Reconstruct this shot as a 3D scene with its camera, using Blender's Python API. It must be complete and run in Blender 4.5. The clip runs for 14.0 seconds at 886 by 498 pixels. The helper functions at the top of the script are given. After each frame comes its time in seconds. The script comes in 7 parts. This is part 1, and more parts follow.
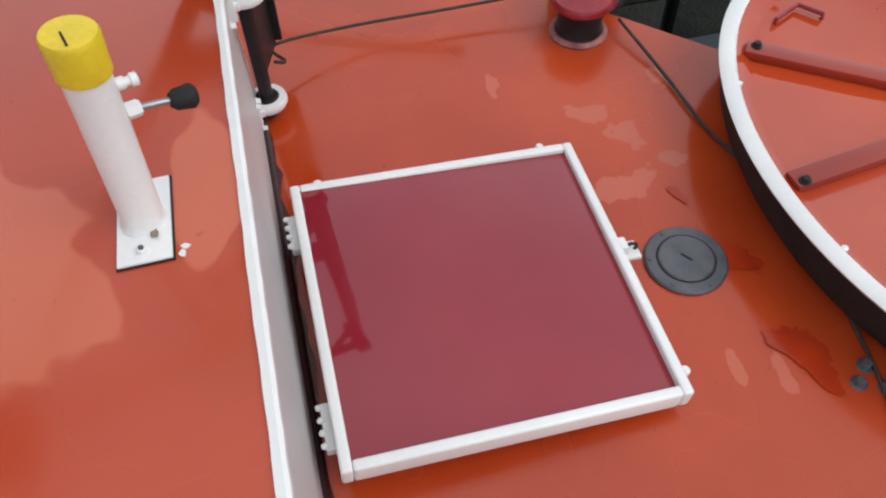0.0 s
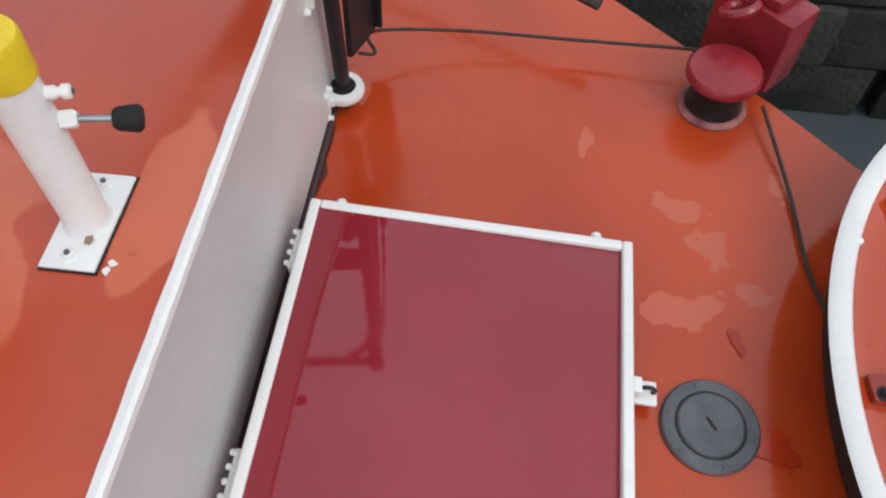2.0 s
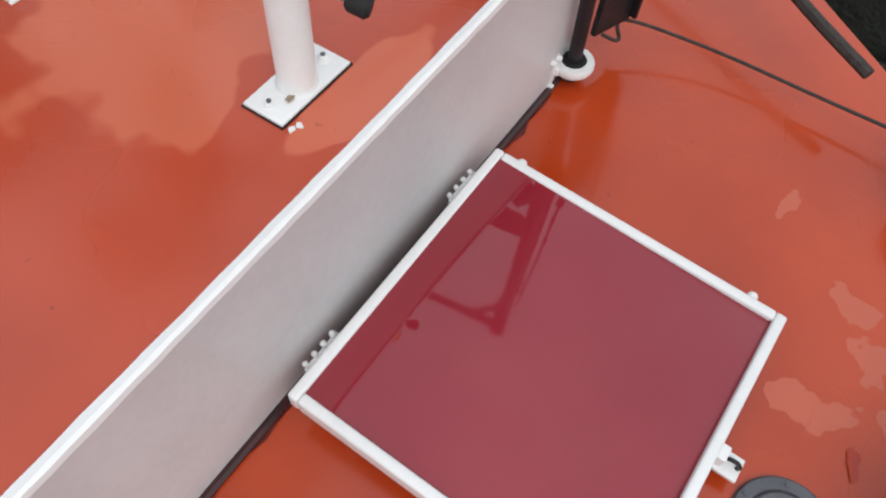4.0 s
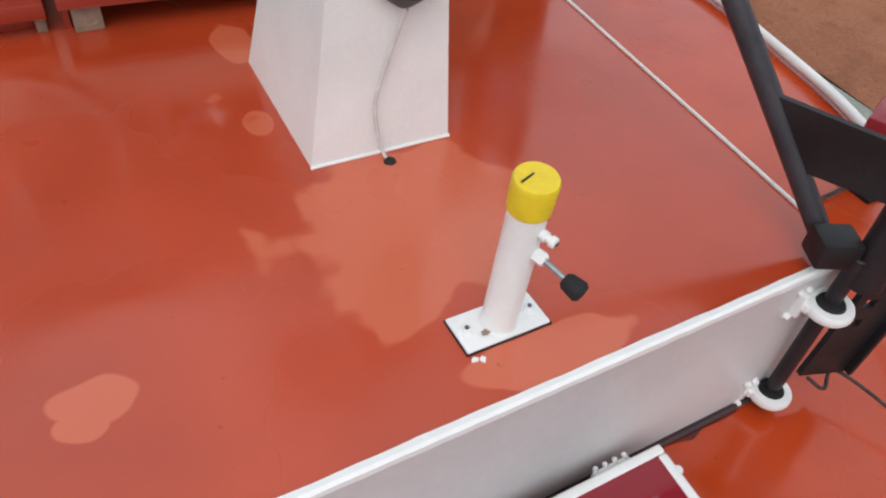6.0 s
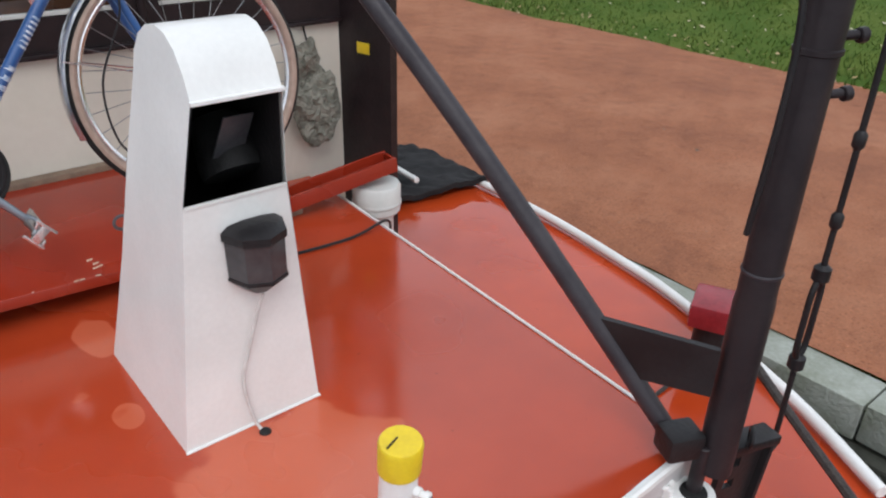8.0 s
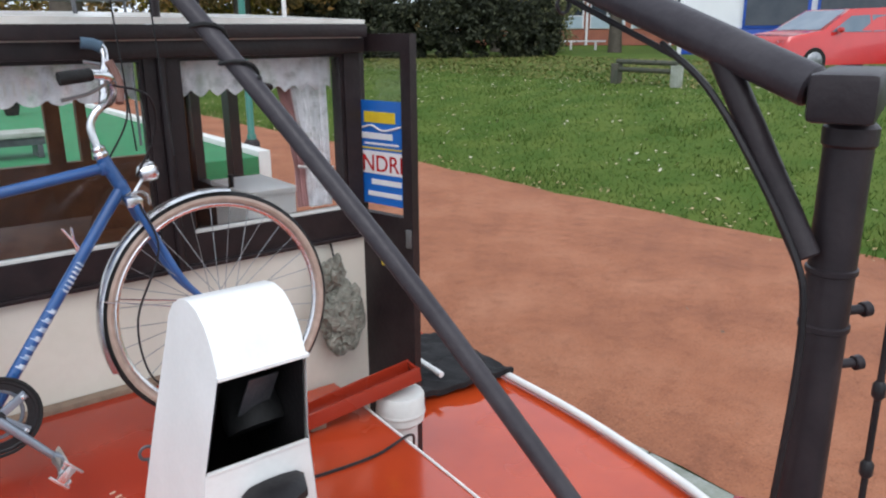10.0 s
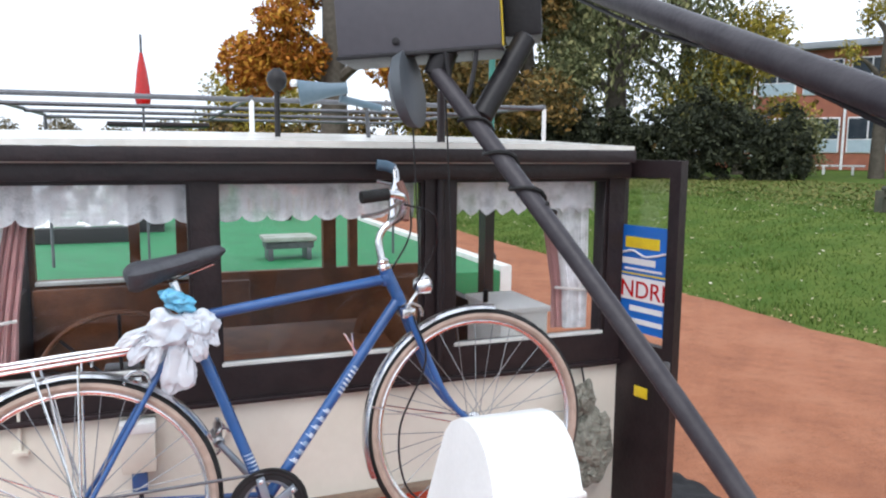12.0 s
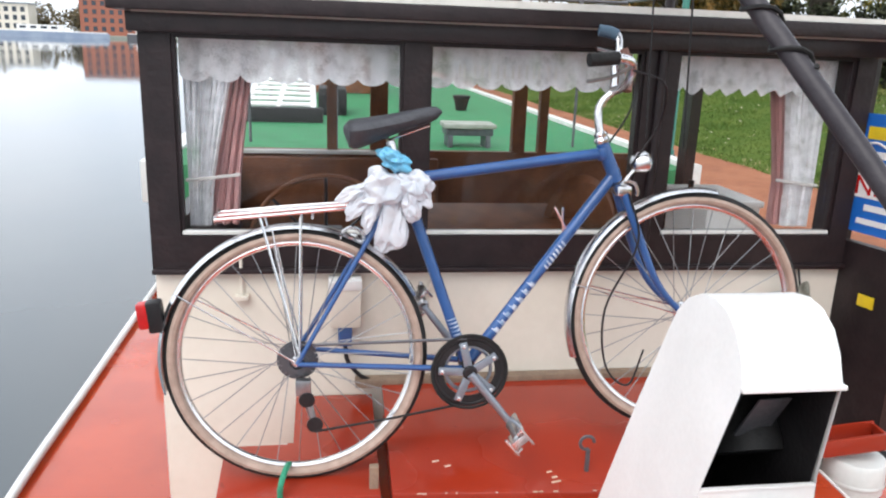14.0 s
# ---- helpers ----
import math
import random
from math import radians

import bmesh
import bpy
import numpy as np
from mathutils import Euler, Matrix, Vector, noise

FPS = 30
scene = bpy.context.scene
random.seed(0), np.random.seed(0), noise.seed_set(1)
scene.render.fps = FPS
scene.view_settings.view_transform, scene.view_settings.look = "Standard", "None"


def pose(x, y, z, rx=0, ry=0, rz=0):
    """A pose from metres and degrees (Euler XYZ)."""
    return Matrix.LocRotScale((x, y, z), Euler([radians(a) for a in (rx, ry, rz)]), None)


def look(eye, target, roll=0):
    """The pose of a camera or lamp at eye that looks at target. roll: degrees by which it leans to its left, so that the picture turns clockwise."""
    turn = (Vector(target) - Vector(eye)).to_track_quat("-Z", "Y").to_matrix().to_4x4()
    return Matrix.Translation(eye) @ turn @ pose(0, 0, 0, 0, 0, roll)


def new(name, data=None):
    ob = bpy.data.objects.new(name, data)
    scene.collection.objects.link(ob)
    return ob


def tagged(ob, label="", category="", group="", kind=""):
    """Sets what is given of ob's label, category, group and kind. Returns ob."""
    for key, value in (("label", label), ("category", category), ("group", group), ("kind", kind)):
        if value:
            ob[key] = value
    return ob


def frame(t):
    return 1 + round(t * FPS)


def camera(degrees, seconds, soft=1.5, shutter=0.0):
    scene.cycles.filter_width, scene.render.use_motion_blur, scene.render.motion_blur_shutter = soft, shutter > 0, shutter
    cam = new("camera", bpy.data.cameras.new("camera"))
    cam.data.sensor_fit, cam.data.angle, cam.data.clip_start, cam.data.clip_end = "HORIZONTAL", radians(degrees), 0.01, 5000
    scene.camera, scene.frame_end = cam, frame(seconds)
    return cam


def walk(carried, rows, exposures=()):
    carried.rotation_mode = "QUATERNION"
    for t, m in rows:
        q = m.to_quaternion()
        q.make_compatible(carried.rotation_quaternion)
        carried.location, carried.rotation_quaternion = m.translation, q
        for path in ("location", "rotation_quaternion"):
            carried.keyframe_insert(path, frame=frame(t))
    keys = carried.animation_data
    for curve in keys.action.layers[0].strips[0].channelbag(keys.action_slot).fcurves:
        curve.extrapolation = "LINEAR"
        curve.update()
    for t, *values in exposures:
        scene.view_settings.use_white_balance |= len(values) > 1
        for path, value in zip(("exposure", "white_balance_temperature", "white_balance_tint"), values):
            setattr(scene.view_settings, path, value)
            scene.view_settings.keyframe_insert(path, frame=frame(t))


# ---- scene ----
cam = camera(60.8, 14.0, soft=2.1)
PATH = [
    (0, (0.239, 0.212, 1.325), (1.406, 0.0, -0.285), -3.1),
    (0.5, (0.357, 0.162, 1.326), (1.466, -0.059, -0.324), 2.5),
    (1, (0.398, 0.06, 1.314), (1.448, -0.085, -0.382), 7.9),
    (1.5, (0.456, -0.085, 1.306), (1.538, -0.012, -0.375), 7.2),
    (2, (0.511, -0.082, 1.311), (1.581, 0.117, -0.367), -1.9),
    (4.5, (0.471, -0.174, 1.312), (1.299, 0.552, -0.358), 1.9),
    (5, (0.422, -0.14, 1.351), (1.297, 0.698, -0.24), 5.4),
    (5.5, (0.481, -0.155, 1.384), (1.316, 0.896, -0.097), 10.1),
    (6, (0.514, -0.16, 1.435), (1.241, 1.078, 0.043), 5.3),
    (6.5, (0.5, -0.166, 1.482), (1.196, 1.225, 0.225), 1.8),
    (7, (0.493, -0.179, 1.51), (1.359, 1.22, 0.373), 0.3),
    (7.5, (0.503, -0.211, 1.536), (1.588, 1.12, 0.509), 1.4),
    (10, (0.556, -0.188, 1.774), (1.733, 1.33, 1.218), -0.4),
    (10.5, (0.547, -0.168, 1.803), (1.67, 1.429, 1.37), -0.0),
    (11, (0.53, -0.145, 1.814), (1.558, 1.537, 1.475), -0.2),
    (11.5, (0.499, -0.116, 1.81), (1.358, 1.667, 1.526), 0.2),
    (12, (0.464, -0.095, 1.795), (1.169, 1.758, 1.534), 0.5),
    (12.5, (0.42, -0.039, 1.755), (0.976, 1.841, 1.359), 1.1),
    (13, (0.387, -0.013, 1.738), (0.825, 1.891, 1.311), 2.4),
    (13.5, (0.365, -0.014, 1.718), (0.705, 1.904, 1.262), 1.9),
    (14, (0.343, 0.006, 1.697), (0.639, 1.913, 1.172), 2.1),
]
EXPOSURE = [(0.0, 0.03, 6500, 10), (5.0, 0.08, 6500, 10), (7.5, 0.15, 6400, 10), (10.0, 0.48, 6150, 10), (11.0, 0.66, 6150, 10), (12.0, 0.75, 6200, 10), (13.0, 0.79, 6400, 10), (14.0, 0.83, 6500, 10)]
walk(cam, [(t, look(eye, target, roll)) for t, eye, target, roll in PATH], EXPOSURE)

# world and light: an even overcast sky
world = bpy.data.worlds.new("overcast_sky")
scene.world = world
world.use_nodes = True
wn, wl = world.node_tree.nodes, world.node_tree.links
bg = wn["Background"]
sky = wn.new("ShaderNodeTexSky")
sky.sky_type, sky.sun_disc = "NISHITA", False
sky.sun_elevation, sky.sun_rotation = radians(50), radians(213)
sky.air_density, sky.dust_density = 1.0, 6.0
bright = wn.new("ShaderNodeVectorMath")
bright.operation = "SCALE"
bright.inputs["Scale"].default_value = 0.10
wl.new(sky.outputs[0], bright.inputs[0])
# cloud cover: pale, softly mottled
tc = wn.new("ShaderNodeTexCoord")
cl = wn.new("ShaderNodeTexNoise")
cl.inputs["Scale"].default_value, cl.inputs["Detail"].default_value = 2.2, 5
wl.new(tc.outputs["Generated"], cl.inputs["Vector"])
ramp = wn.new("ShaderNodeValToRGB")
ramp.color_ramp.elements[0].position, ramp.color_ramp.elements[1].position = 0.35, 0.68
ramp.color_ramp.elements[0].color, ramp.color_ramp.elements[1].color = (0.68, 0.75, 0.84, 1), (0.95, 0.98, 1.03, 1)
wl.new(cl.outputs["Fac"], ramp.inputs[0])
blend = wn.new("ShaderNodeMix")
blend.data_type = "RGBA"
blend.inputs["Factor"].default_value = 0.85
wl.new(bright.outputs[0], blend.inputs["A"])
wl.new(ramp.outputs[0], blend.inputs["B"])
wl.new(blend.outputs["Result"], bg.inputs[0])
bg.inputs[1].default_value = 1.18

sun = new("sun", bpy.data.lights.new("sun", "SUN"))
sun.data.energy, sun.data.angle, sun.data.color = 0.85, radians(35), (0.98, 0.985, 1.0)
sun.matrix_world = look((0, 0, 10), (4.5, 7.0, 0))


# ---------------------------------------------------------------- materials
def nodes_of(name):
    m = bpy.data.materials.new(name)
    m.use_nodes = True
    nt = m.node_tree
    return m, nt.nodes, nt.links, nt.nodes["Principled BSDF"]


def mat(name, a, b=None, rough=0.5, metal=0.0, scale=6.0, bump=0.0, fine=60.0, coat=0.0, rvar=0.0, jitter=0.0, detail=6, spec=0.5, dist=0.02):
    """Two tones mixed by noise at two sizes, with a fine relief and an uneven gloss."""
    m, n, l, p = nodes_of(name)
    b = b or tuple(c * 0.85 for c in a)
    tcn = n.new("ShaderNodeTexCoord")
    n1, n2 = n.new("ShaderNodeTexNoise"), n.new("ShaderNodeTexNoise")
    n1.inputs["Scale"].default_value, n1.inputs["Detail"].default_value = scale, detail
    n2.inputs["Scale"].default_value, n2.inputs["Detail"].default_value = fine, 3
    for q in (n1, n2):
        l.new(tcn.outputs["Object"], q.inputs["Vector"])
    r = n.new("ShaderNodeValToRGB")
    r.color_ramp.elements[0].position, r.color_ramp.elements[1].position = 0.35, 0.65
    r.color_ramp.elements[0].color, r.color_ramp.elements[1].color = (*a, 1), (*b, 1)
    add = n.new("ShaderNodeMath")
    add.operation = "MULTIPLY_ADD"
    add.inputs[1].default_value, add.inputs[2].default_value = 0.3, -0.15
    l.new(n2.outputs["Fac"], add.inputs[0])
    tot = n.new("ShaderNodeMath")
    l.new(n1.outputs["Fac"], tot.inputs[0])
    l.new(add.outputs[0], tot.inputs[1])
    l.new(tot.outputs[0], r.inputs[0])
    col = r.outputs[0]
    if jitter:
        oi = n.new("ShaderNodeObjectInfo")
        hs = n.new("ShaderNodeHueSaturation")
        mr = n.new("ShaderNodeMapRange")
        mr.inputs["To Min"].default_value, mr.inputs["To Max"].default_value = 1 - jitter, 1 + jitter
        l.new(oi.outputs["Random"], mr.inputs["Value"])
        l.new(mr.outputs[0], hs.inputs["Value"])
        l.new(col, hs.inputs["Color"])
        col = hs.outputs[0]
    l.new(col, p.inputs["Base Color"])
    p.inputs["Metallic"].default_value, p.inputs["Roughness"].default_value = metal, rough
    p.inputs["Specular IOR Level"].default_value = spec
    p.inputs["Coat Weight"].default_value = coat
    p.inputs["Coat Roughness"].default_value = 0.06
    if rvar:
        mr = n.new("ShaderNodeMapRange")
        mr.inputs["From Min"].default_value, mr.inputs["From Max"].default_value = 0.3, 0.7
        mr.inputs["To Min"].default_value, mr.inputs["To Max"].default_value = max(0.02, rough - rvar), min(1, rough + rvar)
        l.new(n1.outputs["Fac"], mr.inputs["Value"])
        l.new(mr.outputs[0], p.inputs["Roughness"])
    if bump:
        bp = n.new("ShaderNodeBump")
        bp.inputs["Strength"].default_value, bp.inputs["Distance"].default_value = bump, dist
        l.new(n2.outputs["Fac"], bp.inputs["Height"])
        l.new(bp.outputs[0], p.inputs["Normal"])
    return m


def wet_paint(name, a, b, worn, coat=0.5, wet_rough=0.05, dry_rough=0.28, worn_at=0.66, relief=0.04, patches=(), pale=None, ragged=4.5, sway=2.4, specks=0.7, film=0.04):
    """Glossy deck paint that is wet in pools, with paler worn patches of their own shapes."""
    m, n, l, p = nodes_of(name)
    tcn = n.new("ShaderNodeTexCoord")

    def noise_at(scale, detail, shift=0.0):
        q = n.new("ShaderNodeTexNoise")
        q.inputs["Scale"].default_value, q.inputs["Detail"].default_value = scale, detail
        mp = n.new("ShaderNodeMapping")
        mp.inputs["Location"].default_value = (shift, shift * 0.7, 0)
        l.new(tcn.outputs["Object"], mp.inputs[0])
        l.new(mp.outputs[0], q.inputs["Vector"])
        return q.outputs["Fac"]

    def ramp_of(source, lo, hi, ca, cb):
        r = n.new("ShaderNodeValToRGB")
        r.color_ramp.elements[0].position, r.color_ramp.elements[1].position = lo, hi
        r.color_ramp.elements[0].color, r.color_ramp.elements[1].color = ca, cb
        l.new(source, r.inputs[0])
        return r.outputs[0]

    base = ramp_of(noise_at(2.3, 4), 0.35, 0.65, (*a, 1), (*b, 1))
    mask = ramp_of(noise_at(5.5, 3, 3.1), worn_at, worn_at + 0.035, (0, 0, 0, 1), (1, 1, 1, 1))
    if patches:
        # large faded patches with soft, wavering outlines
        wav = n.new("ShaderNodeMath")
        wav.operation = "MULTIPLY_ADD"
        wav.inputs[1].default_value, wav.inputs[2].default_value = sway, -sway / 2
        l.new(noise_at(ragged, 2.2, 5.5), wav.inputs[0])
        total = None
        for cx, cy, rx, ry in patches:
            sb_, sc_, ln_ = n.new("ShaderNodeVectorMath"), n.new("ShaderNodeVectorMath"), n.new("ShaderNodeVectorMath")
            sb_.operation, sc_.operation, ln_.operation = "SUBTRACT", "MULTIPLY", "LENGTH"
            sb_.inputs[1].default_value, sc_.inputs[1].default_value = (cx, cy, 0), (1 / rx, 1 / ry, 0)
            l.new(tcn.outputs["Object"], sb_.inputs[0])
            l.new(sb_.outputs[0], sc_.inputs[0])
            l.new(sc_.outputs[0], ln_.inputs[0])
            ad = n.new("ShaderNodeMath")
            l.new(ln_.outputs["Value"], ad.inputs[0])
            l.new(wav.outputs[0], ad.inputs[1])
            mr = n.new("ShaderNodeMapRange")
            mr.interpolation_type = "SMOOTHSTEP"
            mr.inputs["From Min"].default_value, mr.inputs["From Max"].default_value = 1.05, 0.93
            l.new(ad.outputs[0], mr.inputs["Value"])
            if total is None:
                total = mr.outputs[0]
            else:
                mxm = n.new("ShaderNodeMath")
                mxm.operation = "MAXIMUM"
                l.new(total, mxm.inputs[0])
                l.new(mr.outputs[0], mxm.inputs[1])
                total = mxm.outputs[0]
        pm_ = n.new("ShaderNodeMix")
        pm_.data_type = "RGBA"
        l.new(total, pm_.inputs["Factor"])
        l.new(base, pm_.inputs["A"])
        pm_.inputs["B"].default_value = (*pale, 1)
        base = pm_.outputs["Result"]
    mx = n.new("ShaderNodeMix")
    mx.data_type = "RGBA"
    l.new(mask, mx.inputs["Factor"])
    l.new(base, mx.inputs["A"])
    mx.inputs["B"].default_value = (*worn, 1)
    # small dark specks
    speck = ramp_of(noise_at(38, 2, 7.7), 0.73, 0.77, (1, 1, 1, 1), (specks,) * 3 + (1,))
    mu = n.new("ShaderNodeMix")
    mu.data_type, mu.blend_type = "RGBA", "MULTIPLY"
    mu.inputs["Factor"].default_value = 1.0
    l.new(mx.outputs["Result"], mu.inputs["A"])
    l.new(speck, mu.inputs["B"])
    l.new(mu.outputs["Result"], p.inputs["Base Color"])
    rr = ramp_of(noise_at(1.7, 3, 1.3), 0.42, 0.56, (wet_rough,) * 3 + (1,), (dry_rough,) * 3 + (1,))
    l.new(rr, p.inputs["Roughness"])
    p.inputs["Coat Weight"].default_value, p.inputs["Coat Roughness"].default_value, p.inputs["Coat IOR"].default_value = coat, film, 1.45
    bp = n.new("ShaderNodeBump")
    bp.inputs["Strength"].default_value, bp.inputs["Distance"].default_value = relief, 0.02
    l.new(noise_at(11, 4, 2.0), bp.inputs["Height"])
    l.new(bp.outputs[0], p.inputs["Normal"])
    return m


DECK = wet_paint("deck_paint", (0.49, 0.058, 0.012), (0.40, 0.044, 0.010), (0.52, 0.10, 0.045), coat=0.32, worn_at=0.74, pale=(0.50, 0.100, 0.050), ragged=15, sway=3.6,
                 patches=((1.28, -0.42, 0.045, 0.06), (1.43, -0.47, 0.05, 0.03), (1.52, -0.405, 0.03, 0.06), (1.67, -0.20, 0.05, 0.014), (1.33, -0.55, 0.03, 0.03), (0.78, -0.45, 0.04, 0.012), (0.76, -0.53, 0.045, 0.012), (1.60, -0.62, 0.03, 0.02)))
ROOFPAINT = wet_paint("cabin_roof_paint", (0.46, 0.055, 0.016), (0.38, 0.044, 0.013), (0.50, 0.085, 0.035), worn_at=0.76, pale=(0.54, 0.112, 0.052), ragged=5.5, sway=1.6, film=0.13, wet_rough=0.12, dry_rough=0.32,
                      patches=((0.995, 0.815, 0.245, 0.225), (0.40, 0.630, 0.070, 0.052), (0.37, 0.595, 0.05, 0.035), (1.08, 0.43, 0.15, 0.05), (0.835, 1.24, 0.03, 0.05), (0.87, 1.60, 0.05, 0.10)))
LIDPAINT = wet_paint("locker_paint", (0.33, 0.032, 0.012), (0.26, 0.024, 0.010), (0.38, 0.06, 0.03), worn_at=0.72, dry_rough=0.34, film=0.12)
MAROON = wet_paint("hatch_paint", (0.27, 0.018, 0.030), (0.24, 0.016, 0.026), (0.28, 0.02, 0.032), wet_rough=0.03, dry_rough=0.08, worn_at=0.8, relief=0.012, specks=0.92)
WHITE = mat("white_gloss_paint", (0.80, 0.80, 0.78), (0.72, 0.72, 0.70), 0.3, scale=4, bump=0.03, fine=90)
COAMING = mat("greyish_white_paint", (0.60, 0.585, 0.58), (0.52, 0.505, 0.50), 0.36, scale=3, bump=0.03, fine=50)
PATCHW = mat("fresh_white_paint", (0.78, 0.77, 0.76), (0.74, 0.73, 0.72), 0.3, scale=5)
CREAM = mat("cream_paint", (0.72, 0.67, 0.58), (0.66, 0.61, 0.52), 0.4, scale=3, bump=0.03, fine=40)
YELLOW = mat("yellow_tape", (0.78, 0.58, 0.02), (0.66, 0.47, 0.02), 0.35, scale=18, bump=0.1, fine=120)
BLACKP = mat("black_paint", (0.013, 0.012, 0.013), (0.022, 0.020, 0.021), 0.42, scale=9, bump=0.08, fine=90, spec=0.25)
MASTP = mat("dark_brown_paint", (0.017, 0.013, 0.015), (0.028, 0.022, 0.024), 0.42, scale=10, bump=0.08, fine=70, spec=0.25)
SPARP = mat("dark_grey_paint", (0.030, 0.026, 0.031), (0.046, 0.041, 0.046), 0.42, scale=12, bump=0.08, fine=80, spec=0.3)
BROWNW = mat("brown_stained_wood", (0.014, 0.009, 0.010), (0.024, 0.015, 0.016), 0.40, scale=14, bump=0.1, fine=60, spec=0.35)
RUBBER = mat("black_rubber", (0.012, 0.012, 0.012), (0.02, 0.02, 0.02), 0.65, scale=20, bump=0.15, fine=120, spec=0.25)
STEEL = mat("dull_steel", (0.36, 0.37, 0.38), (0.26, 0.27, 0.28), 0.35, 0.9, scale=20, bump=0.05)
CHROME = mat("chrome", (0.80, 0.80, 0.81), (0.70, 0.70, 0.71), 0.26, 1.0, scale=12)
ALLOY = mat("grey_alloy", (0.30, 0.33, 0.38), (0.24, 0.27, 0.31), 0.35, 0.7, scale=14)
IRON = mat("grey_cast_iron", (0.085, 0.088, 0.098), (0.12, 0.12, 0.13), 0.42, 0.3, scale=22, bump=0.15, fine=120)
REDP = mat("dark_red_paint", (0.30, 0.022, 0.030), (0.20, 0.014, 0.020), 0.25, scale=9, bump=0.1, fine=60)
BLUEP = mat("blue_enamel", (0.020, 0.085, 0.26), (0.016, 0.068, 0.21), 0.28, scale=10, coat=0.4)
TAN = mat("tan_tyre_wall", (0.42, 0.31, 0.25), (0.34, 0.25, 0.20), 0.6, scale=30)
PLASTICW = mat("white_plastic", (0.66, 0.67, 0.64), (0.58, 0.59, 0.56), 0.35, scale=8)
ROOFSHEET = mat("pale_wet_roof_paint", (0.74, 0.73, 0.68), (0.62, 0.61, 0.56), 0.22, scale=7, bump=0.06, fine=45)
BAG = mat("white_plastic_bag", (0.76, 0.78, 0.82), (0.60, 0.64, 0.70), 0.3, scale=14, bump=0.03, fine=30)
BAG.node_tree.nodes["Principled BSDF"].inputs["Alpha"].default_value = 0.80
BAGBLUE = mat("blue_plastic_bag", (0.12, 0.42, 0.62), (0.2, 0.5, 0.7), 0.3, scale=16, bump=0.4, fine=22)
REDLENS = mat("red_reflector", (0.50, 0.01, 0.01), (0.4, 0.01, 0.01), 0.12, scale=40)
ROPEB = mat("dark_rope", (0.030, 0.024, 0.022), (0.055, 0.044, 0.038), 0.8, scale=60, bump=0.4, fine=200)
ROPEG = mat("green_rope", (0.02, 0.22, 0.12), (0.03, 0.3, 0.17), 0.6, scale=60, bump=0.4, fine=200)
WIREW = mat("pale_cable", (0.62, 0.60, 0.58), (0.5, 0.48, 0.46), 0.5, scale=30)
TWOOD = mat("weathered_wood", (0.27, 0.19, 0.13), (0.20, 0.14, 0.10), 0.6, scale=25, bump=0.3, fine=80)
INWOOD = mat("varnished_interior_wood", (0.21, 0.082, 0.036), (0.13, 0.050, 0.024), 0.55, scale=9, bump=0.08, fine=60, spec=0.25)


def lace_material():
    """Open white lace: threads with small gaps, denser in scattered flowers."""
    m, n, l, p = nodes_of("white_lace")
    tcn = n.new("ShaderNodeTexCoord")
    cell, flower = n.new("ShaderNodeTexVoronoi"), n.new("ShaderNodeTexNoise")
    cell.inputs["Scale"].default_value, flower.inputs["Scale"].default_value, flower.inputs["Detail"].default_value = 320.0, 26.0, 1
    for t in (cell, flower):
        l.new(tcn.outputs["Object"], t.inputs["Vector"])
    sm, r = n.new("ShaderNodeMath"), n.new("ShaderNodeMapRange")
    sm.operation = "MULTIPLY_ADD"
    sm.inputs[1].default_value = 0.55
    l.new(cell.outputs["Distance"], sm.inputs[0])
    l.new(flower.outputs["Fac"], sm.inputs[2])
    r.inputs["From Min"].default_value, r.inputs["From Max"].default_value = 0.45, 0.85
    r.inputs["To Min"].default_value, r.inputs["To Max"].default_value = 0.52, 1.0
    l.new(sm.outputs[0], r.inputs["Value"])
    l.new(r.outputs[0], p.inputs["Alpha"])
    p.inputs["Base Color"].default_value = (0.86, 0.87, 0.89, 1)
    p.inputs["Roughness"].default_value = 0.8
    p.inputs["Specular IOR Level"].default_value = 0.2
    return m


LACE = lace_material()
PINK = mat("dusty_pink_curtain", (0.55, 0.31, 0.30), (0.45, 0.25, 0.25), 0.8, scale=12, bump=0.2, fine=90)
TURF = mat("green_deck_turf", (0.020, 0.19, 0.065), (0.016, 0.15, 0.05), 0.7, scale=4, bump=0.4, fine=160)
CEIL = mat("ceiling_board", (0.5, 0.47, 0.42), (0.44, 0.41, 0.37), 0.6, scale=5)
FLOORIN = mat("brown_floor", (0.09, 0.055, 0.04), (0.06, 0.038, 0.028), 0.7, scale=8, spec=0.2)


def glass(name, tint=(1, 1, 1), rough=0.0):
    m, n, l, p = nodes_of(name)
    p.inputs["Base Color"].default_value = (*tint, 1)
    p.inputs["Transmission Weight"].default_value, p.inputs["Roughness"].default_value = 1.0, rough
    p.inputs["IOR"].default_value = 1.25
    return m


GLASS = glass("window_glass")
LAMPGLASS = glass("lamp_glass", (0.9, 0.92, 0.95), 0.1)


# ---------------------------------------------------------------- mesh helpers
def part(name, bm, material, parent=None, label="", smooth=True, mesh=None):
    me = mesh
    if me is None:
        me = bpy.data.meshes.new(name)
        bmesh.ops.recalc_face_normals(bm, faces=bm.faces)
        bm.to_mesh(me)
        bm.free()
        me.materials.append(material)
        if smooth:
            me.shade_smooth()
            me.set_sharp_from_angle(angle=radians(38))
    ob = new(name, me)
    if parent is not None:
        ob.parent = parent
    if label:
        ob["label"] = label
    return ob


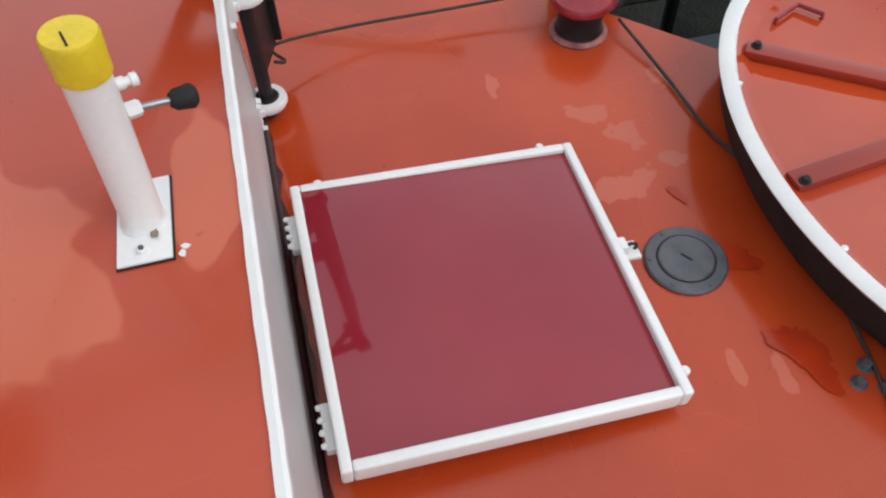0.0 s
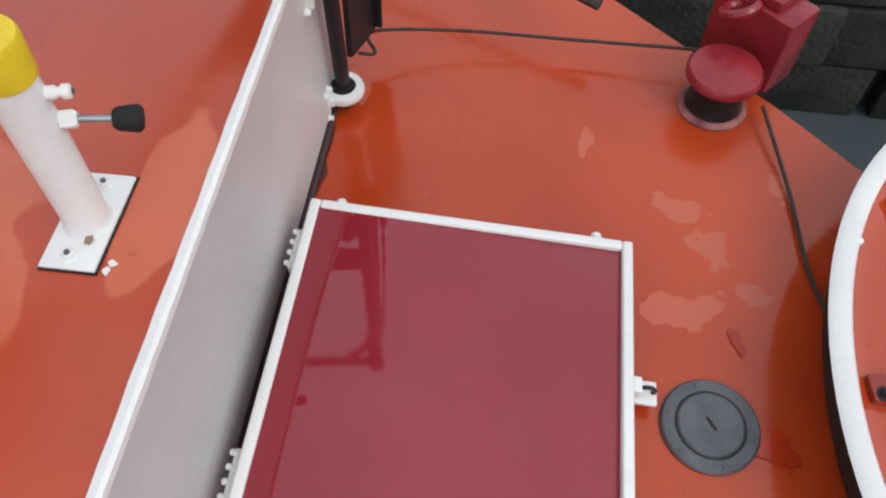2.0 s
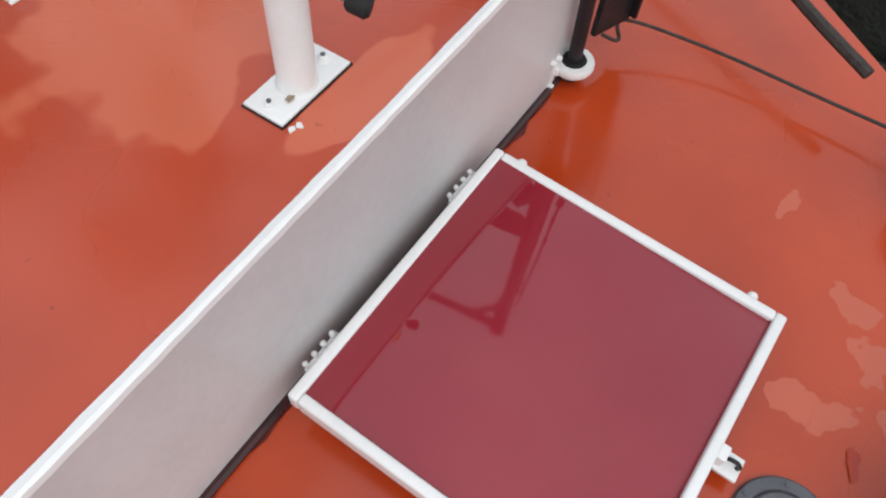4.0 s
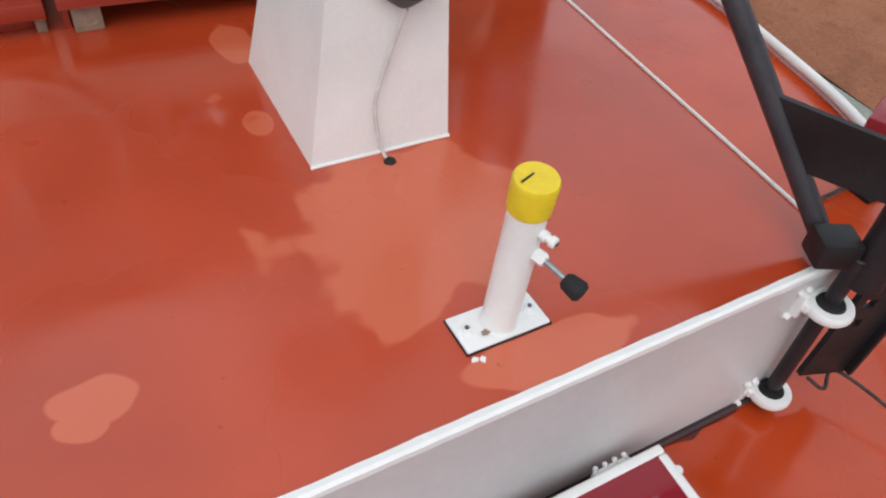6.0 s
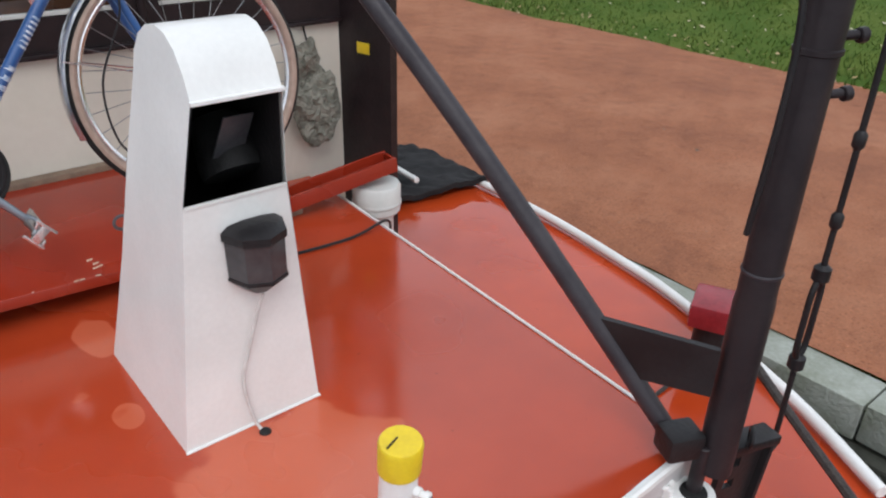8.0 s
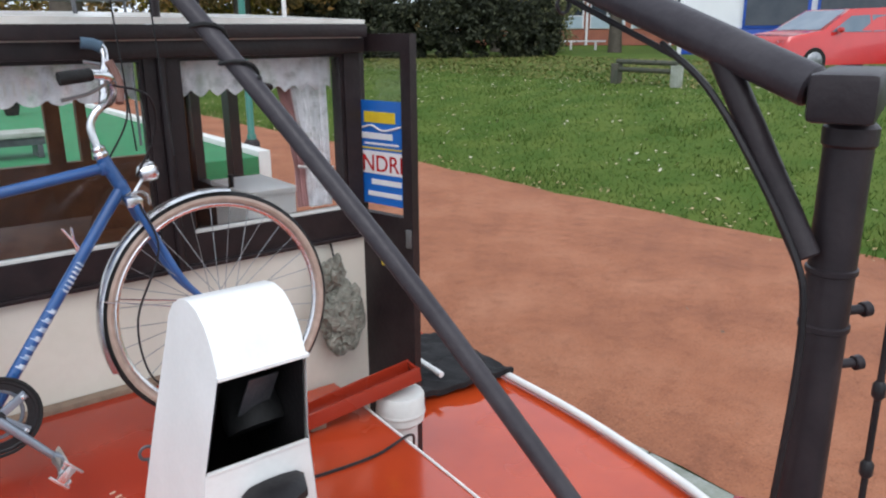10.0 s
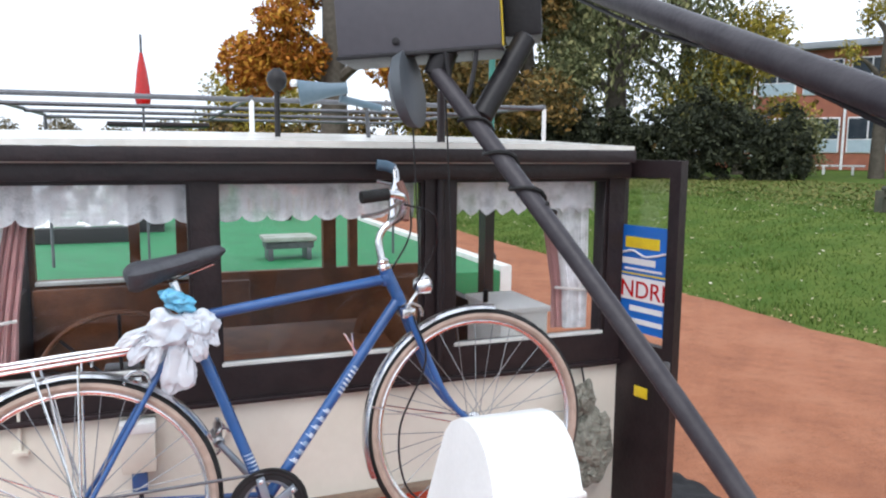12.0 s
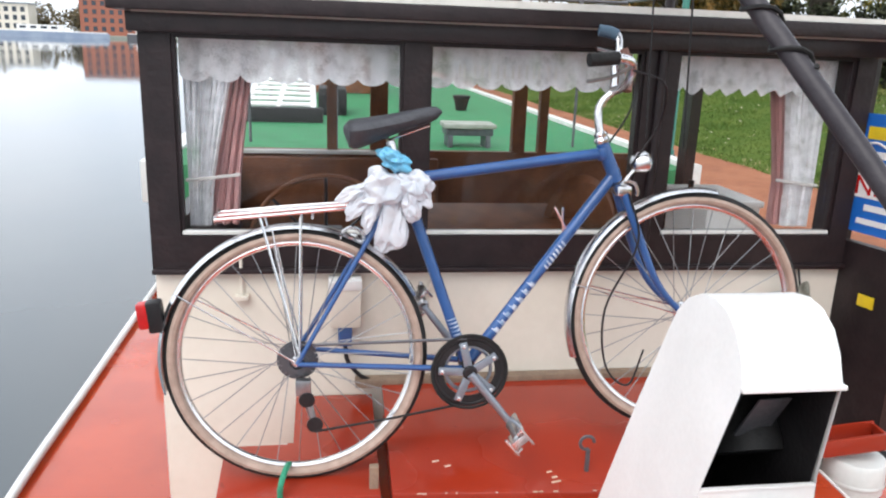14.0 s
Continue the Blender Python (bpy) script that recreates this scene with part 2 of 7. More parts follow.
def thing(name, label, category, at=(0, 0, 0), group="", kind=""):
    ob = new(name)
    ob.empty_display_size = 0.1
    ob.location = at
    return tagged(ob, label, category, group, kind)


def shift(bm, m):
    bmesh.ops.transform(bm, matrix=m, verts=bm.verts)
    return bm


def box(x0, x1, y0, y1, z0, z1, bevel=0.004, seg=2):
    bm = bmesh.new()
    bmesh.ops.create_cube(bm, size=1)
    for v in bm.verts:
        v.co = ((x0 + x1) / 2 + v.co.x * (x1 - x0), (y0 + y1) / 2 + v.co.y * (y1 - y0), (z0 + z1) / 2 + v.co.z * (z1 - z0))
    if bevel:
        bmesh.ops.bevel(bm, geom=bm.edges[:], offset=min(bevel, 0.3 * min(x1 - x0, y1 - y0, z1 - z0)), segments=seg, affect="EDGES", profile=0.6)
    return bm


def prism(outline, z0, z1, bevel=0.0):
    """A slab on an outline of (x, y), from z0 to z1."""
    bm = bmesh.new()
    f = bm.faces.new([bm.verts.new((x, y, z0)) for x, y in outline])
    r = bmesh.ops.extrude_face_region(bm, geom=[f])
    for v in r["geom"]:
        if isinstance(v, bmesh.types.BMVert):
            v.co.z = z1
    if bevel:
        bmesh.ops.bevel(bm, geom=bm.edges[:], offset=bevel, segments=2, affect="EDGES", profile=0.6)
    return bm


def lathe(rings, n=24, closed=True):
    """A turned shape about z from (radius, z) pairs."""
    bm = bmesh.new()
    loops = [[bm.verts.new((r * math.cos(2 * math.pi * k / n), r * math.sin(2 * math.pi * k / n), z)) for k in range(n)] for r, z in rings]
    for a, b in zip(loops, loops[1:]):
        for k in range(n):
            bm.faces.new((a[k], a[(k + 1) % n], b[(k + 1) % n], b[k]))
    if closed:
        bm.faces.new(loops[0])
        bm.faces.new(loops[-1])
    return bm


def along(a, b):
    """A pose at a whose z runs to b."""
    a, b = Vector(a), Vector(b)
    return Matrix.Translation(a) @ (b - a).to_track_quat("Z", "Y").to_matrix().to_4x4()


def rod(a, b, r, n=12, r2=None, bevel=0.15):
    d = (Vector(b) - Vector(a)).length
    r2 = r if r2 is None else r2
    e = min(r * bevel, d * 0.2)
    return shift(lathe([(r - e, 0), (r, e), (r2, d - e), (r2 - e, d)], n), along(a, b))


def tube(points, r, n=8, taper=None):
    """A bent tube through points; taper: radii at the points."""
    pts = [Vector(p) for p in points]
    bm, loops, up = bmesh.new(), [], None
    for k, p in enumerate(pts):
        d = (pts[min(k + 1, len(pts) - 1)] - pts[max(k - 1, 0)]).normalized()
        if up is None:
            up = d.orthogonal().normalized()
        up = (up - d * up.dot(d)).normalized()
        side = d.cross(up)
        rr = taper[k] if taper else r
        loops.append([bm.verts.new(p + rr * (math.cos(2 * math.pi * j / n) * up + math.sin(2 * math.pi * j / n) * side)) for j in range(n)])
    for a, b in zip(loops, loops[1:]):
        for j in range(n):
            bm.faces.new((a[j], a[(j + 1) % n], b[(j + 1) % n], b[j]))
    bm.faces.new(loops[0])
    bm.faces.new(loops[-1])
    return bm


def curve_through(points, steps=8):
    """A smooth run of points through the given ones."""
    p = [Vector(q) for q in points]
    p = [2 * p[0] - p[1]] + p + [2 * p[-1] - p[-2]]
    out = []
    for a, b, c, d in zip(p, p[1:], p[2:], p[3:]):
        for k in range(steps):
            t = k / steps
            out.append(0.5 * (2 * b + (c - a) * t + (2 * a - 5 * b + 4 * c - d) * t * t + (3 * b - a - 3 * c + d) * t ** 3))
    return out + [p[-2]]


def torus(R, r, n=48, m=8, squash=1.0, start=0.0, sweep=1.0):
    """A ring about y in the xz plane, or a part of one."""
    bm, loops = bmesh.new(), []
    full = sweep >= 1.0
    count = n if full else n + 1
    for k in range(count):
        a = 2 * math.pi * (start + sweep * k / n)
        loops.append([bm.verts.new(((R + r * math.cos(b)) * math.cos(a), squash * r * math.sin(b), (R + r * math.cos(b)) * math.sin(a)))
                      for b in (2 * math.pi * j / m for j in range(m))])
    for k in range(n):
        a, b = loops[k], loops[(k + 1) % count]
        for j in range(m):
            bm.faces.new((a[j], a[(j + 1) % m], b[(j + 1) % m], b[j]))
    if not full:
        bm.faces.new(loops[0])
        bm.faces.new(loops[-1])
    return bm


def join(*bms):
    out = bms[0]
    for b in bms[1:]:
        me = bpy.data.meshes.new("tmp")
        b.to_mesh(me)
        b.free()
        out.from_mesh(me)
        bpy.data.meshes.remove(me)
    return out


def bolt(r=0.008, h=0.006, n=6):
    return join(lathe([(r * 1.5, 0), (r * 1.5, 0.0015), (r * 1.3, 0.002)], 14), lathe([(r, 0), (r, h * 0.8), (r * 0.8, h)], n))


def panel_with_holes(x0, x1, z0, z1, holes, y0, y1):
    """A wall in the xz plane from y0 to y1 with rectangular openings, as one welded mesh of strips."""
    xs = sorted({x0, x1, *[h[0] for h in holes], *[h[1] for h in holes]})
    zs = sorted({z0, z1, *[h[2] for h in holes], *[h[3] for h in holes]})
    bm = bmesh.new()
    solid = {}
    for i in range(len(xs) - 1):
        for k in range(len(zs) - 1):
            cx, cz = (xs[i] + xs[i + 1]) / 2, (zs[k] + zs[k + 1]) / 2
            solid[i, k] = not any(h[0] < cx < h[1] and h[2] < cz < h[3] for h in holes)
    vert = {}

    def v(i, y, k):
        if (i, y, k) not in vert:
            vert[i, y, k] = bm.verts.new((xs[i], y, zs[k]))
        return vert[i, y, k]

    for (i, k), s in solid.items():
        if not s:
            continue
        for y in (y0, y1):
            bm.faces.new((v(i, y, k), v(i + 1, y, k), v(i + 1, y, k + 1), v(i, y, k + 1)))
        for (di, dk), c in (((-1, 0), ((i, k), (i, k + 1))), ((1, 0), ((i + 1, k), (i + 1, k + 1))), ((0, -1), ((i, k), (i + 1, k))), ((0, 1), ((i, k + 1), (i + 1, k + 1)))):
            if not solid.get((i + di, k + dk), False):
                (ia, ka), (ib, kb) = c
                bm.faces.new((v(ia, y0, ka), v(ib, y0, kb), v(ib, y1, kb), v(ia, y1, ka)))
    return bm


# ---------------------------------------------------------------- water, quay and ground
def water_material():
    m, n, l, p = nodes_of("canal_water")
    p.inputs["Base Color"].default_value = (0.070, 0.085, 0.094, 1)
    p.inputs["Roughness"].default_value = 0.03
    p.inputs["IOR"].default_value = 1.52
    tcn, q = n.new("ShaderNodeTexCoord"), n.new("ShaderNodeTexNoise")
    q.inputs["Scale"].default_value, q.inputs["Detail"].default_value = 1.1, 4
    l.new(tcn.outputs["Object"], q.inputs["Vector"])
    bp = n.new("ShaderNodeBump")
    bp.inputs["Strength"].default_value, bp.inputs["Distance"].default_value = 0.06, 0.05
    l.new(q.outputs["Fac"], bp.inputs["Height"])
    l.new(bp.outputs[0], p.inputs["Normal"])
    return m


WATERM = water_material()


def grit_material():
    """Damp reddish grit: broad blotches, scuffed streaks and a fine speckle of single grains."""
    m, n, l, p = nodes_of("red_grit_path")
    tcn = n.new("ShaderNodeTexCoord")

    def tone(scale, detail, stops):
        q, r = n.new("ShaderNodeTexNoise"), n.new("ShaderNodeValToRGB")
        q.inputs["Scale"].default_value, q.inputs["Detail"].default_value, q.inputs["Roughness"].default_value = scale, detail, 0.68
        l.new(tcn.outputs["Object"], q.inputs["Vector"])
        l.new(q.outputs["Fac"], r.inputs[0])
        while len(r.color_ramp.elements) < len(stops):
            r.color_ramp.elements.new(0.5)
        for e, (at, c) in zip(r.color_ramp.elements, stops):
            e.position, e.color = at, (*c, 1)
        return q.outputs["Fac"], r.outputs[0]

    _, broad = tone(0.9, 9, ((0.33, (0.215, 0.080, 0.040)), (0.50, (0.285, 0.108, 0.052)), (0.68, (0.34, 0.145, 0.078))))
    _, blots = tone(7.0, 6, ((0.30, (0.80, 0.78, 0.76)), (0.48, (1, 1, 1)), (0.75, (1.12, 1.12, 1.13))))
    grain_h, grain = tone(75.0, 3, ((0.30, (0.62, 0.58, 0.55)), (0.46, (1, 1, 1)), (0.60, (1.02, 1.02, 1.02)), (0.72, (1.5, 1.5, 1.5))))
    out = broad
    for layer in (blots, grain):
        mu = n.new("ShaderNodeMix")
        mu.data_type, mu.blend_type = "RGBA", "MULTIPLY"
        mu.inputs["Factor"].default_value = 1.0
        l.new(out, mu.inputs["A"])
        l.new(layer, mu.inputs["B"])
        out = mu.outputs["Result"]
    l.new(out, p.inputs["Base Color"])
    p.inputs["Roughness"].default_value, p.inputs["Specular IOR Level"].default_value = 0.75, 0.3
    bp = n.new("ShaderNodeBump")
    bp.inputs["Strength"].default_value, bp.inputs["Distance"].default_value = 0.5, 0.012
    l.new(grain_h, bp.inputs["Height"])
    l.new(bp.outputs[0], p.inputs["Normal"])
    return m


GRAVEL = grit_material()
STONE = mat("quay_stone", (0.038, 0.040, 0.030), (0.016, 0.018, 0.014), 0.7, scale=5, bump=0.5, fine=45, jitter=0.25)
COPING = mat("grey_coping_stone", (0.33, 0.35, 0.31), (0.21, 0.23, 0.18), 0.75, scale=6, bump=0.4, fine=60, jitter=0.06)
LAWN = mat("lawn_soil_and_grass", (0.052, 0.096, 0.015), (0.092, 0.128, 0.025), 0.9, scale=1.3, bump=0.6, fine=50, spec=0.1)
PALELEAF = mat("fallen_leaves", (0.42, 0.34, 0.20), (0.34, 0.22, 0.10), 0.7, scale=20)

bm = bmesh.new()
bmesh.ops.create_grid(bm, x_segments=1, y_segments=1, size=0.5)
shift(bm, Matrix.Translation((-246.98, 50, -1.1)) @ Matrix.Diagonal((500, 700, 1, 1)))
tagged(part("water", bm, WATERM), "calm grey canal water under a white sky", "water", kind="structure")

LAWN_PROFILE = [(3.02, -0.14), (7.0, -0.14), (7.6, -0.06), (9.5, 0.22), (12.0, 0.56), (15.0, 0.74), (19.0, 0.75), (24.0, 0.84), (60.0, 0.95), (500.0, 0.95)]


def ground_z(x):
    for (xa, za), (xb, zb) in zip(LAWN_PROFILE, LAWN_PROFILE[1:]):
        if xa <= x <= xb:
            return za + (zb - za) * (x - xa) / (xb - xa)
    return 0.95


bm = bmesh.new()
ys = [-300, -60, -30, -15, -8, -4, 0, 4, 8, 12, 18, 25, 35, 60, 120, 400]
grid = [[bm.verts.new((x, y, z)) for x, z in LAWN_PROFILE] for y in ys]
for a, b in zip(grid, grid[1:]):
    for k in range(len(LAWN_PROFILE) - 1):
        bm.faces.new((a[k], a[k + 1], b[k + 1], b[k]))
tagged(part("ground", bm, LAWN), "green lawn rising gently from the towpath", "ground", kind="structure")

bm = bmesh.new()
rng = random.Random(5)
edge = [(y, 7.15 + 0.05 * math.sin(y * 0.7) + 0.035 * math.sin(y * 2.7 + 1) + 0.03 * math.sin(y * 6.1)) for y in np.arange(-40, 60, 0.5)]
left = [bm.verts.new((3.185 + 0.018 * math.sin(y * 5.1) + 0.012 * math.sin(y * 1.7), y, -0.10)) for y, x in edge]
mid = [bm.verts.new((5.2, y, -0.085)) for y, x in edge]
right = [bm.verts.new((x, y, -0.104)) for y, x in edge]
lip = [bm.verts.new((x + 0.05, y, -0.16)) for y, x in edge]
for a, b in ((left, mid), (mid, right), (right, lip)):
    for k in range(len(edge) - 1):
        bm.faces.new((a[k], b[k], b[k + 1], a[k + 1]))
tagged(part("towpath", bm, GRAVEL), "wide towpath of damp reddish grit", "path", kind="structure")

quay = thing("quay_wall", "old dark stone quay wall with pale worn edging stones", "quay wall", (3.0, 0, -0.1), kind="structure")
part("wall_core", box(0.03, 0.5, -40, 60, -1.9, -0.08, 0), STONE, quay)
mesh = None
for k in range(64):
    y = -16 + k * 0.62
    o = part("coping_stone", box(0, 0.20, -0.306, 0.306, -0.16, -0.004, 0.008), COPING, quay, mesh=mesh)
    mesh = o.data
    o.location = (0.0, y, rng.uniform(-0.008, 0.006))
    o.rotation_euler.z = rng.uniform(-0.01, 0.01)
meshes = [None, None, None]
for row in range(6):
    for k in range(26):
        s = (row + k) % 3
        w = (0.30, 0.36, 0.42)[s]
        o = part("stone", box(-0.06, 0.05, -w, w, -0.135, 0.135, 0.025), STONE, quay, mesh=meshes[s])
        meshes[s] = o.data
        o.location = (rng.uniform(-0.015, 0.015), -11 + k * 0.76 + (row % 2) * 0.38 + rng.uniform(-0.02, 0.02), -0.31 - row * 0.28)
part("ledge", box(-0.16, 0.02, -14, 12, -1.16, -1.04, 0.03), STONE, quay, "mossy stone footing at the waterline")

# ---------------------------------------------------------------- the boat's hull and decks
SIDE = [(3.09, 6.0), (3.09, 4.0), (3.08, 2.6), (3.055, 2.0), (2.985, 1.5), (2.905, 1.135), (2.69, 0.56), (2.49, 0.18), (2.17, -0.26), (1.85, -0.63), (1.67, -0.81), (1.47, -1.10), (1.30, -1.40), (1.10, -1.50)]
QUARTER = [(3.06, 6.0), (3.06, 4.8), (3.055, 3.6), (3.05, 2.6), (2.98, 1.8), (2.865, 1.135), (2.63, 0.546), (2.44, 0.18), (2.17, -0.26), (1.85, -0.63), (1.67, -0.81), (1.47, -1.10), (1.30, -1.40)]
PORT = [(2.2 - x, y) for x, y in reversed(QUARTER)]
OUTLINE = SIDE + PORT
hull = thing("hull", "dark barge hull with orange-red painted steel decks", "boat hull", (0, 0, 0), kind="structure")
part("hull_side", prism([(1.1 + (x - 1.1) * 0.94, y * 0.97 + 0.03) for x, y in OUTLINE], -1.5, -0.03), BLACKP, hull, "black painted hull side")
part("main_deck", prism(OUTLINE, -0.03, 0.0), DECK, hull, "wet orange-red painted steel deck")


def rail(points, r, name, parent, label):
    return part(name, tube(curve_through(points, 6), r, 10), WHITE, parent, label)


rail([(x - 0.03, y, 0.03) for x, y in SIDE[2:8]], 0.020, "rubbing_rail", hull, "white painted rail along the deck edge")
rail([(-0.83, 18, 0.03), (-0.83, 12, 0.03), (-0.83, 8, 0.03)] + [(2.2 - x + 0.03, y, 0.03) for x, y in QUARTER[0:8]], 0.019, "rubbing_rail", hull, "white painted rail along the deck edge")

# raised cabin trunk with its roof deck
ROOF = [(0.205, 0.352), (1.765, 0.398), (1.79, 0.75), (1.865, 2.02), (1.875, 2.22), (0.20, 2.22)]
Z = 0.444
trunk = thing("cabin_trunk", "raised cabin trunk with white front and orange-red roof", "cabin trunk", (0, 0, 0), kind="structure")
part("roof", prism(ROOF, Z - 0.03, Z), ROOFPAINT, trunk, "wet orange-red roof with worn paint")
inner = [(1.03 + (x - 1.03) * 0.985, y + (0.012 if y < 1 else 0)) for x, y in ROOF]
part("trunk_wall", prism(inner, 0.0, Z - 0.03), COAMING, trunk, "greyish white painted side")
a, b = Vector((0.185, 0.346, 0)), Vector((1.775, 0.393, 0))
d = (b - a).normalized()
q = Vector((d.y, -d.x, 0))
bm = bmesh.new()
prof = [(0.0, 0.0), (0.0, 0.36), (0.004, 0.40), (0.006, Z - 0.004), (0.0, Z + 0.003), (-0.006, Z + 0.002), (-0.006, 0.0)]
rows = []
for k in range(25):
    s = a.lerp(b, k / 24)
    wob = 0.0006 * math.sin(k * 1.7) + 0.0010 * math.sin(k * 0.6 + 1)
    rows.append([bm.verts.new(s + q * (u + (wob if z > 0.3 else 0)) + Vector((0, 0, z + (wob * 0.8 if z > 0.3 else 0)))) for u, z in prof])
for r0, r1 in zip(rows, rows[1:]):
    for k in range(len(prof) - 1):
        bm.faces.new((r0[k], r0[k + 1], r1[k + 1], r1[k]))
bm.faces.new(rows[0])
bm.faces.new(rows[-1])
part("front_plate", bm, COAMING, trunk, "greyish white front plate with touched-up paint")
bm, rows = bmesh.new(), []
for k in range(49):
    c = a.lerp(b, k / 48)
    w1, w2 = 0.0006 * math.sin(k * 1.9) + 0.0006 * math.sin(k * 0.53), 0.0005 * math.sin(k * 2.7 + 1)
    rows.append([bm.verts.new(c + q * u + Vector((0, 0, z))) for u, z in ((-0.0085 + w1, Z - 0.006), (-0.0085 + w1, Z + 0.005), (0.004, Z + 0.0075 + w2 * 0.5), (0.0095 + w2, Z + 0.003), (0.0100 + w2, Z - 0.010 + w1))])
for r0, r1 in zip(rows, rows[1:]):
    for k in range(4):
        bm.faces.new((r0[k], r0[k + 1], r1[k + 1], r1[k]))
part("top_edge", bm, WHITE, trunk, "bright white painted top edge")
part("edge_strip", tube([(1.768, 0.41, Z + 0.003), (1.79, 0.75, Z + 0.003), (1.865, 2.02, Z + 0.003)], 0.0045, 8), WHITE, trunk, "thin white edge strip")
part("edge_strip", box(0.185, 0.208, 0.37, 2.2, Z - 0.03, Z + 0.012, 0.004), WHITE, trunk, "white painted edge strip")
part("foot_seam", tube([a + q * 0.006 + Vector((0, 0, 0.008)), b + q * 0.006 + Vector((0, 0, 0.008))], 0.009, 6), mat("dark_maroon_seam", (0.05, 0.012, 0.012), (0.025, 0.010, 0.010), 0.3, scale=14), trunk, "dark maroon seam at the foot")


# ---------------------------------------------------------------- square deck hatch
HM = Matrix.Translation((1.036, 0.015, 0)) @ Matrix.Rotation(radians(1.6), 4, "Z")
hatch = thing("deck_hatch", "square deck hatch with maroon lid and white rim", "hatch")
hatch.matrix_basis = HM @ pose(0, 0, 0.010, 4.2)
HW, HL = 0.318, 0.322
part("coaming", join(box(-HL + 0.03, HL - 0.03, -HW + 0.03, HW - 0.03, -0.04, 0.05, 0.006)), REDP, hatch, "dark red coaming under the lid")
part("lid", shift(box(-HL + 0.012, HL - 0.012, -HW + 0.012, HW - 0.012, -0.036, 0.0, 0.003), pose(0, 0, 0.0840, 0.9, -0.5)), MAROON, hatch, "glossy wet maroon lid")
for x0, x1, y0, y1 in ((-HL, HL, -HW, -HW + 0.021), (-HL, HL, HW - 0.021, HW), (-HL, -HL + 0.021, -HW + 0.021, HW - 0.021), (HL - 0.021, HL, -HW + 0.021, HW - 0.021)):
    part("rim_bar", box(x0, x1, y0, y1, 0.045, 0.094, 0.009, 3), WHITE, hatch, "white painted rim bar")
for gx in (-0.22, 0.22):
    hinge = part("hinge", box(gx - 0.045, gx + 0.045, HW - 0.004, HW + 0.016, 0.04, 0.062, 0.003), WHITE, hatch)
    for k in range(4):
        part("rivet", shift(lathe([(0.006, 0), (0.006, 0.008), (0.003, 0.011)], 8), pose(gx - 0.036 + k * 0.024, HW + 0.014, 0.06, -50)), WHITE, hinge)
for gx, gy in ((HL + 0.008, -HW + 0.07), (-HL + 0.05, -HW - 0.006), (HL + 0.004, HW - 0.06)):
    part("knob", shift(lathe([(0.008, 0), (0.010, 0.006), (0.010, 0.014), (0.006, 0.018)], 10), pose(gx, gy, 0.07)), WHITE, hatch)
latch = part("latch", join(box(0.005, 0.05, -HW - 0.05, -HW + 0.002, 0.046, 0.056, 0.003), box(0.012, 0.042, -HW - 0.016, -HW + 0.004, 0.05, 0.088, 0.004)), WHITE, hatch, "white latch tab")
part("staple", shift(torus(0.014, 0.004, 16, 6), pose(0.028, -HW - 0.03, 0.062, 0, 0, 90)), BLACKP, latch)

# gutter strip before the trunk: wet grime, with the shade there painted in
SHADED_GRIME = mat("shaded_wet_grime", (0.085, 0.016, 0.014), (0.14, 0.024, 0.016), 0.14, scale=9, bump=0.15, fine=30)
bm = bmesh.new()
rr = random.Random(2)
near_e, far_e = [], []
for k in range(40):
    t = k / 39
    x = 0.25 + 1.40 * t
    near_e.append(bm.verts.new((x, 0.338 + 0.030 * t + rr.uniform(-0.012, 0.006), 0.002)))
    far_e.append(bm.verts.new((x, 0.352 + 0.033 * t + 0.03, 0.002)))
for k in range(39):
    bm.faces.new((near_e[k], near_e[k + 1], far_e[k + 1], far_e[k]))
part("shaded_grime", bm, SHADED_GRIME, hull, "dark strip of wet grime and painted-in shade along the foot of the trunk")


def blot(cx, cy, z, rx, ry, seed, turn=0.0, n=56, rough=0.35):
    """An irregular flat patch."""
    bm = bmesh.new()
    vs = []
    for k in range(n):
        a = 2 * math.pi * k / n
        q1 = 1 + rough * noise.noise(Vector((1.3 * math.cos(a) + seed, 1.3 * math.sin(a), seed * 0.37))) + 0.3 * rough * noise.noise(Vector((5 * math.cos(a), 5 * math.sin(a) + seed, 1.7)))
        vs.append(bm.verts.new((rx * q1 * math.cos(a), ry * q1 * math.sin(a), 0)))
    bm.faces.new(vs)
    return shift(bm, Matrix.Translation((cx, cy, z)) @ Matrix.Rotation(radians(turn), 4, "Z"))


FRESH = mat("wet_orange_stain", (0.43, 0.036, 0.008), (0.34, 0.028, 0.008), 0.12, scale=14)
for k, (cx, cy, rx, ry, turn) in enumerate(((1.02, -0.555, 0.05, 0.035, 60), (1.22, -0.51, 0.022, 0.012, 30), (0.80, -0.585, 0.09, 0.05, 20))):
    part("touch_up", blot(cx, cy, 0.0034 + 0.0002 * k, rx, ry, k * 3.1 + 9, turn, 72, 0.75), FRESH, hull, "wet orange stain")

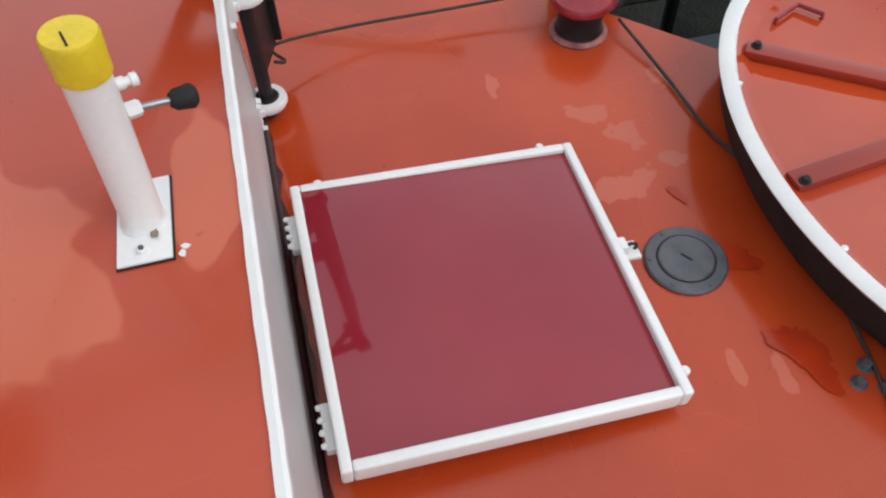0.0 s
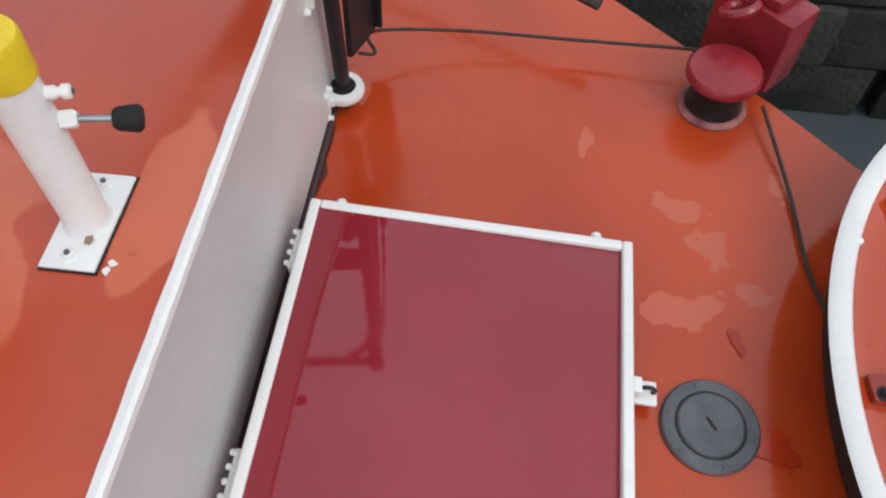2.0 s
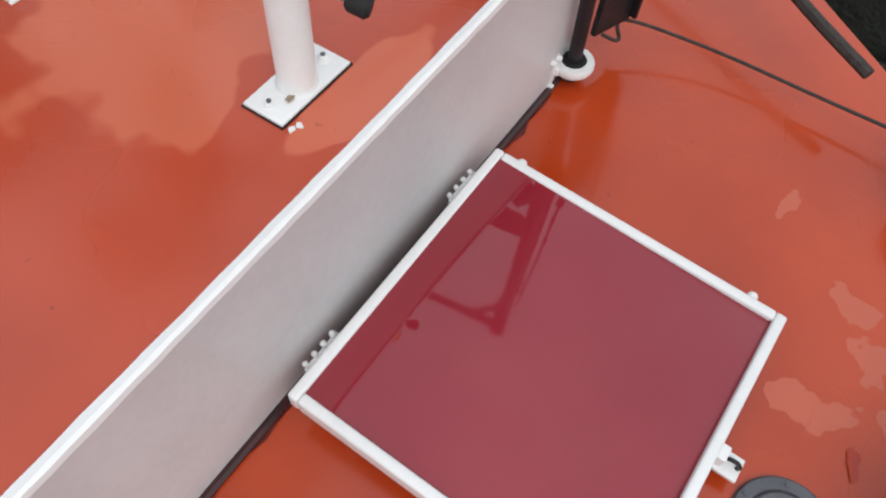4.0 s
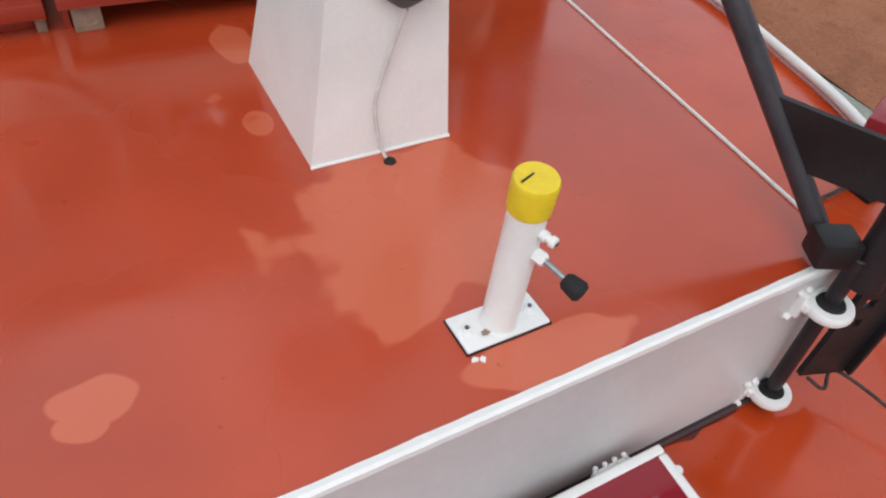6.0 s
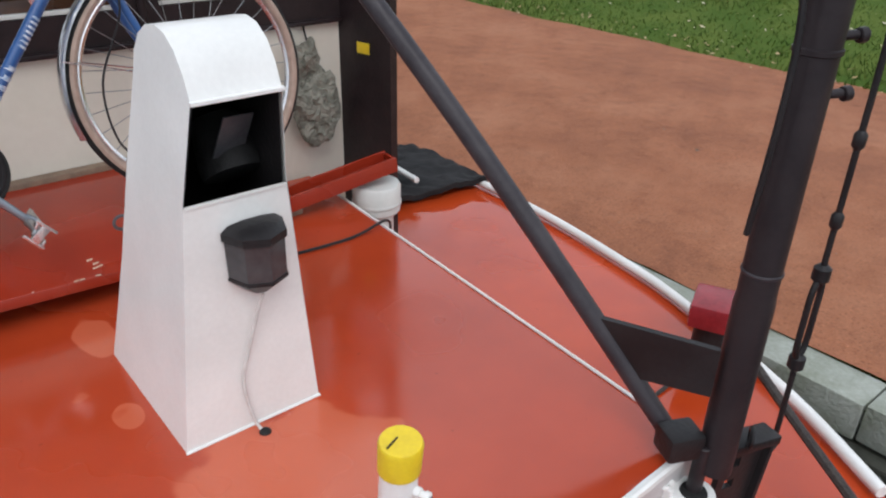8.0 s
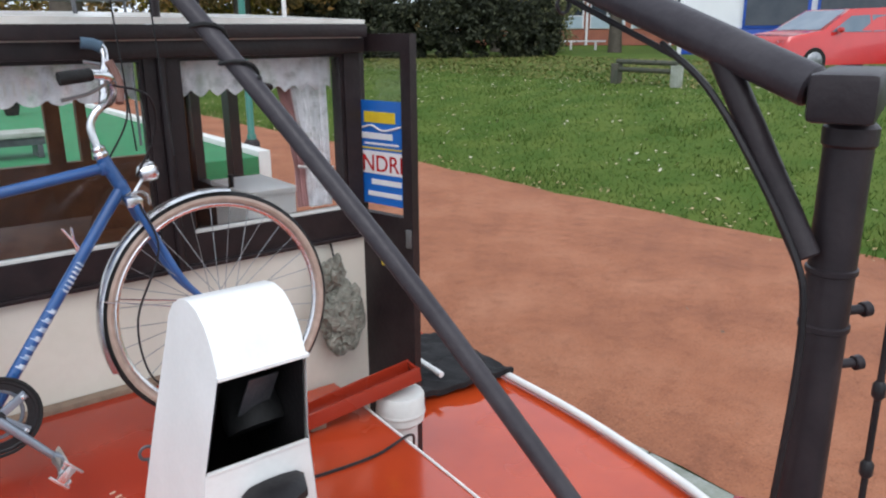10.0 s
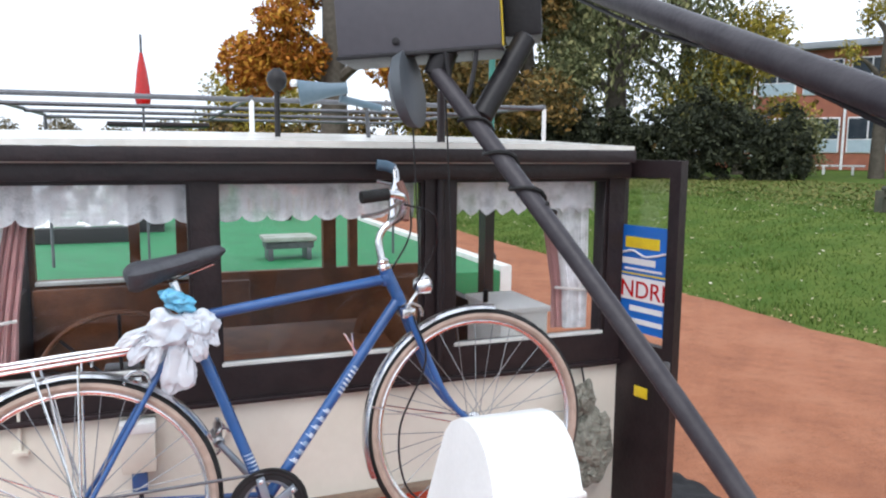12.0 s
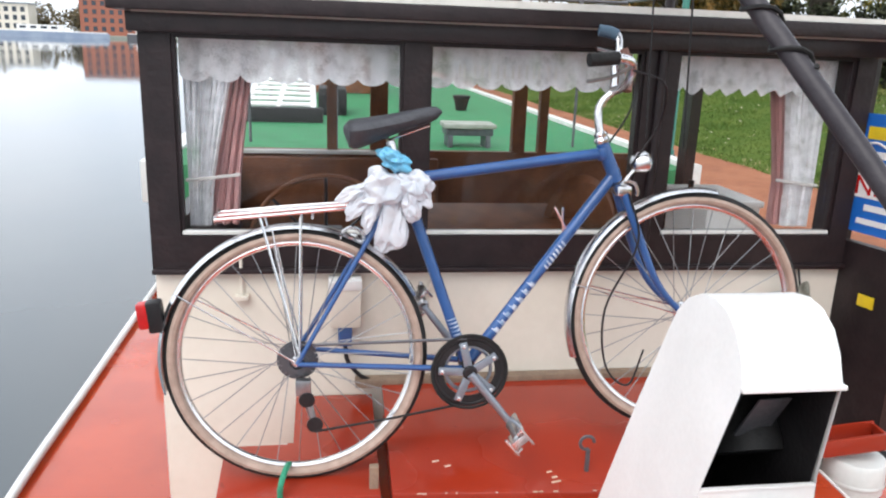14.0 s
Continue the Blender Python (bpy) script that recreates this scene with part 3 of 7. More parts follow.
# round deck plate
plate = thing("deck_filler_plate", "round dark grey iron deck plate with a key slot", "deck plate", (1.042, -0.455, 0))
part("flange", lathe([(0.088, 0), (0.088, 0.006), (0.084, 0.010), (0.064, 0.011), (0.060, 0.006)], 40), IRON, plate)
part("cap", lathe([(0.059, 0.004), (0.059, 0.012), (0.056, 0.015), (0.02, 0.0155)], 40), IRON, plate)
part("key_slot", shift(box(-0.014, 0.014, -0.003, 0.003, 0.012, 0.0165, 0.001), pose(0, 0, 0, 0, 0, 35)), BLACKP, plate)
for k in range(6):
    part("screw", shift(lathe([(0.005, 0.009), (0.005, 0.0125), (0.003, 0.013)], 8), pose(0.076 * math.cos(k * 1.047 + 0.3), 0.076 * math.sin(k * 1.047 + 0.3), 0)), IRON, plate)

# ---------------------------------------------------------------- white socket post with yellow cap
PX, PY = 1.037, 0.522
post = thing("socket_post", "white steel tube post with yellow taped cap", "post", (PX, PY, Z))
pm = Matrix.Rotation(radians(1.5), 4, "Z")
tilt = Matrix.Rotation(radians(5.0), 4, "X") @ Matrix.Diagonal((1, 1, 0.965, 1))
part("base_plate", shift(box(-0.082, 0.082, -0.040, 0.040, 0, 0.007, 0.002), pm), WHITE, post, "white bolted base plate")
part("tube", shift(lathe([(0.035, 0.007), (0.033, 0.012), (0.031, 0.02), (0.031, 0.295), (0.029, 0.297)], 28), tilt), WHITE, post)
part("cap", shift(lathe([(0.0325, 0.295), (0.0345, 0.297), (0.0355, 0.352), (0.033, 0.357), (0.012, 0.358)], 28), tilt), YELLOW, post, "yellow taped cap with a tear")
part("cap_tear", shift(shift(box(-0.016, 0.012, -0.0015, 0.0015, 0.3575, 0.3595, 0.0004), pose(-0.012, 0.004, 0, 0, 0, 20)), tilt), BLACKP, post)
part("plate_seam", shift(box(-0.085, 0.0845, -0.043, 0.0415, 0, 0.003, 0.001), pm), BLACKP, post, "thin dark seam under the plate")
for sx in (-0.062, 0.062):
    nut = part("bolt", shift(bolt(0.0085, 0.009), pose(sx, 0, 0.007)), WHITE, post)
    part("bolt_end", shift(lathe([(0.0042, 0.008), (0.0042, 0.0115), (0.002, 0.012)], 8), pose(sx, 0, 0.007)), IRON, nut, "bare rusty thread end")
part("rust_mark", shift(blot(0, 0, 0, 0.009, 0.006, 4.2, 0, 24, 0.6), pose(-0.034, -0.018, 0.0112)), TWOOD, post, "small rust stain")
lug = part("lug", shift(shift(lathe([(0.009, 0), (0.009, 0.010), (0.0065, 0.011), (0.0065, 0.017), (0.0095, 0.018), (0.0095, 0.026), (0.006, 0.028)], 12), pose(0.012, -0.028, 0.262, 90, 0, 20)), tilt), WHITE, post)
part("lug_hole", shift(shift(lathe([(0.0045, 0.0275), (0.0045, 0.0295), (0.002, 0.0297)], 10), pose(0.012, -0.028, 0.262, 90, 0, 20)), tilt), IRON, lug)
boss = part("boss", shift(shift(lathe([(0.012, 0), (0.012, 0.016), (0.009, 0.02)], 6), pose(0.012, -0.028, 0.215, 90, 0, 20)), tilt), WHITE, post, "white hexagon boss")
part("spindle", shift(rod((0.018, -0.045, 0.215), (0.034, -0.088, 0.208), 0.005, 10), tilt), STEEL, post)
part("knob", shift(shift(lathe([(0.010, 0), (0.015, 0.006), (0.018, 0.03), (0.013, 0.036), (0.005, 0.037)], 16), along((0.031, -0.082, 0.209), (0.050, -0.13, 0.202))), tilt), RUBBER, post, "black rubber clamp knob")
for k, (cx, cy) in enumerate(((-0.075, -0.055), (-0.062, -0.060))):
    part("paint_chip", shift(prism([(-0.007, -0.003), (0.004, -0.005), (0.008, 0.001), (0.001, 0.006), (-0.004, 0.003)], 0, 0.002), pose(cx, cy, 0, 0, 0, 70 * k)), WHITE, post)

# ---------------------------------------------------------------- cowl ventilator
vent = thing("cowl_ventilator", "tall white tapered ventilator cowl with open mouth", "ventilator", (0, 0, 0))


def vx(z, side):
    t = min(1.0, (z - Z) / 0.746)
    return (0.886 + 0.098 * t) if side < 0 else (1.205 - 0.048 * t)


BACK = [(1.493, Z), (1.40, 0.74), (1.335, 1.0), (1.28, 1.19), (1.255, 1.235), (1.22, 1.27), (1.175, 1.293), (1.13, 1.30), (1.09, 1.293), (1.055, 1.27), (1.03, 1.235), (1.012, 1.19)]
FRONT = [(1.042, Z), (1.046, 0.70), (1.050, 0.985)]


def cowl(inset=0.0, front=True, back_from=0):
    bm = bmesh.new()
    lines = {}
    for s in (-1, 1):
        lines[s] = ([bm.verts.new((vx(z, s) - s * inset, y - inset * (1 if y > 1.1 else -0.3), z - (inset if z > 1.2 else 0))) for y, z in BACK],
                    [bm.verts.new((vx(z, s) - s * inset, y + inset, z)) for y, z in FRONT])
    for s in (-1, 1):
        bk, fr = lines[s]
        bm.faces.new(bk + fr[::-1])
    for k in range(len(BACK) - 1):
        bm.faces.new((lines[-1][0][k], lines[-1][0][k + 1], lines[1][0][k + 1], lines[1][0][k]))
    if front:
        for k in range(len(FRONT) - 1):
            bm.faces.new((lines[-1][1][k], lines[-1][1][k + 1], lines[1][1][k + 1], lines[1][1][k]))
    return bm


part("cowl_shell", cowl(), WHITE, vent)
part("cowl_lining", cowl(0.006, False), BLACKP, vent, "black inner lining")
part("lip", box(0.981, 1.161, 1.004, 1.016, 1.184, 1.192, 0.002), WHITE, vent, "folded white lip over the mouth")
part("sill_lip", box(0.960, 1.170, 1.0475, 1.056, 0.981, 0.987, 0.001), WHITE, vent)
part("inner_duct", shift(lathe([(0.062, 0), (0.066, 0.02), (0.05, 0.12), (0.04, 0.125)], 20), pose(1.115, 1.17, 0.98, -35, 0, 0)), RUBBER, vent, "grey duct inside the mouth")
part("baffle", shift(box(-0.035, 0.035, -0.002, 0.002, -0.05, 0.05, 0.001), pose(1.105, 1.13, 1.075, 25, 4, 10)), IRON, vent, "bent grey tin baffle")
part("foot_weld", tube([(0.884, 1.04, Z + 0.002), (1.207, 1.04, Z + 0.002)], 0.004, 6), WHITE, vent)

# black half-round lantern on the ventilator
lantern = thing("ventilator_lantern", "small black half-round deck light on the ventilator", "lamp", (1.085, 1.043, 0.86))


def half_round(rings, n=8, back=0.0):
    bm = bmesh.new()
    loops = []
    for r, z in rings:
        loops.append([bm.verts.new((r * math.cos(math.pi + math.pi * k / n), back + 1.15 * r * math.sin(math.pi + math.pi * k / n), z)) for k in range(n + 1)])
    for a, b in zip(loops, loops[1:]):
        for k in range(n):
            bm.faces.new((a[k], a[k + 1], b[k + 1], b[k]))
        bm.faces.new((a[0], b[0], b[-1], a[-1]))
    bm.faces.new(loops[0])
    bm.faces.new(loops[-1])
    return bm


part("hood", half_round([(0.066, 0.044), (0.066, 0.060), (0.05, 0.072), (0.02, 0.076)], 4), BLACKP, lantern)
part("lens", half_round([(0.060, -0.04), (0.061, 0.044)], 4), mat("smoked_lens", (0.030, 0.029, 0.032), (0.055, 0.053, 0.056), 0.12, scale=10), lantern, "smoked translucent lens")
part("bottom_cup", half_round([(0.012, -0.088), (0.03, -0.075), (0.062, -0.045), (0.062, -0.038)], 4), BLACKP, lantern)
cab = thing("lantern_cable", "thin pale cable running down to the roof", "cable")
part("cable", tube(curve_through([(1.083, 1.020, 0.775), (1.072, 1.026, 0.74), (1.05, 1.034, 0.66), (1.026, 1.034, 0.58), (1.03, 1.028, 0.50), (1.04, 1.018, Z + 0.01), (1.046, 1.005, Z + 0.002)], 5), 0.0038, 6), WIREW, cab)
part("gland", shift(lathe([(0.014, 0), (0.012, 0.004), (0.006, 0.008)], 12), pose(1.047, 1.004, Z)), RUBBER, cab)

# ---------------------------------------------------------------- signal mast with spar and boom
MX, MY = 1.722, 0.338
TX = 0.024  # the upper tube stands a little outboard of the foot pole
mast = thing("signal_mast", "dark folding mast held by white clamps on the trunk", "mast", (MX, MY, 0))
part("foot_pole", rod((-0.002, 0.028, 0.0), (-0.010, 0.012, 0.50), 0.017, 14), MASTP, mast, "thin dark steel pole")
AXIS = Matrix.Translation((TX, 0, 0))
part("mast_tube", shift(lathe([(0.026, 0.42), (0.038, 0.43), (0.038, 0.84), (0.036, 0.86), (0.036, 1.60), (0.040, 1.605), (0.040, 1.63), (0.030, 1.64)], 24), AXIS), MASTP, mast)
for cz in (1.31, 1.405):
    part("collar", shift(lathe([(0.036, cz - 0.006), (0.0395, cz - 0.004), (0.0395, cz + 0.004), (0.036, cz + 0.006)], 24), AXIS), MASTP, mast)
part("seam", shift(lathe([(0.037, 0.905), (0.0385, 0.907), (0.0385, 0.911), (0.037, 0.913)], 24), AXIS), SPARP, mast)
part("mast_head", shift(box(-0.105, 0.15, -0.045, 0.045, 1.645, 1.715, 0.012), pose(0, 0, 0, 0, 0, 20)), MASTP, mast, "dark steel head block")
for hz in (1.235, 1.33):
    peg = part("peg", rod((TX + 0.028, -0.012, hz), (TX + 0.068, -0.034, hz + 0.002), 0.008, 10), MASTP, mast)
    part("peg_head", rod((TX + 0.060, -0.030, hz), (TX + 0.074, -0.037, hz + 0.002), 0.013, 10), MASTP, peg)
for cz, dx in ((0.05, -0.004), (0.36, -0.012)):
    clamp = part("clamp", shift(join(lathe([(0.030, -0.011), (0.046, -0.011), (0.049, -0.004), (0.049, 0.004), (0.046, 0.011), (0.030, 0.011), (0.030, -0.011)], 24, False),
                                     box(-0.052, -0.02, 0.01, 0.06, -0.01, 0.01, 0.004), box(-0.07, 0.03, 0.05, 0.06, -0.045, 0.045, 0.003), box(-0.058, -0.044, 0.02, 0.056, -0.03, 0.03, 0.003)), pose(dx, 0.012 if cz > 0.2 else 0.026, cz)), WHITE, mast, "white painted clamp bracket")
    part("bush", shift(lathe([(0.017, -0.016), (0.029, -0.014), (0.031, 0.006), (0.027, 0.016), (0.017, 0.017)], 20), pose(dx, 0.012 if cz > 0.2 else 0.026, cz)), RUBBER, clamp, "dark greased bush")
    for bx, bz in ((-0.062, 0.035), (-0.062, -0.035), (-0.04, 0.035)):
        part("bolt", shift(bolt(0.007, 0.011), pose(dx + bx, 0.05, cz + bz, 90)), WHITE, clamp)
# winch plate on the quay side of the mast
wplate = part("winch_plate", shift(panel_with_holes(0.0, 0.120, 0.10, 0.45, [(0.022, 0.052, 0.385, 0.410), (0.022, 0.052, 0.325, 0.350), (0.022, 0.052, 0.265, 0.290)], -0.007, 0.007), pose(0.040, 0.02, 0.0, 0, 6, -14)), BLACKP, mast, "black plate with three slots", False)
part("plate_edge", shift(box(0.114, 0.126, -0.025, 0.025, 0.11, 0.46, 0.004), pose(0.040, 0.02, 0.0, 0, 6, -14)), BLACKP, wplate, "folded black edge")
part("plate_shelf", shift(box(-0.02, 0.125, -0.035, 0.02, 0.448, 0.472, 0.005), pose(0.040, 0.02, 0.0, 0, 6, -14)), BLACKP, wplate)
part("chain_lug", shift(torus(0.020, 0.006, 18, 6), pose(0.10, -0.03, 0.49, 0, 0, 30)), BLACKP, wplate)
part("strut_foot", shift(box(-0.05, 0.03, -0.035, 0.035, 0.47, 0.53, 0.008), pose(-0.03, 0.05, 0, 0, 0, -25)), BLACKP, mast)
sa, sb = Vector((1.700 - MX, 0.430 - MY, 0.488)), Vector((1.116 - MX, 1.6785 - MY, 1.985))


def on_spar(t):
    """A place along the spar, which sags a little towards the quay."""
    return sa.lerp(sb, t) + Vector((0.035, -0.018, 0.0)) * math.sin(math.pi * t)


part("spar", tube([on_spar(k / 20) for k in range(21)], 0.0215, 16), SPARP, mast, "long dark grey stay tube")
# gusset between spar and mast
g0, g1 = on_spar(0.075), on_spar(0.155)
bm = bmesh.new()
cs = [g0, g1, Vector((-0.02, 0.02, 0.74)), Vector((-0.02, 0.02, 0.63))]
off = Vector((0.006, 0.004, 0))
va, vb = [bm.verts.new(c - off) for c in cs], [bm.verts.new(c + off) for c in cs]
bm.faces.new(va)
bm.faces.new(vb[::-1])
for k in range(4):
    bm.faces.new((va[k], va[(k + 1) % 4], vb[(k + 1) % 4], vb[k]))
part("gusset", bm, BLACKP, mast, "flat black gusset plate")
ba, bb_ = Vector((-0.045, 0.03, 1.690)), Vector((1.65 - MX, 2.9 - MY, 2.65))
part("boom", rod(ba, bb_, 0.032, 18), SPARP, mast, "dark grey boom tube")
part("brace", rod((-0.03, 0.015, 1.43), ba.lerp(bb_, 0.062) + Vector((0, 0, -0.015)), 0.022, 14), MASTP, mast)
part("boom_conduit", tube(curve_through([ba.lerp(bb_, t) + Vector((-0.006, -0.012, -0.043 - 0.012 * math.sin(t * 14))) for t in (0.10, 0.2, 0.34, 0.5, 0.7)], 5), 0.006, 6), BLACKP, mast, "thin cable under the boom")
part("boom_ring", shift(torus(0.016, 0.004, 18, 6), Matrix.Translation(ba.lerp(bb_, 0.2) + Vector((-0.006, -0.01, -0.062)))), BLACKP, mast)
lo_, hi_ = Vector((-0.03, 0.015, 1.43)), ba.lerp(bb_, 0.062) + Vector((0, 0, -0.015))
part("hanging_cable", tube(curve_through([ba.lerp(bb_, 0.11) + Vector((-0.006, -0.012, -0.045)), hi_ + Vector((-0.022, 0.006, -0.05)), lo_.lerp(hi_, 0.5) + Vector((-0.026, 0.004, -0.008)), lo_ + Vector((-0.024, 0.004, 0.0)), (-0.050, 0.0, 1.34), (-0.049, 0.0, 1.2), (-0.048, 0.01, 1.0)], 6), 0.006, 6), BLACKP, mast)
# rope wound round the spar
rope = thing("spar_lashing", "black rope lashing wound round the spar", "rope")
sd = (sb - sa).normalized()
side = sd.cross(Vector((0, 0, 1))).normalized()
upv = side.cross(sd)
base = Vector((MX, MY, 0))
pts = []
for k in range(30):
    t = 0.79 + 0.15 * k / 29
    ang = k * 0.62
    pts.append(base + on_spar(t) + (side * math.cos(ang) + upv * math.sin(ang)) * 0.027)
part("rope", tube(pts, 0.005, 6), RUBBER, rope)
kp = base + on_spar(0.785)
part("rope_end", tube(curve_through([kp + upv * 0.026, kp + side * 0.03, kp + side * 0.065 - upv * 0.01, kp + side * 0.075 - upv * 0.02, kp + side * 0.05 - upv * 0.03], 5), 0.005, 6), RUBBER, rope)
# turnbuckle stay
stay = thing("stay_turnbuckle", "dark wire stay with an open turnbuckle", "stay")
s0, s1 = Vector((2.07, 0.35, 0.0)), Vector((2.035, 0.35, 1.95))
p0, p1 = s0.lerp(s1, 0.285), s0.lerp(s1, 0.405)
part("wire", rod(s0.lerp(s1, 0.165), p0, 0.007, 8), BLACKP, stay, "threaded lower rod")
part("wire", rod(p1, s1, 0.007, 8), BLACKP, stay)
part("eye", shift(torus(0.016, 0.006, 18, 6), Matrix.Translation(s0.lerp(s1, 0.157))), BLACKP, stay)
for s in (-1, 1):
    part("body_bar", tube(curve_through([p0, p0.lerp(p1, 0.18) + Vector((0.021 * s, 0, 0)), p0.lerp(p1, 0.5) + Vector((0.023 * s, 0, 0)), p0.lerp(p1, 0.82) + Vector((0.021 * s, 0, 0)), p1], 5), 0.0075, 8), BLACKP, stay)
for p in (p0, p1):
    part("body_end", shift(lathe([(0.010, -0.022), (0.019, -0.014), (0.019, 0.014), (0.010, 0.022)], 12), Matrix.Translation(p)), BLACKP, stay)
for t in (0.47, 0.56):
    part("shackle", shift(lathe([(0.007, -0.02), (0.013, -0.012), (0.013, 0.012), (0.007, 0.02)], 10), Matrix.Translation(s0.lerp(s1, t))), BLACKP, stay)

# box and spotlight at the head of the spar
hb = thing("masthead_box", "dark grey metal box at the head of the spar", "box", (1.085, 1.705, 2.035))
hb.scale = (1.08, 1.08, 1.08)
hb.rotation_euler = (0, radians(-4), radians(-27))
part("box_body", box(-0.185, 0.185, -0.03, 0.16, -0.004, 0.26, 0.004), mat("slate_grey_paint", (0.060, 0.056, 0.066), (0.075, 0.07, 0.08), 0.5, scale=5), hb)
part("bottom_flange", box(-0.189, 0.189, -0.034, 0.164, -0.012, -0.004, 0.002), BLACKP, hb)
part("screw", shift(bolt(0.006, 0.005), pose(-0.05, -0.032, 0.02, 90)), BLACKP, hb)
part("hanger", rod((0.03, 0.0, -0.06), (0.06, 0.0, 0.0), 0.03, 12), BLACKP, hb)
part("rear_case", box(0.19, 0.28, 0.10, 0.26, 0.030, 0.25, 0.01), BLACKP, hb, "black case beside the grey box")
part("hanger", rod((0.13, -0.02, -0.16), (0.24, 0.06, 0.02), 0.026, 10), BLACKP, hb, "dark bracket leg")
for hx, hz in ((-0.03, -0.50), (0.05, -0.52)):
    part("halyard", rod((hx, 0.03, -0.01), (hx - 0.01, 0.04, hz), 0.0022, 6), BLACKP, hb, "thin dark halyard")
part("yellow_tag", prism([(0.1855, 0.02), (0.1895, 0.02), (0.1895, 0.05), (0.1855, 0.05)], 0.0, 0.15), YELLOW, hb, "peeling yellow tape")
part("loose_cable", tube(curve_through([(0.06, -0.03, -0.01), (0.07, -0.03, -0.09), (0.10, -0.04, -0.12), (0.12, -0.03, -0.06), (0.13, -0.02, 0.0)], 6), 0.006, 6), BLACKP, hb)
fl = thing("deck_floodlight", "grey round floodlight hanging under the masthead box", "lamp", (1.024, 1.737, 1.961))
fl.scale = (0.92, 0.92, 0.92)
part("lamp_body", shift(lathe([(0.0, 0), (0.05, 0.008), (0.085, 0.03), (0.092, 0.06), (0.08, 0.064)], 24), pose(0, 0, -0.03, 80, 0, 52) @ Matrix.Diagonal((1.05, 1.15, 1, 1))), mat("slate_plastic", (0.085, 0.095, 0.105), (0.065, 0.075, 0.085), 0.5), fl)
part("yoke", rod((0.0, 0.0, 0.0), (0.05, 0, 0.06), 0.008, 8), BLACKP, fl)

# ---------------------------------------------------------------- wheelhouse
FY = 2.25
wh = thing("wheelhouse", "wooden wheelhouse, cream below with dark brown window frames", "wheelhouse", (0, 0, 0))
X0, X1, RB = -0.172, 2.05, 3.95
WINX = ((-0.087, 0.556), (0.629, 1.284), (1.39, 1.985))
WZ0, WZ1 = 1.128, 1.695
part("lower_wall", box(X0 + 0.004, X1, FY - 0.012, FY + 0.05, 0.0, 1.02, 0.003), CREAM, wh, "cream painted lower wall")
part("window_wall", panel_with_holes(X0, X1, 1.02, 1.75, [(a, b, WZ0, WZ1) for a, b in WINX], FY - 0.022, FY + 0.05), BROWNW, wh, "dark brown stained frame wall", smooth=False)
part("sill", box(X0, X1, FY - 0.04, FY - 0.02, 1.014, 1.030, 0.004), BROWNW, wh)
for a, b in WINX:
    win = part("window", panel_with_holes(a, b, WZ0, WZ1, [(a + 0.010, b - 0.010, WZ0 + 0.012, WZ1 - 0.008)], FY - 0.012, FY + 0.02), BROWNW, wh, smooth=False)
    g = part("pane", box(a + 0.008, b - 0.008, FY + 0.0, FY + 0.005, WZ0 + 0.010, WZ1 - 0.006, 0), GLASS, win, "clear window pane")
    g.visible_shadow = False
    part("sill_bead", box(a + 0.004, b - 0.004, FY - 0.018, FY + 0.0, WZ0 + 0.002, WZ0 + 0.014, 0.002), PLASTICW, win, "pale putty bead")
# middle mullion is doubled by a dark pipe
part("conduit", rod((1.335, FY - 0.03, 1.02), (1.335, FY - 0.03, 1.98), 0.014, 10), BROWNW, wh)
bm, rows = bmesh.new(), []
CROWN = ((FY - 0.10, 1.798), (FY + 0.35, 1.815), (FY + 0.85, 1.834), (FY + 1.35, 1.848), (RB + 0.12, 1.858))
for y, z in CROWN:
    rows.append([bm.verts.new((x, y, z + dz)) for x, dz in ((X0 - 0.05, 0.0), (X0 - 0.05, 0.014), (0.3, 0.018), (0.95, 0.020), (1.6, 0.018), (X1 - 0.02, 0.014), (X1 - 0.02, 0.0))])
for r0, r1 in zip(rows, rows[1:]):
    for k in range(7):
        bm.faces.new((r0[k], r0[(k + 1) % 7], r1[(k + 1) % 7], r1[k]))
bm.faces.new(rows[0])
bm.faces.new(rows[-1])
part("roof", bm, ROOFSHEET, wh, "pale wet roof sheet")
for x in (X0 - 0.05, X1 - 0.05):
    bm = bmesh.new()
    side = [[bm.verts.new((x + dx, y, z)) for y, z in [(FY - 0.06, 1.797), (RB + 0.12, 1.797)] + [(y, z) for y, z in CROWN[::-1][:-1]]] for dx in (0.0, 0.03)]
    bm.faces.new(side[0])
    bm.faces.new(side[1][::-1])
    for k in range(len(side[0])):
        j = (k + 1) % len(side[0])
        bm.faces.new((side[0][k], side[0][j], side[1][j], side[1][k]))
    part("roof_cheek", bm, BROWNW, wh, "dark brown wedge under the roof sheet", False)
part("roof_edge", box(X0 - 0.055, X1 - 0.015, FY - 0.105, FY - 0.07, 1.755, 1.797, 0.004), BROWNW, wh, "dark brown roof edge board")
part("roof_edge", box(X0 - 0.055, X0 - 0.02, FY - 0.07, RB + 0.12, 1.755, 1.797, 0.004), BROWNW, wh, "dark brown roof edge board")
part("roof_edge", box(X1 - 0.05, X1 - 0.015, FY - 0.07, RB + 0.12, 1.755, 1.797, 0.004), BROWNW, wh, "dark brown roof edge board")
part("ceiling_panel", box(X0, X1 - 0.02, FY - 0.07, RB + 0.1, 1.75, 1.775, 0), CEIL, wh)
part("header_board", box(X0 - 0.02, X1, FY - 0.06, FY - 0.022, 1.70, 1.752, 0.004), BROWNW, wh, "dark brown header board")


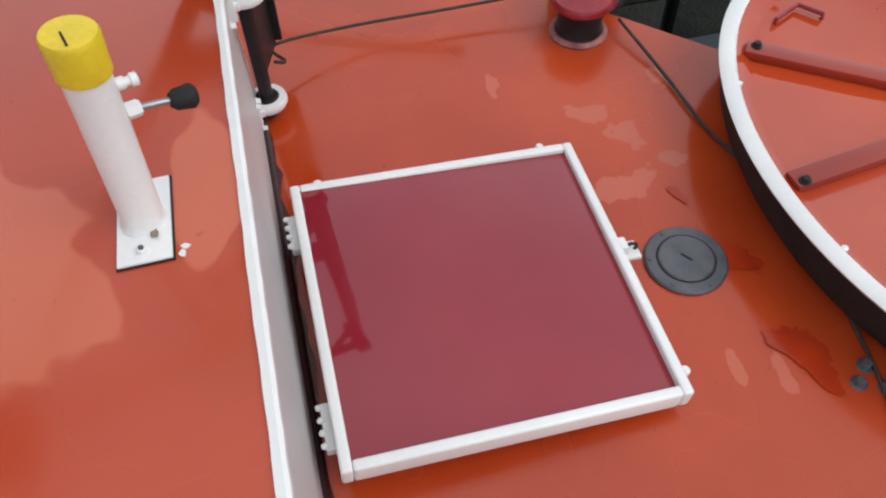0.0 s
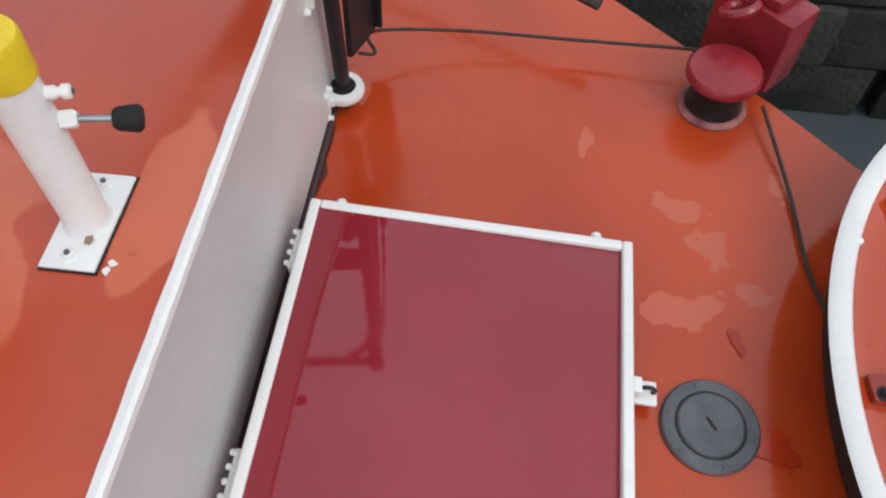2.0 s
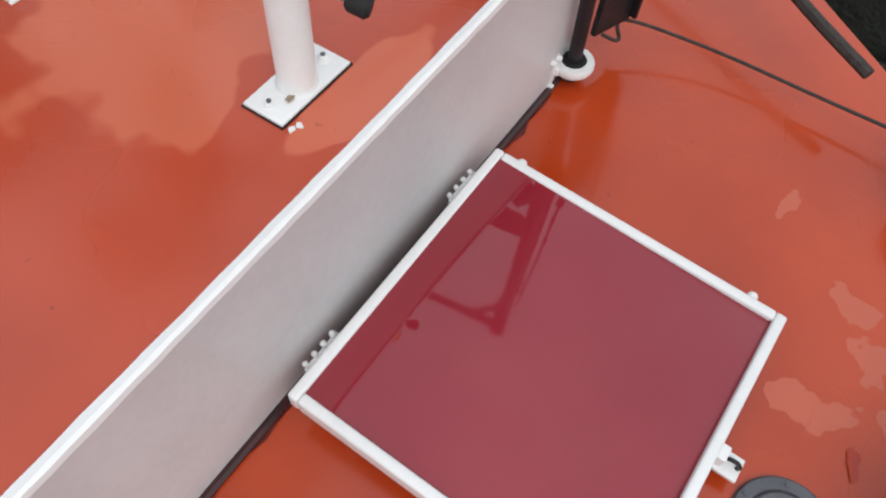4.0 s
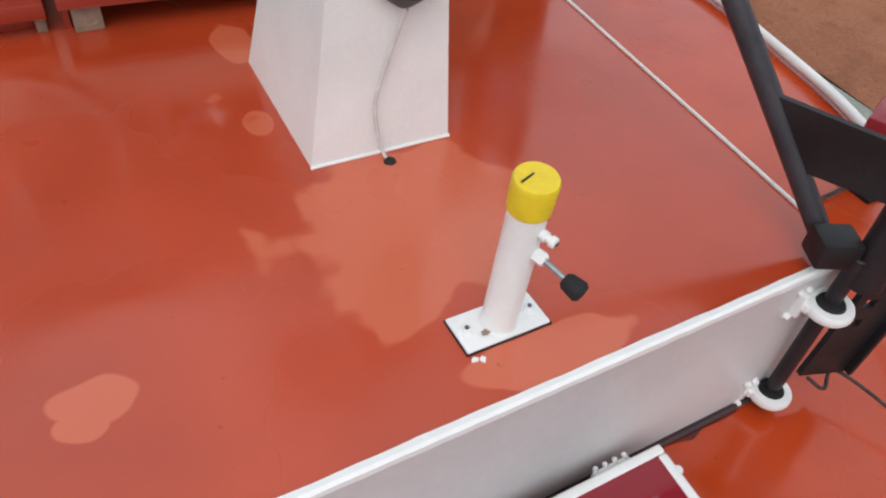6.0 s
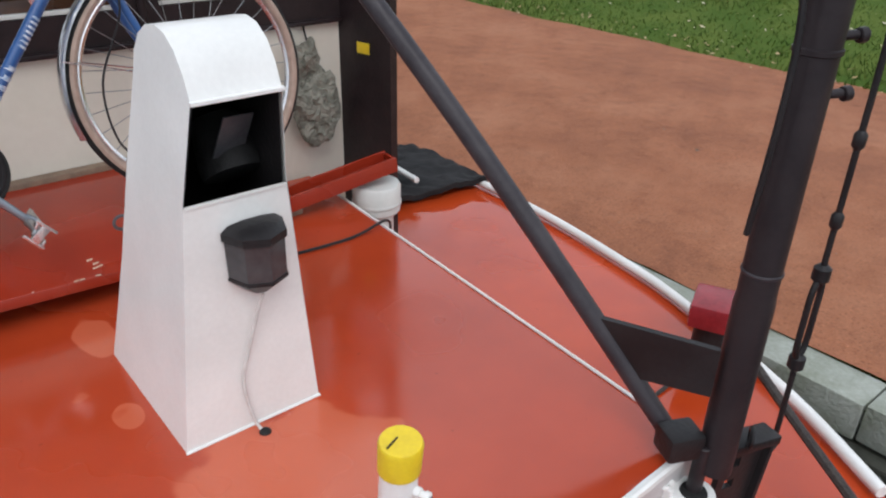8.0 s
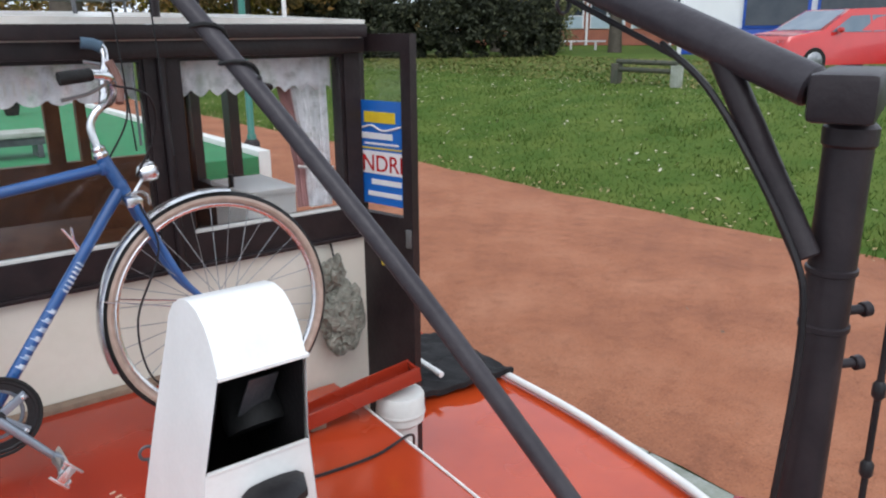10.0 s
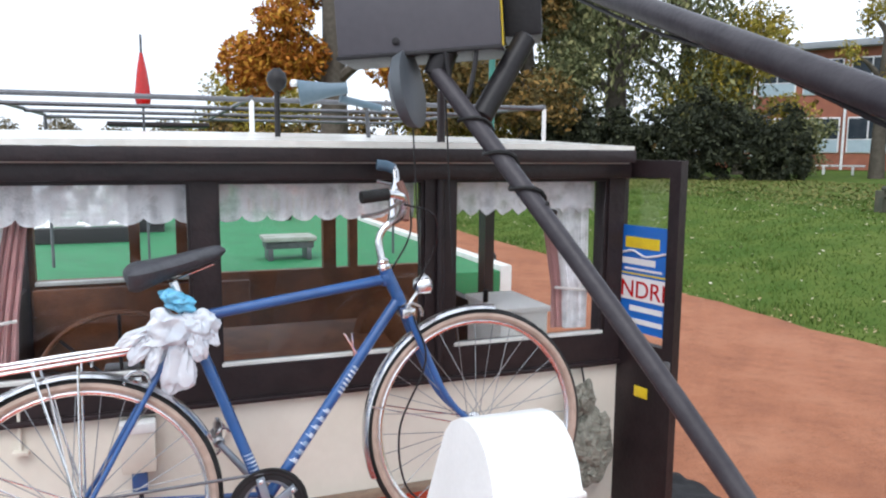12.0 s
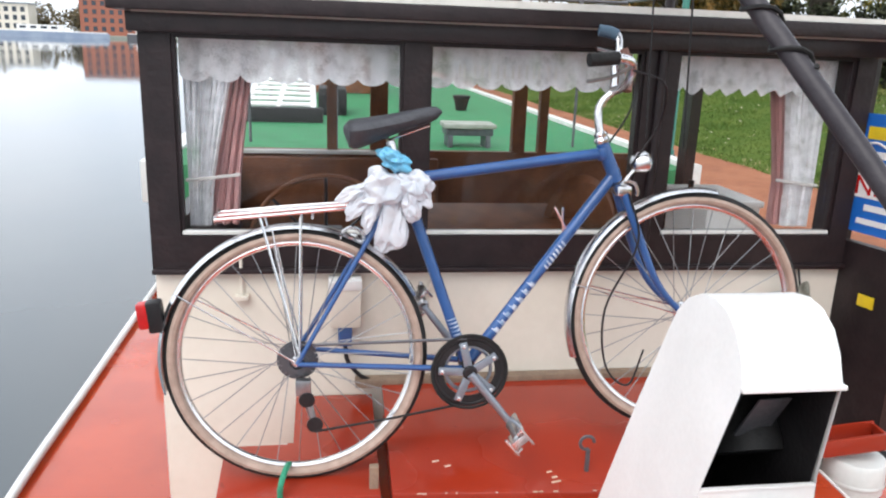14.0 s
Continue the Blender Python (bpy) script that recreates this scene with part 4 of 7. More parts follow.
def side_wall(x, y0, y1, holes, lower):
    bm = panel_with_holes(y0, y1, 0.0, 1.75, holes, -0.025, 0.025)
    return shift(bm, pose(x, 0, 0, 0, 0, 90))


for x in (X0 + 0.03, X1 - 0.03):
    part("side_wall", side_wall(x, FY + 0.05, RB, [(2.34, 3.1, WZ0, WZ1), (3.18, 3.85, WZ0, WZ1)] if x < 1 else [(2.34, 3.34, 1.0, WZ1), (3.42, 3.85, 1.0, WZ1)], CREAM), BROWNW, wh, "dark brown side wall", smooth=False)
REAR = [(-0.09, 0.33), (0.38, 0.55), (0.64, 1.30), (1.37, 1.445), (1.49, 1.97)]
part("rear_wall", panel_with_holes(X0, X1, 0.0, 1.75, [(a, b, 1.15, 1.70) for a, b in REAR], RB - 0.025, RB + 0.025), INWOOD, wh, "varnished rear wall with windows", smooth=False)
part("rear_sill", box(-0.09, 0.66, RB - 0.06, RB - 0.02, 1.132, 1.150, 0.003), PLASTICW, wh, "pale rear sill")
part("floor_panel", box(X0, X1, FY + 0.05, RB, 0.28, 0.30, 0), FLOORIN, wh)
# cream stern quarter of the lower hull side seen past the corner
part("side_skirt", box(X0 - 0.10, X0 + 0.02, FY + 1.2, RB - 0.03, 0.0, 1.1, 0.01), CREAM, wh, "cream painted cabin side")

# things inside
cup = thing("cupboard", "white low cupboard beneath the side window", "cupboard", (1.83, 2.68, 0.3))
part("carcass", box(-0.10, 0.11, -0.10, 0.24, 0.0, 0.845, 0.004), WHITE, cup)
part("top", box(-0.11, 0.12, -0.11, 0.25, 0.845, 0.868, 0.004), WHITE, cup)
part("tap_stub", rod((-0.10, 0.05, 0.86), (-0.10, 0.05, 0.92), 0.012, 8), BLACKP, cup)
bench = thing("settee", "varnished brown wooden settee along the rear wall", "settee", (0.35, 3.62, 0.3))
part("seat", box(-0.45, 0.55, -0.28, 0.28, 0.36, 0.42, 0.01), INWOOD, bench)
part("seat_front", box(-0.45, 0.55, -0.27, -0.24, 0.0, 0.36, 0.004), INWOOD, bench)
part("backrest", box(-0.45, 0.55, 0.22, 0.27, 0.42, 0.82, 0.012), INWOOD, bench)
desk = thing("console", "dark varnished steering console", "console", (0.95, 3.05, 0.3))
part("body", box(-0.24, 0.42, -0.16, 0.2, 0.0, 0.66, 0.01), INWOOD, desk)
part("desk_top", shift(box(-0.26, 0.44, -0.2, 0.22, 0, 0.025, 0.006), pose(0, 0, 0.66, 8)), INWOOD, desk)
chair = thing("helm_chair", "brown upholstered chair with rounded back", "chair", (1.42, 3.1, 0.3))
part("backrest", shift(lathe([(0.0, -0.03), (0.15, -0.03), (0.17, 0), (0.15, 0.03), (0.0, 0.03)], 28, False), pose(0, 0, 0.62, 90) @ Matrix.Diagonal((1, 1.5, 1, 1))), INWOOD, chair)
part("seat", box(-0.2, 0.2, -0.36, 0.02, 0.36, 0.43, 0.02), INWOOD, chair)
for lx, ly in ((-0.17, -0.33), (0.17, -0.33), (-0.17, -0.02), (0.17, -0.02)):
    part("leg", rod((lx, ly, 0), (lx, ly, 0.37), 0.016, 8), BROWNW, chair)
helm = thing("steering_wheel", "large wooden steering wheel", "steering wheel", (0.33, 2.66, 0.965))
part("rim", torus(0.27, 0.009, 48, 8), INWOOD, helm)
part("hub", shift(lathe([(0.04, -0.03), (0.045, 0), (0.04, 0.03)], 16), pose(0, 0, 0, 90)), BROWNW, helm)
for k in range(8):
    c, s = math.cos(k * math.pi / 4), math.sin(k * math.pi / 4)
    part("spoke", rod((0.03 * c, 0, 0.03 * s), (0.27 * c, 0, 0.27 * s), 0.006, 8), BROWNW, helm)
part("pedestal", box(-0.06, 0.06, 0.03, 0.14, -0.56, 0.06, 0.01), BROWNW, helm)


def pelmet(x0, x1, drop, tooth, y, pointed):
    """A gathered lace strip with scallops or points along its lower edge."""
    bm = bmesh.new()
    n = int((x1 - x0) / 0.006)
    top, mid, low = [], [], []
    for k in range(n + 1):
        x = x0 + (x1 - x0) * k / n
        ph = ((x - x0) / tooth) % 1.0
        edge = (1 - abs(2 * ph - 1)) if pointed else math.sqrt(max(0, 1 - (2 * ph - 1) ** 2))
        wave = 0.008 * math.sin(x * 95) + 0.004 * math.sin(x * 41)
        top.append(bm.verts.new((x, y + 0.3 * wave, 1.690)))
        mid.append(bm.verts.new((x, y + wave, 1.690 - drop * 0.6)))
        low.append(bm.verts.new((x, y + wave, 1.690 - drop + 0.026 - 0.026 * edge)))
    for a, b in ((top, mid), (mid, low)):
        for k in range(n):
            bm.faces.new((a[k], a[k + 1], b[k + 1], b[k]))
    return bm


for (a, b), tooth in zip(WINX, (0.085, 0.078, 0.062)):
    v = tagged(part("lace_valance", pelmet(a + 0.004, b - 0.004, 0.125, tooth, FY + 0.075, tooth < 0.07), LACE), "white lace valance hanging in the wheelhouse window", "curtain", "wheelhouse curtains")
    if tooth == 0.078:
        for k, w in enumerate((0.014, 0.024, 0.026, 0.026, 0.024, 0.016, 0.022)):
            x = a + 0.10 + k * 0.046
            letter = part("lettering_bar", box(x, x + 0.006, FY + 0.058, FY + 0.060, 1.600, 1.640, 0), WHITE, v, "white woven lettering")
            part("lettering_bar", box(x + w, x + w + 0.006, FY + 0.058, FY + 0.060, 1.600, 1.640, 0), WHITE, letter)


def side_curtain(xa, xb, y, pleats):
    """A gathered curtain between two edges, each given as offsets at the top, the tie and the foot."""
    bm, rows = bmesh.new(), []

    def at(e, t):
        return e[0] + (e[1] - e[0]) * (t / 0.72) ** 0.9 if t < 0.72 else e[1] + (e[2] - e[1]) * (t - 0.72) / 0.28

    for j in range(33):
        t = j / 32
        row = []
        for k in range(57):
            u = k / 56
            x = at(xa, t) + (at(xb, t) - at(xa, t)) * u
            row.append(bm.verts.new((x, y + 0.011 * math.sin(u * pleats + 1.6 * t) + 0.005 * math.sin(u * pleats * 2.3 + 2.0), 1.69 - t * 0.56)))
        rows.append(row)
    for r0, r1 in zip(rows, rows[1:]):
        for k in range(56):
            bm.faces.new((r0[k], r0[k + 1], r1[k + 1], r1[k]))
    return bm


for xo, sg, top, tie, foot, tw, fw in ((WINX[0][0] + 0.005, 1, 0.165, 0.060, 0.045, 0.095, 0.10), (WINX[2][1] - 0.005, -1, 0.17, 0.085, 0.075, 0.055, 0.06)):
    tagged(part("lace_curtain", side_curtain([xo] * 3, [xo + sg * e for e in (top, tie + 0.02, foot + 0.02)], FY + 0.10, 44), LACE), "white lace curtain tied aside at the window", "curtain", "wheelhouse curtains")
    cur = thing("pink_curtain", "dusty pink curtain tied aside with a pale cord", "curtain", group="wheelhouse curtains")
    part("cloth", side_curtain([xo + sg * e for e in (top - 0.015, tie, foot - 0.02)], [xo + sg * e for e in (top + 0.05, tie + tw, foot + fw)], FY + 0.125, 24), PINK, cur)
    part("tieback", tube([(xo, FY + 0.08, 1.275), (xo + sg * 0.05, FY + 0.072, 1.28), (xo + sg * (tie + tw), FY + 0.10, 1.29)], 0.006, 6), WIREW, cur)

# door leaf folded forward at the wheelhouse corner
dl = thing("folding_door", "dark brown half-glazed door leaf standing open", "door")
dl.matrix_basis = Matrix.Translation((2.056, 2.29, 0.05)) @ Matrix.Rotation(math.atan2(-0.972, 0.233), 4, "Z")
L = 0.30
part("leaf", panel_with_holes(0, L, 0.0, 1.715, [(0.045, L - 0.045, 1.06, 1.655)], -0.018, 0.018), BROWNW, dl, "dark stained frame", smooth=False)
g = part("pane", box(0.04, L - 0.04, -0.003, 0.003, 1.05, 1.66, 0), GLASS, dl, "clear pane")
g.visible_shadow = False
part("lock", box(L - 0.03, L - 0.005, -0.024, -0.018, 0.95, 1.02, 0.002), STEEL, dl)
part("brass_mark", box(0.14, 0.2, -0.021, -0.018, 0.86, 0.90, 0.001), YELLOW, dl, "yellow patch of tape")
sgn = thing("sale_sign", "blue and white sale sign taped inside the glass", "sign")
sgn.matrix_basis = dl.matrix_basis @ pose(0.044, -0.010, 1.095, 0, 0, 0)
BLUES = mat("sign_blue", (0.015, 0.14, 0.52), (0.015, 0.13, 0.48), 0.3, scale=3)
SW = 0.212
part("board", box(0, SW, 0, 0.004, 0.0, 0.385, 0), BLUES, sgn)
part("white_band", box(0, SW, -0.002, 0, 0.115, 0.20, 0), PATCHW, sgn)
part("yellow_line", box(0, SW, -0.002, 0, 0.208, 0.214, 0), YELLOW, sgn)
part("yellow_mark", box(0.02, 0.175, -0.002, 0, 0.305, 0.345, 0.0), YELLOW, sgn)
part("white_swoosh", tube(curve_through([(0.01, -0.003, 0.285), (0.06, -0.003, 0.295), (0.11, -0.003, 0.278), (0.16, -0.003, 0.285), (0.205, -0.003, 0.298)], 5), 0.004, 6), PATCHW, sgn)
part("white_bar", box(0.0, 0.16, -0.002, 0, 0.245, 0.268, 0.0), PATCHW, sgn)
part("white_bar", box(0.02, 0.19, -0.002, 0, 0.224, 0.232, 0.0), PATCHW, sgn)
part("white_bar", box(0.05, 0.2, -0.002, 0, 0.075, 0.095, 0.0), PATCHW, sgn)
part("white_bar", box(0.03, 0.2, -0.002, 0, 0.03, 0.048, 0.0), PATCHW, sgn)
fc = bpy.data.curves.new("letters", "FONT")
fc.body, fc.size, fc.extrude = "NDRE", 0.088, 0.001
fc.materials.append(REDLENS)
lt = new("letters", fc)
lt.parent = sgn
lt.matrix_basis = pose(0.004, -0.003, 0.126, 90)
lt["label"] = "red capital letters"

# ---------------------------------------------------------------- blue bicycle
def by(z):
    return 1.86 + 0.1 * (z - 0.55)


def bp(x, z, dy=0.0):
    return Vector((x, by(z) + dy, z))


bike = thing("bicycle", "blue men's touring bicycle leaning before the wheelhouse", "bicycle", (0.8, 1.86, 0.5))
BO = Vector((0.8, 1.86, 0.5))


def bpart(name, bm, material, parent=None, label=""):
    if parent is None:
        return part(name, shift(bm, Matrix.Translation(-BO)), material, bike, label)
    return part(name, shift(bm, Matrix.Translation(-BO)), material, parent, label)


RH, FH, BBK = (0.258, 0.885), (1.340, 0.985), (0.712, 0.850)
LEANM = Matrix.Rotation(-math.atan(0.1), 4, "X")


def at_hub(h, dy=0.0):
    return Matrix.Translation(bp(h[0], h[1], dy)) @ LEANM


for h, name in ((RH, "rear_wheel"), (FH, "front_wheel")):
    wheel = bpart(name, shift(torus(0.329, 0.0155, 72, 10), at_hub(h)), RUBBER, label="wheel with tan-walled tyre")
    for s in (-1, 1):
        bpart("tyre_wall", shift(torus(0.3225, 0.0115, 72, 8), at_hub(h, s * 0.0080)), TAN, wheel, "faded tan tyre wall")
    bpart("rim", shift(torus(0.306, 0.0095, 72, 8, 1.0), at_hub(h)), CHROME, wheel, "chromed rim")
    bpart("hub", shift(lathe([(0.008, -0.055), (0.008, -0.04), (0.024, -0.036), (0.024, -0.032), (0.014, -0.028), (0.014, 0.028), (0.024, 0.032), (0.024, 0.036), (0.008, 0.04), (0.008, 0.055)], 18), at_hub(h) @ pose(0, 0, 0, 90)), CHROME, wheel)
    for k in range(32):
        a0 = 2 * math.pi * k / 32
        a1 = a0 + (0.9 if k % 4 < 2 else -0.9)
        sy = 0.032 if k % 2 else -0.032
        m = at_hub(h)
        bpart("spoke", tube([m @ Vector((0.022 * math.cos(a1), sy, 0.022 * math.sin(a1))), m @ Vector((0.30 * math.cos(a0), 0, 0.30 * math.sin(a0)))], 0.0013, 5), STEEL, wheel)


def guard(h, a0, a1, R=0.356):
    """A rolled mudguard from angle a0 to a1 in degrees, counted from the right over the top."""
    bm, rows, n = bmesh.new(), [], 40
    m = at_hub(h)
    for k in range(n + 1):
        a = radians(a0 + (a1 - a0) * k / n)
        row = []
        for j in range(7):
            v = -1 + j / 3
            r = R - 0.012 * v * v
            row.append(bm.verts.new(m @ Vector((r * math.cos(a), 0.024 * v, r * math.sin(a)))))
        rows.append(row)
    for x, y in zip(rows, rows[1:]):
        for j in range(6):
            bm.faces.new((x[j], x[j + 1], y[j + 1], y[j]))
    return bm


bpart("mudguard", guard(RH, 28, 195), CHROME, label="chromed mudguard")
bpart("mudguard", guard(FH, 80, 200), CHROME, label="chromed mudguard")
for h, angs in ((RH, (150, 100)), (FH, (165,))):
    for ang in angs:
        for s in (-1, 1):
            e = at_hub(h) @ Vector((0.35 * math.cos(radians(ang)), 0.022 * s, 0.35 * math.sin(radians(ang))))
            bpart("guard_stay", tube([bp(*h, 0.05 * s), e], 0.0022, 5), CHROME)
ST, HT, HBm = (0.519, 1.378), (1.066, 1.455), (1.112, 1.352)
bpart("seat_tube", rod(bp(*BBK), bp(*ST), 0.0150, 14), BLUEP)
bpart("top_tube", rod(bp(0.528, 1.352), bp(1.068, 1.428), 0.0145, 14), BLUEP)
bpart("down_tube", rod(bp(*BBK), bp(1.104, 1.372), 0.0155, 14), BLUEP)
bpart("head_tube", rod(bp(*HBm), bp(*HT), 0.018, 16), BLUEP)
for s in (-1, 1):
    bpart("chain_stay", rod(bp(*BBK, 0.03 * s), bp(RH[0], RH[1], 0.055 * s), 0.0085, 10, 0.0065), BLUEP)
    bpart("seat_stay", rod(bp(0.524, 1.345, 0.012 * s), bp(RH[0], RH[1], 0.055 * s), 0.0075, 10, 0.006), BLUEP)
    bpart("fork_blade", tube(curve_through([bp(1.125, 1.325, 0.035 * s), bp(1.17, 1.21, 0.042 * s), bp(1.225, 1.09, 0.047 * s), bp(1.29, 1.015, 0.05 * s), bp(FH[0], FH[1], 0.05 * s)], 5), 0.012, 10,
                              [0.0125 - 0.005 * k / 20 for k in range(21)]), BLUEP)
bpart("fork_crown", shift(box(-0.02, 0.02, -0.045, 0.045, -0.012, 0.016, 0.006), Matrix.Translation(bp(1.12, 1.332))), CHROME, label="chromed fork crown")
for p in ((0.528, 1.352), (1.068, 1.428), (1.104, 1.372)):
    bpart("lug", shift(lathe([(0.0165, -0.016), (0.0185, -0.012), (0.0185, 0.012), (0.0165, 0.016)], 14), Matrix.Translation(bp(*p)) @ pose(0, 0, 0, 0, -22, 0)), BLUEP)
DECAL = mat("worn_white_decal", (0.62, 0.66, 0.72), (0.20, 0.30, 0.45), 0.4, scale=60)
for t0, t1, a, b, r in ((0.18, 0.46, BBK, (1.104, 1.372), 0.0158), (0.52, 0.66, BBK, (1.104, 1.372), 0.0158), (0.12, 0.26, BBK, ST, 0.0153)):
    pa, pb = bp(*a), bp(*b)
    for k in range(7):
        f0 = t0 + (t1 - t0) * k / 7
        skew = Vector((0.007, 0, -0.004))
        bpart("decal", rod(pa.lerp(pb, f0), pa.lerp(pb, f0 + (t1 - t0) / 11) + skew * 0.2, r, 14), DECAL, label="worn pale decal bar")
bpart("seat_post", rod(bp(*ST), bp(0.496, 1.452), 0.0125, 12), CHROME)
# saddle: narrow nose, wide rear
bm, rows = bmesh.new(), []
for k in range(19):
    t = k / 18
    cap = math.sqrt(max(0.03, 1 - (2 * t - 1) ** 8))
    x = 0.378 + 0.252 * t
    w = (0.078 * (1 - t) ** 1.4 + 0.021) * cap
    zc = 1.468 + 0.058 * t + 0.014 * (1 - t) ** 4
    lower = 0.048 * (1 - t) ** 2 + 0.020
    row = []
    for j in range(14):
        ang = 2 * math.pi * j / 14
        row.append(bm.verts.new(bp(x, zc + (0.022 if math.sin(ang) > 0 else lower) * cap * math.sin(ang), w * math.cos(ang))))
    rows.append(row)
for a, b in zip(rows, rows[1:]):
    for j in range(14):
        bm.faces.new((a[j], a[(j + 1) % 14], b[(j + 1) % 14], b[j]))
bm.faces.new(rows[0])
bm.faces.new(rows[-1])
bpart("saddle", bm, mat("saddle_vinyl", (0.035, 0.036, 0.042), (0.05, 0.05, 0.058), 0.5, scale=20, bump=0.2), label="worn black vinyl saddle")
bpart("saddle_rail", tube([bp(0.42, 1.475, 0.02), bp(0.50, 1.452, 0.02), bp(0.60, 1.49, 0.012)], 0.0035, 6), CHROME)
# stem and bars
bpart("stem", tube(curve_through([bp(1.062, 1.46), bp(1.050, 1.53), bp(1.062, 1.565), bp(1.09, 1.59)], 5), 0.011, 10), CHROME)
bpart("headset", shift(lathe([(0.019, 0), (0.021, 0.008), (0.017, 0.016), (0.019, 0.024), (0.015, 0.03)], 16), along(bp(*HT), bp(1.055, 1.50))), CHROME)
BARS = ([bp(1.088, 1.59), bp(1.095, 1.605, -0.05), bp(1.09, 1.635, -0.11), bp(1.075, 1.668, -0.15), bp(1.03, 1.678, -0.17), bp(0.985, 1.674, -0.18), bp(0.955, 1.671, -0.183)],
        [bp(1.088, 1.59), bp(1.105, 1.62, 0.04), bp(1.12, 1.66, 0.08), bp(1.14, 1.70, 0.11), bp(1.14, 1.735, 0.125), bp(1.12, 1.745, 0.135), bp(1.09, 1.748, 0.14)])
for pts, gm, gl in ((BARS[0], RUBBER, "black rubber grip"), (BARS[1], mat("faded_blue_grip", (0.08, 0.14, 0.20), (0.06, 0.11, 0.16), 0.5), "faded blue grip")):
    bar = bpart("handlebar", tube(curve_through(pts[:6], 6), 0.0115, 10), CHROME)
    bpart("grip", tube(pts[4:], 0.0165, 12), gm, bar, gl)
    bpart("brake_lever", tube(curve_through([pts[3] + Vector((0, 0, -0.01)), pts[4] + Vector((-0.01, 0, -0.045)), pts[6] + Vector((0, 0, -0.05))], 4), 0.005, 6), STEEL, bar)
bpart("bar_tape", tube(curve_through([bp(1.135, 1.70, 0.06), bp(1.15, 1.65, 0.05), bp(1.14, 1.59, 0.03)], 5), 0.012, 8), mat("brown_tape", (0.25, 0.12, 0.09), (0.18, 0.09, 0.07), 0.6), None, "faded brown bar tape")
bpart("brake_cable", tube(curve_through([bp(1.08, 1.65, -0.15), bp(1.16, 1.62, -0.16), bp(1.19, 1.52, -0.08), bp(1.14, 1.40, -0.03)], 6), 0.003, 6), BLACKP)
bpart("brake_cable", tube(curve_through([bp(1.13, 1.68, 0.09), bp(1.17, 1.66, 0.1), bp(1.15, 1.55, 0.02), bp(1.07, 1.42, 0.02)], 6), 0.003, 6), BLACKP)
bpart("dynamo_wire", tube(curve_through([bp(1.13, 1.33, -0.05), bp(1.16, 1.2, -0.06), bp(1.08, 1.02, -0.055), bp(1.09, 0.86, -0.055), bp(1.16, 0.80, -0.05), bp(1.2, 0.9, -0.05)], 6), 0.003, 6), BLACKP)
for h, z in (((1.14, 1.325), 1), ((0.40, 1.20), 1)):
    bpart("brake_caliper", join(shift(torus(0.03, 0.005, 20, 6, 1, -0.05, 0.6), Matrix.Translation(bp(h[0], h[1], -0.01))), shift(box(-0.012, 0.012, -0.008, 0.008, -0.02, 0.012, 0.003), Matrix.Translation(bp(*h)))), CHROME)
for k in (0, 1):
    bpart("shift_lever", tube([bp(0.97 + 0.012 * k, 1.215), bp(0.962, 1.245, -0.01), bp(0.938 + 0.022 * k, 1.285, -0.015)], 0.0035, 6), CHROME)
head = bpart("head_lamp", shift(lathe([(0.006, -0.03), (0.022, -0.022), (0.029, 0.0), (0.030, 0.014), (0.026, 0.018)], 20), Matrix.Translation(bp(1.178, 1.405)) @ pose(0, 0, 0, 0, 78, 0)), CHROME, label="chromed head lamp")
bpart("lamp_glass", shift(lathe([(0.027, 0.016), (0.02, 0.024), (0.005, 0.026)], 20), Matrix.Translation(bp(1.178, 1.405)) @ pose(0, 0, 0, 0, 78, 0)), LAMPGLASS, head)
bpart("lamp_bracket", tube([bp(1.165, 1.39), bp(1.14, 1.36), bp(1.125, 1.335)], 0.005, 6), CHROME, head)
tail = bpart("tail_lamp", shift(box(-0.018, 0.022, -0.022, 0.022, -0.042, 0.042, 0.010), Matrix.Translation(bp(-0.100, 1.0)) @ pose(0, 0, 0, 0, -6, 0)), BLACKP, label="black tail lamp housing")
bpart("reflector", shift(box(-0.040, -0.012, -0.022, 0.018, -0.028, 0.040, 0.008), Matrix.Translation(bp(-0.100, 1.0)) @ pose(0, 0, 0, 0, -6, 0)), REDLENS, tail, "red lens")
# luggage rack
rack = bpart("luggage_rack", join(*[tube([bp(0.06, 1.255, s), bp(0.24, 1.272, s), bp(0.40, 1.285, s * 0.8)], 0.0045, 6) for s in (-0.045, 0.0, 0.045)],
                                  *[tube([bp(x, 1.262, -0.045), bp(x, 1.262, 0.045)], 0.004, 6) for x in (0.06, 0.17, 0.30)]), CHROME, label="chromed wire luggage rack")
for s in (-1, 1):
    for x in (0.17, 0.27):
        bpart("rack_leg", tube([bp(x, 1.264, 0.045 * s), bp(RH[0] + 0.006, RH[1] + 0.02, 0.055 * s)], 0.0035, 6), CHROME, rack)
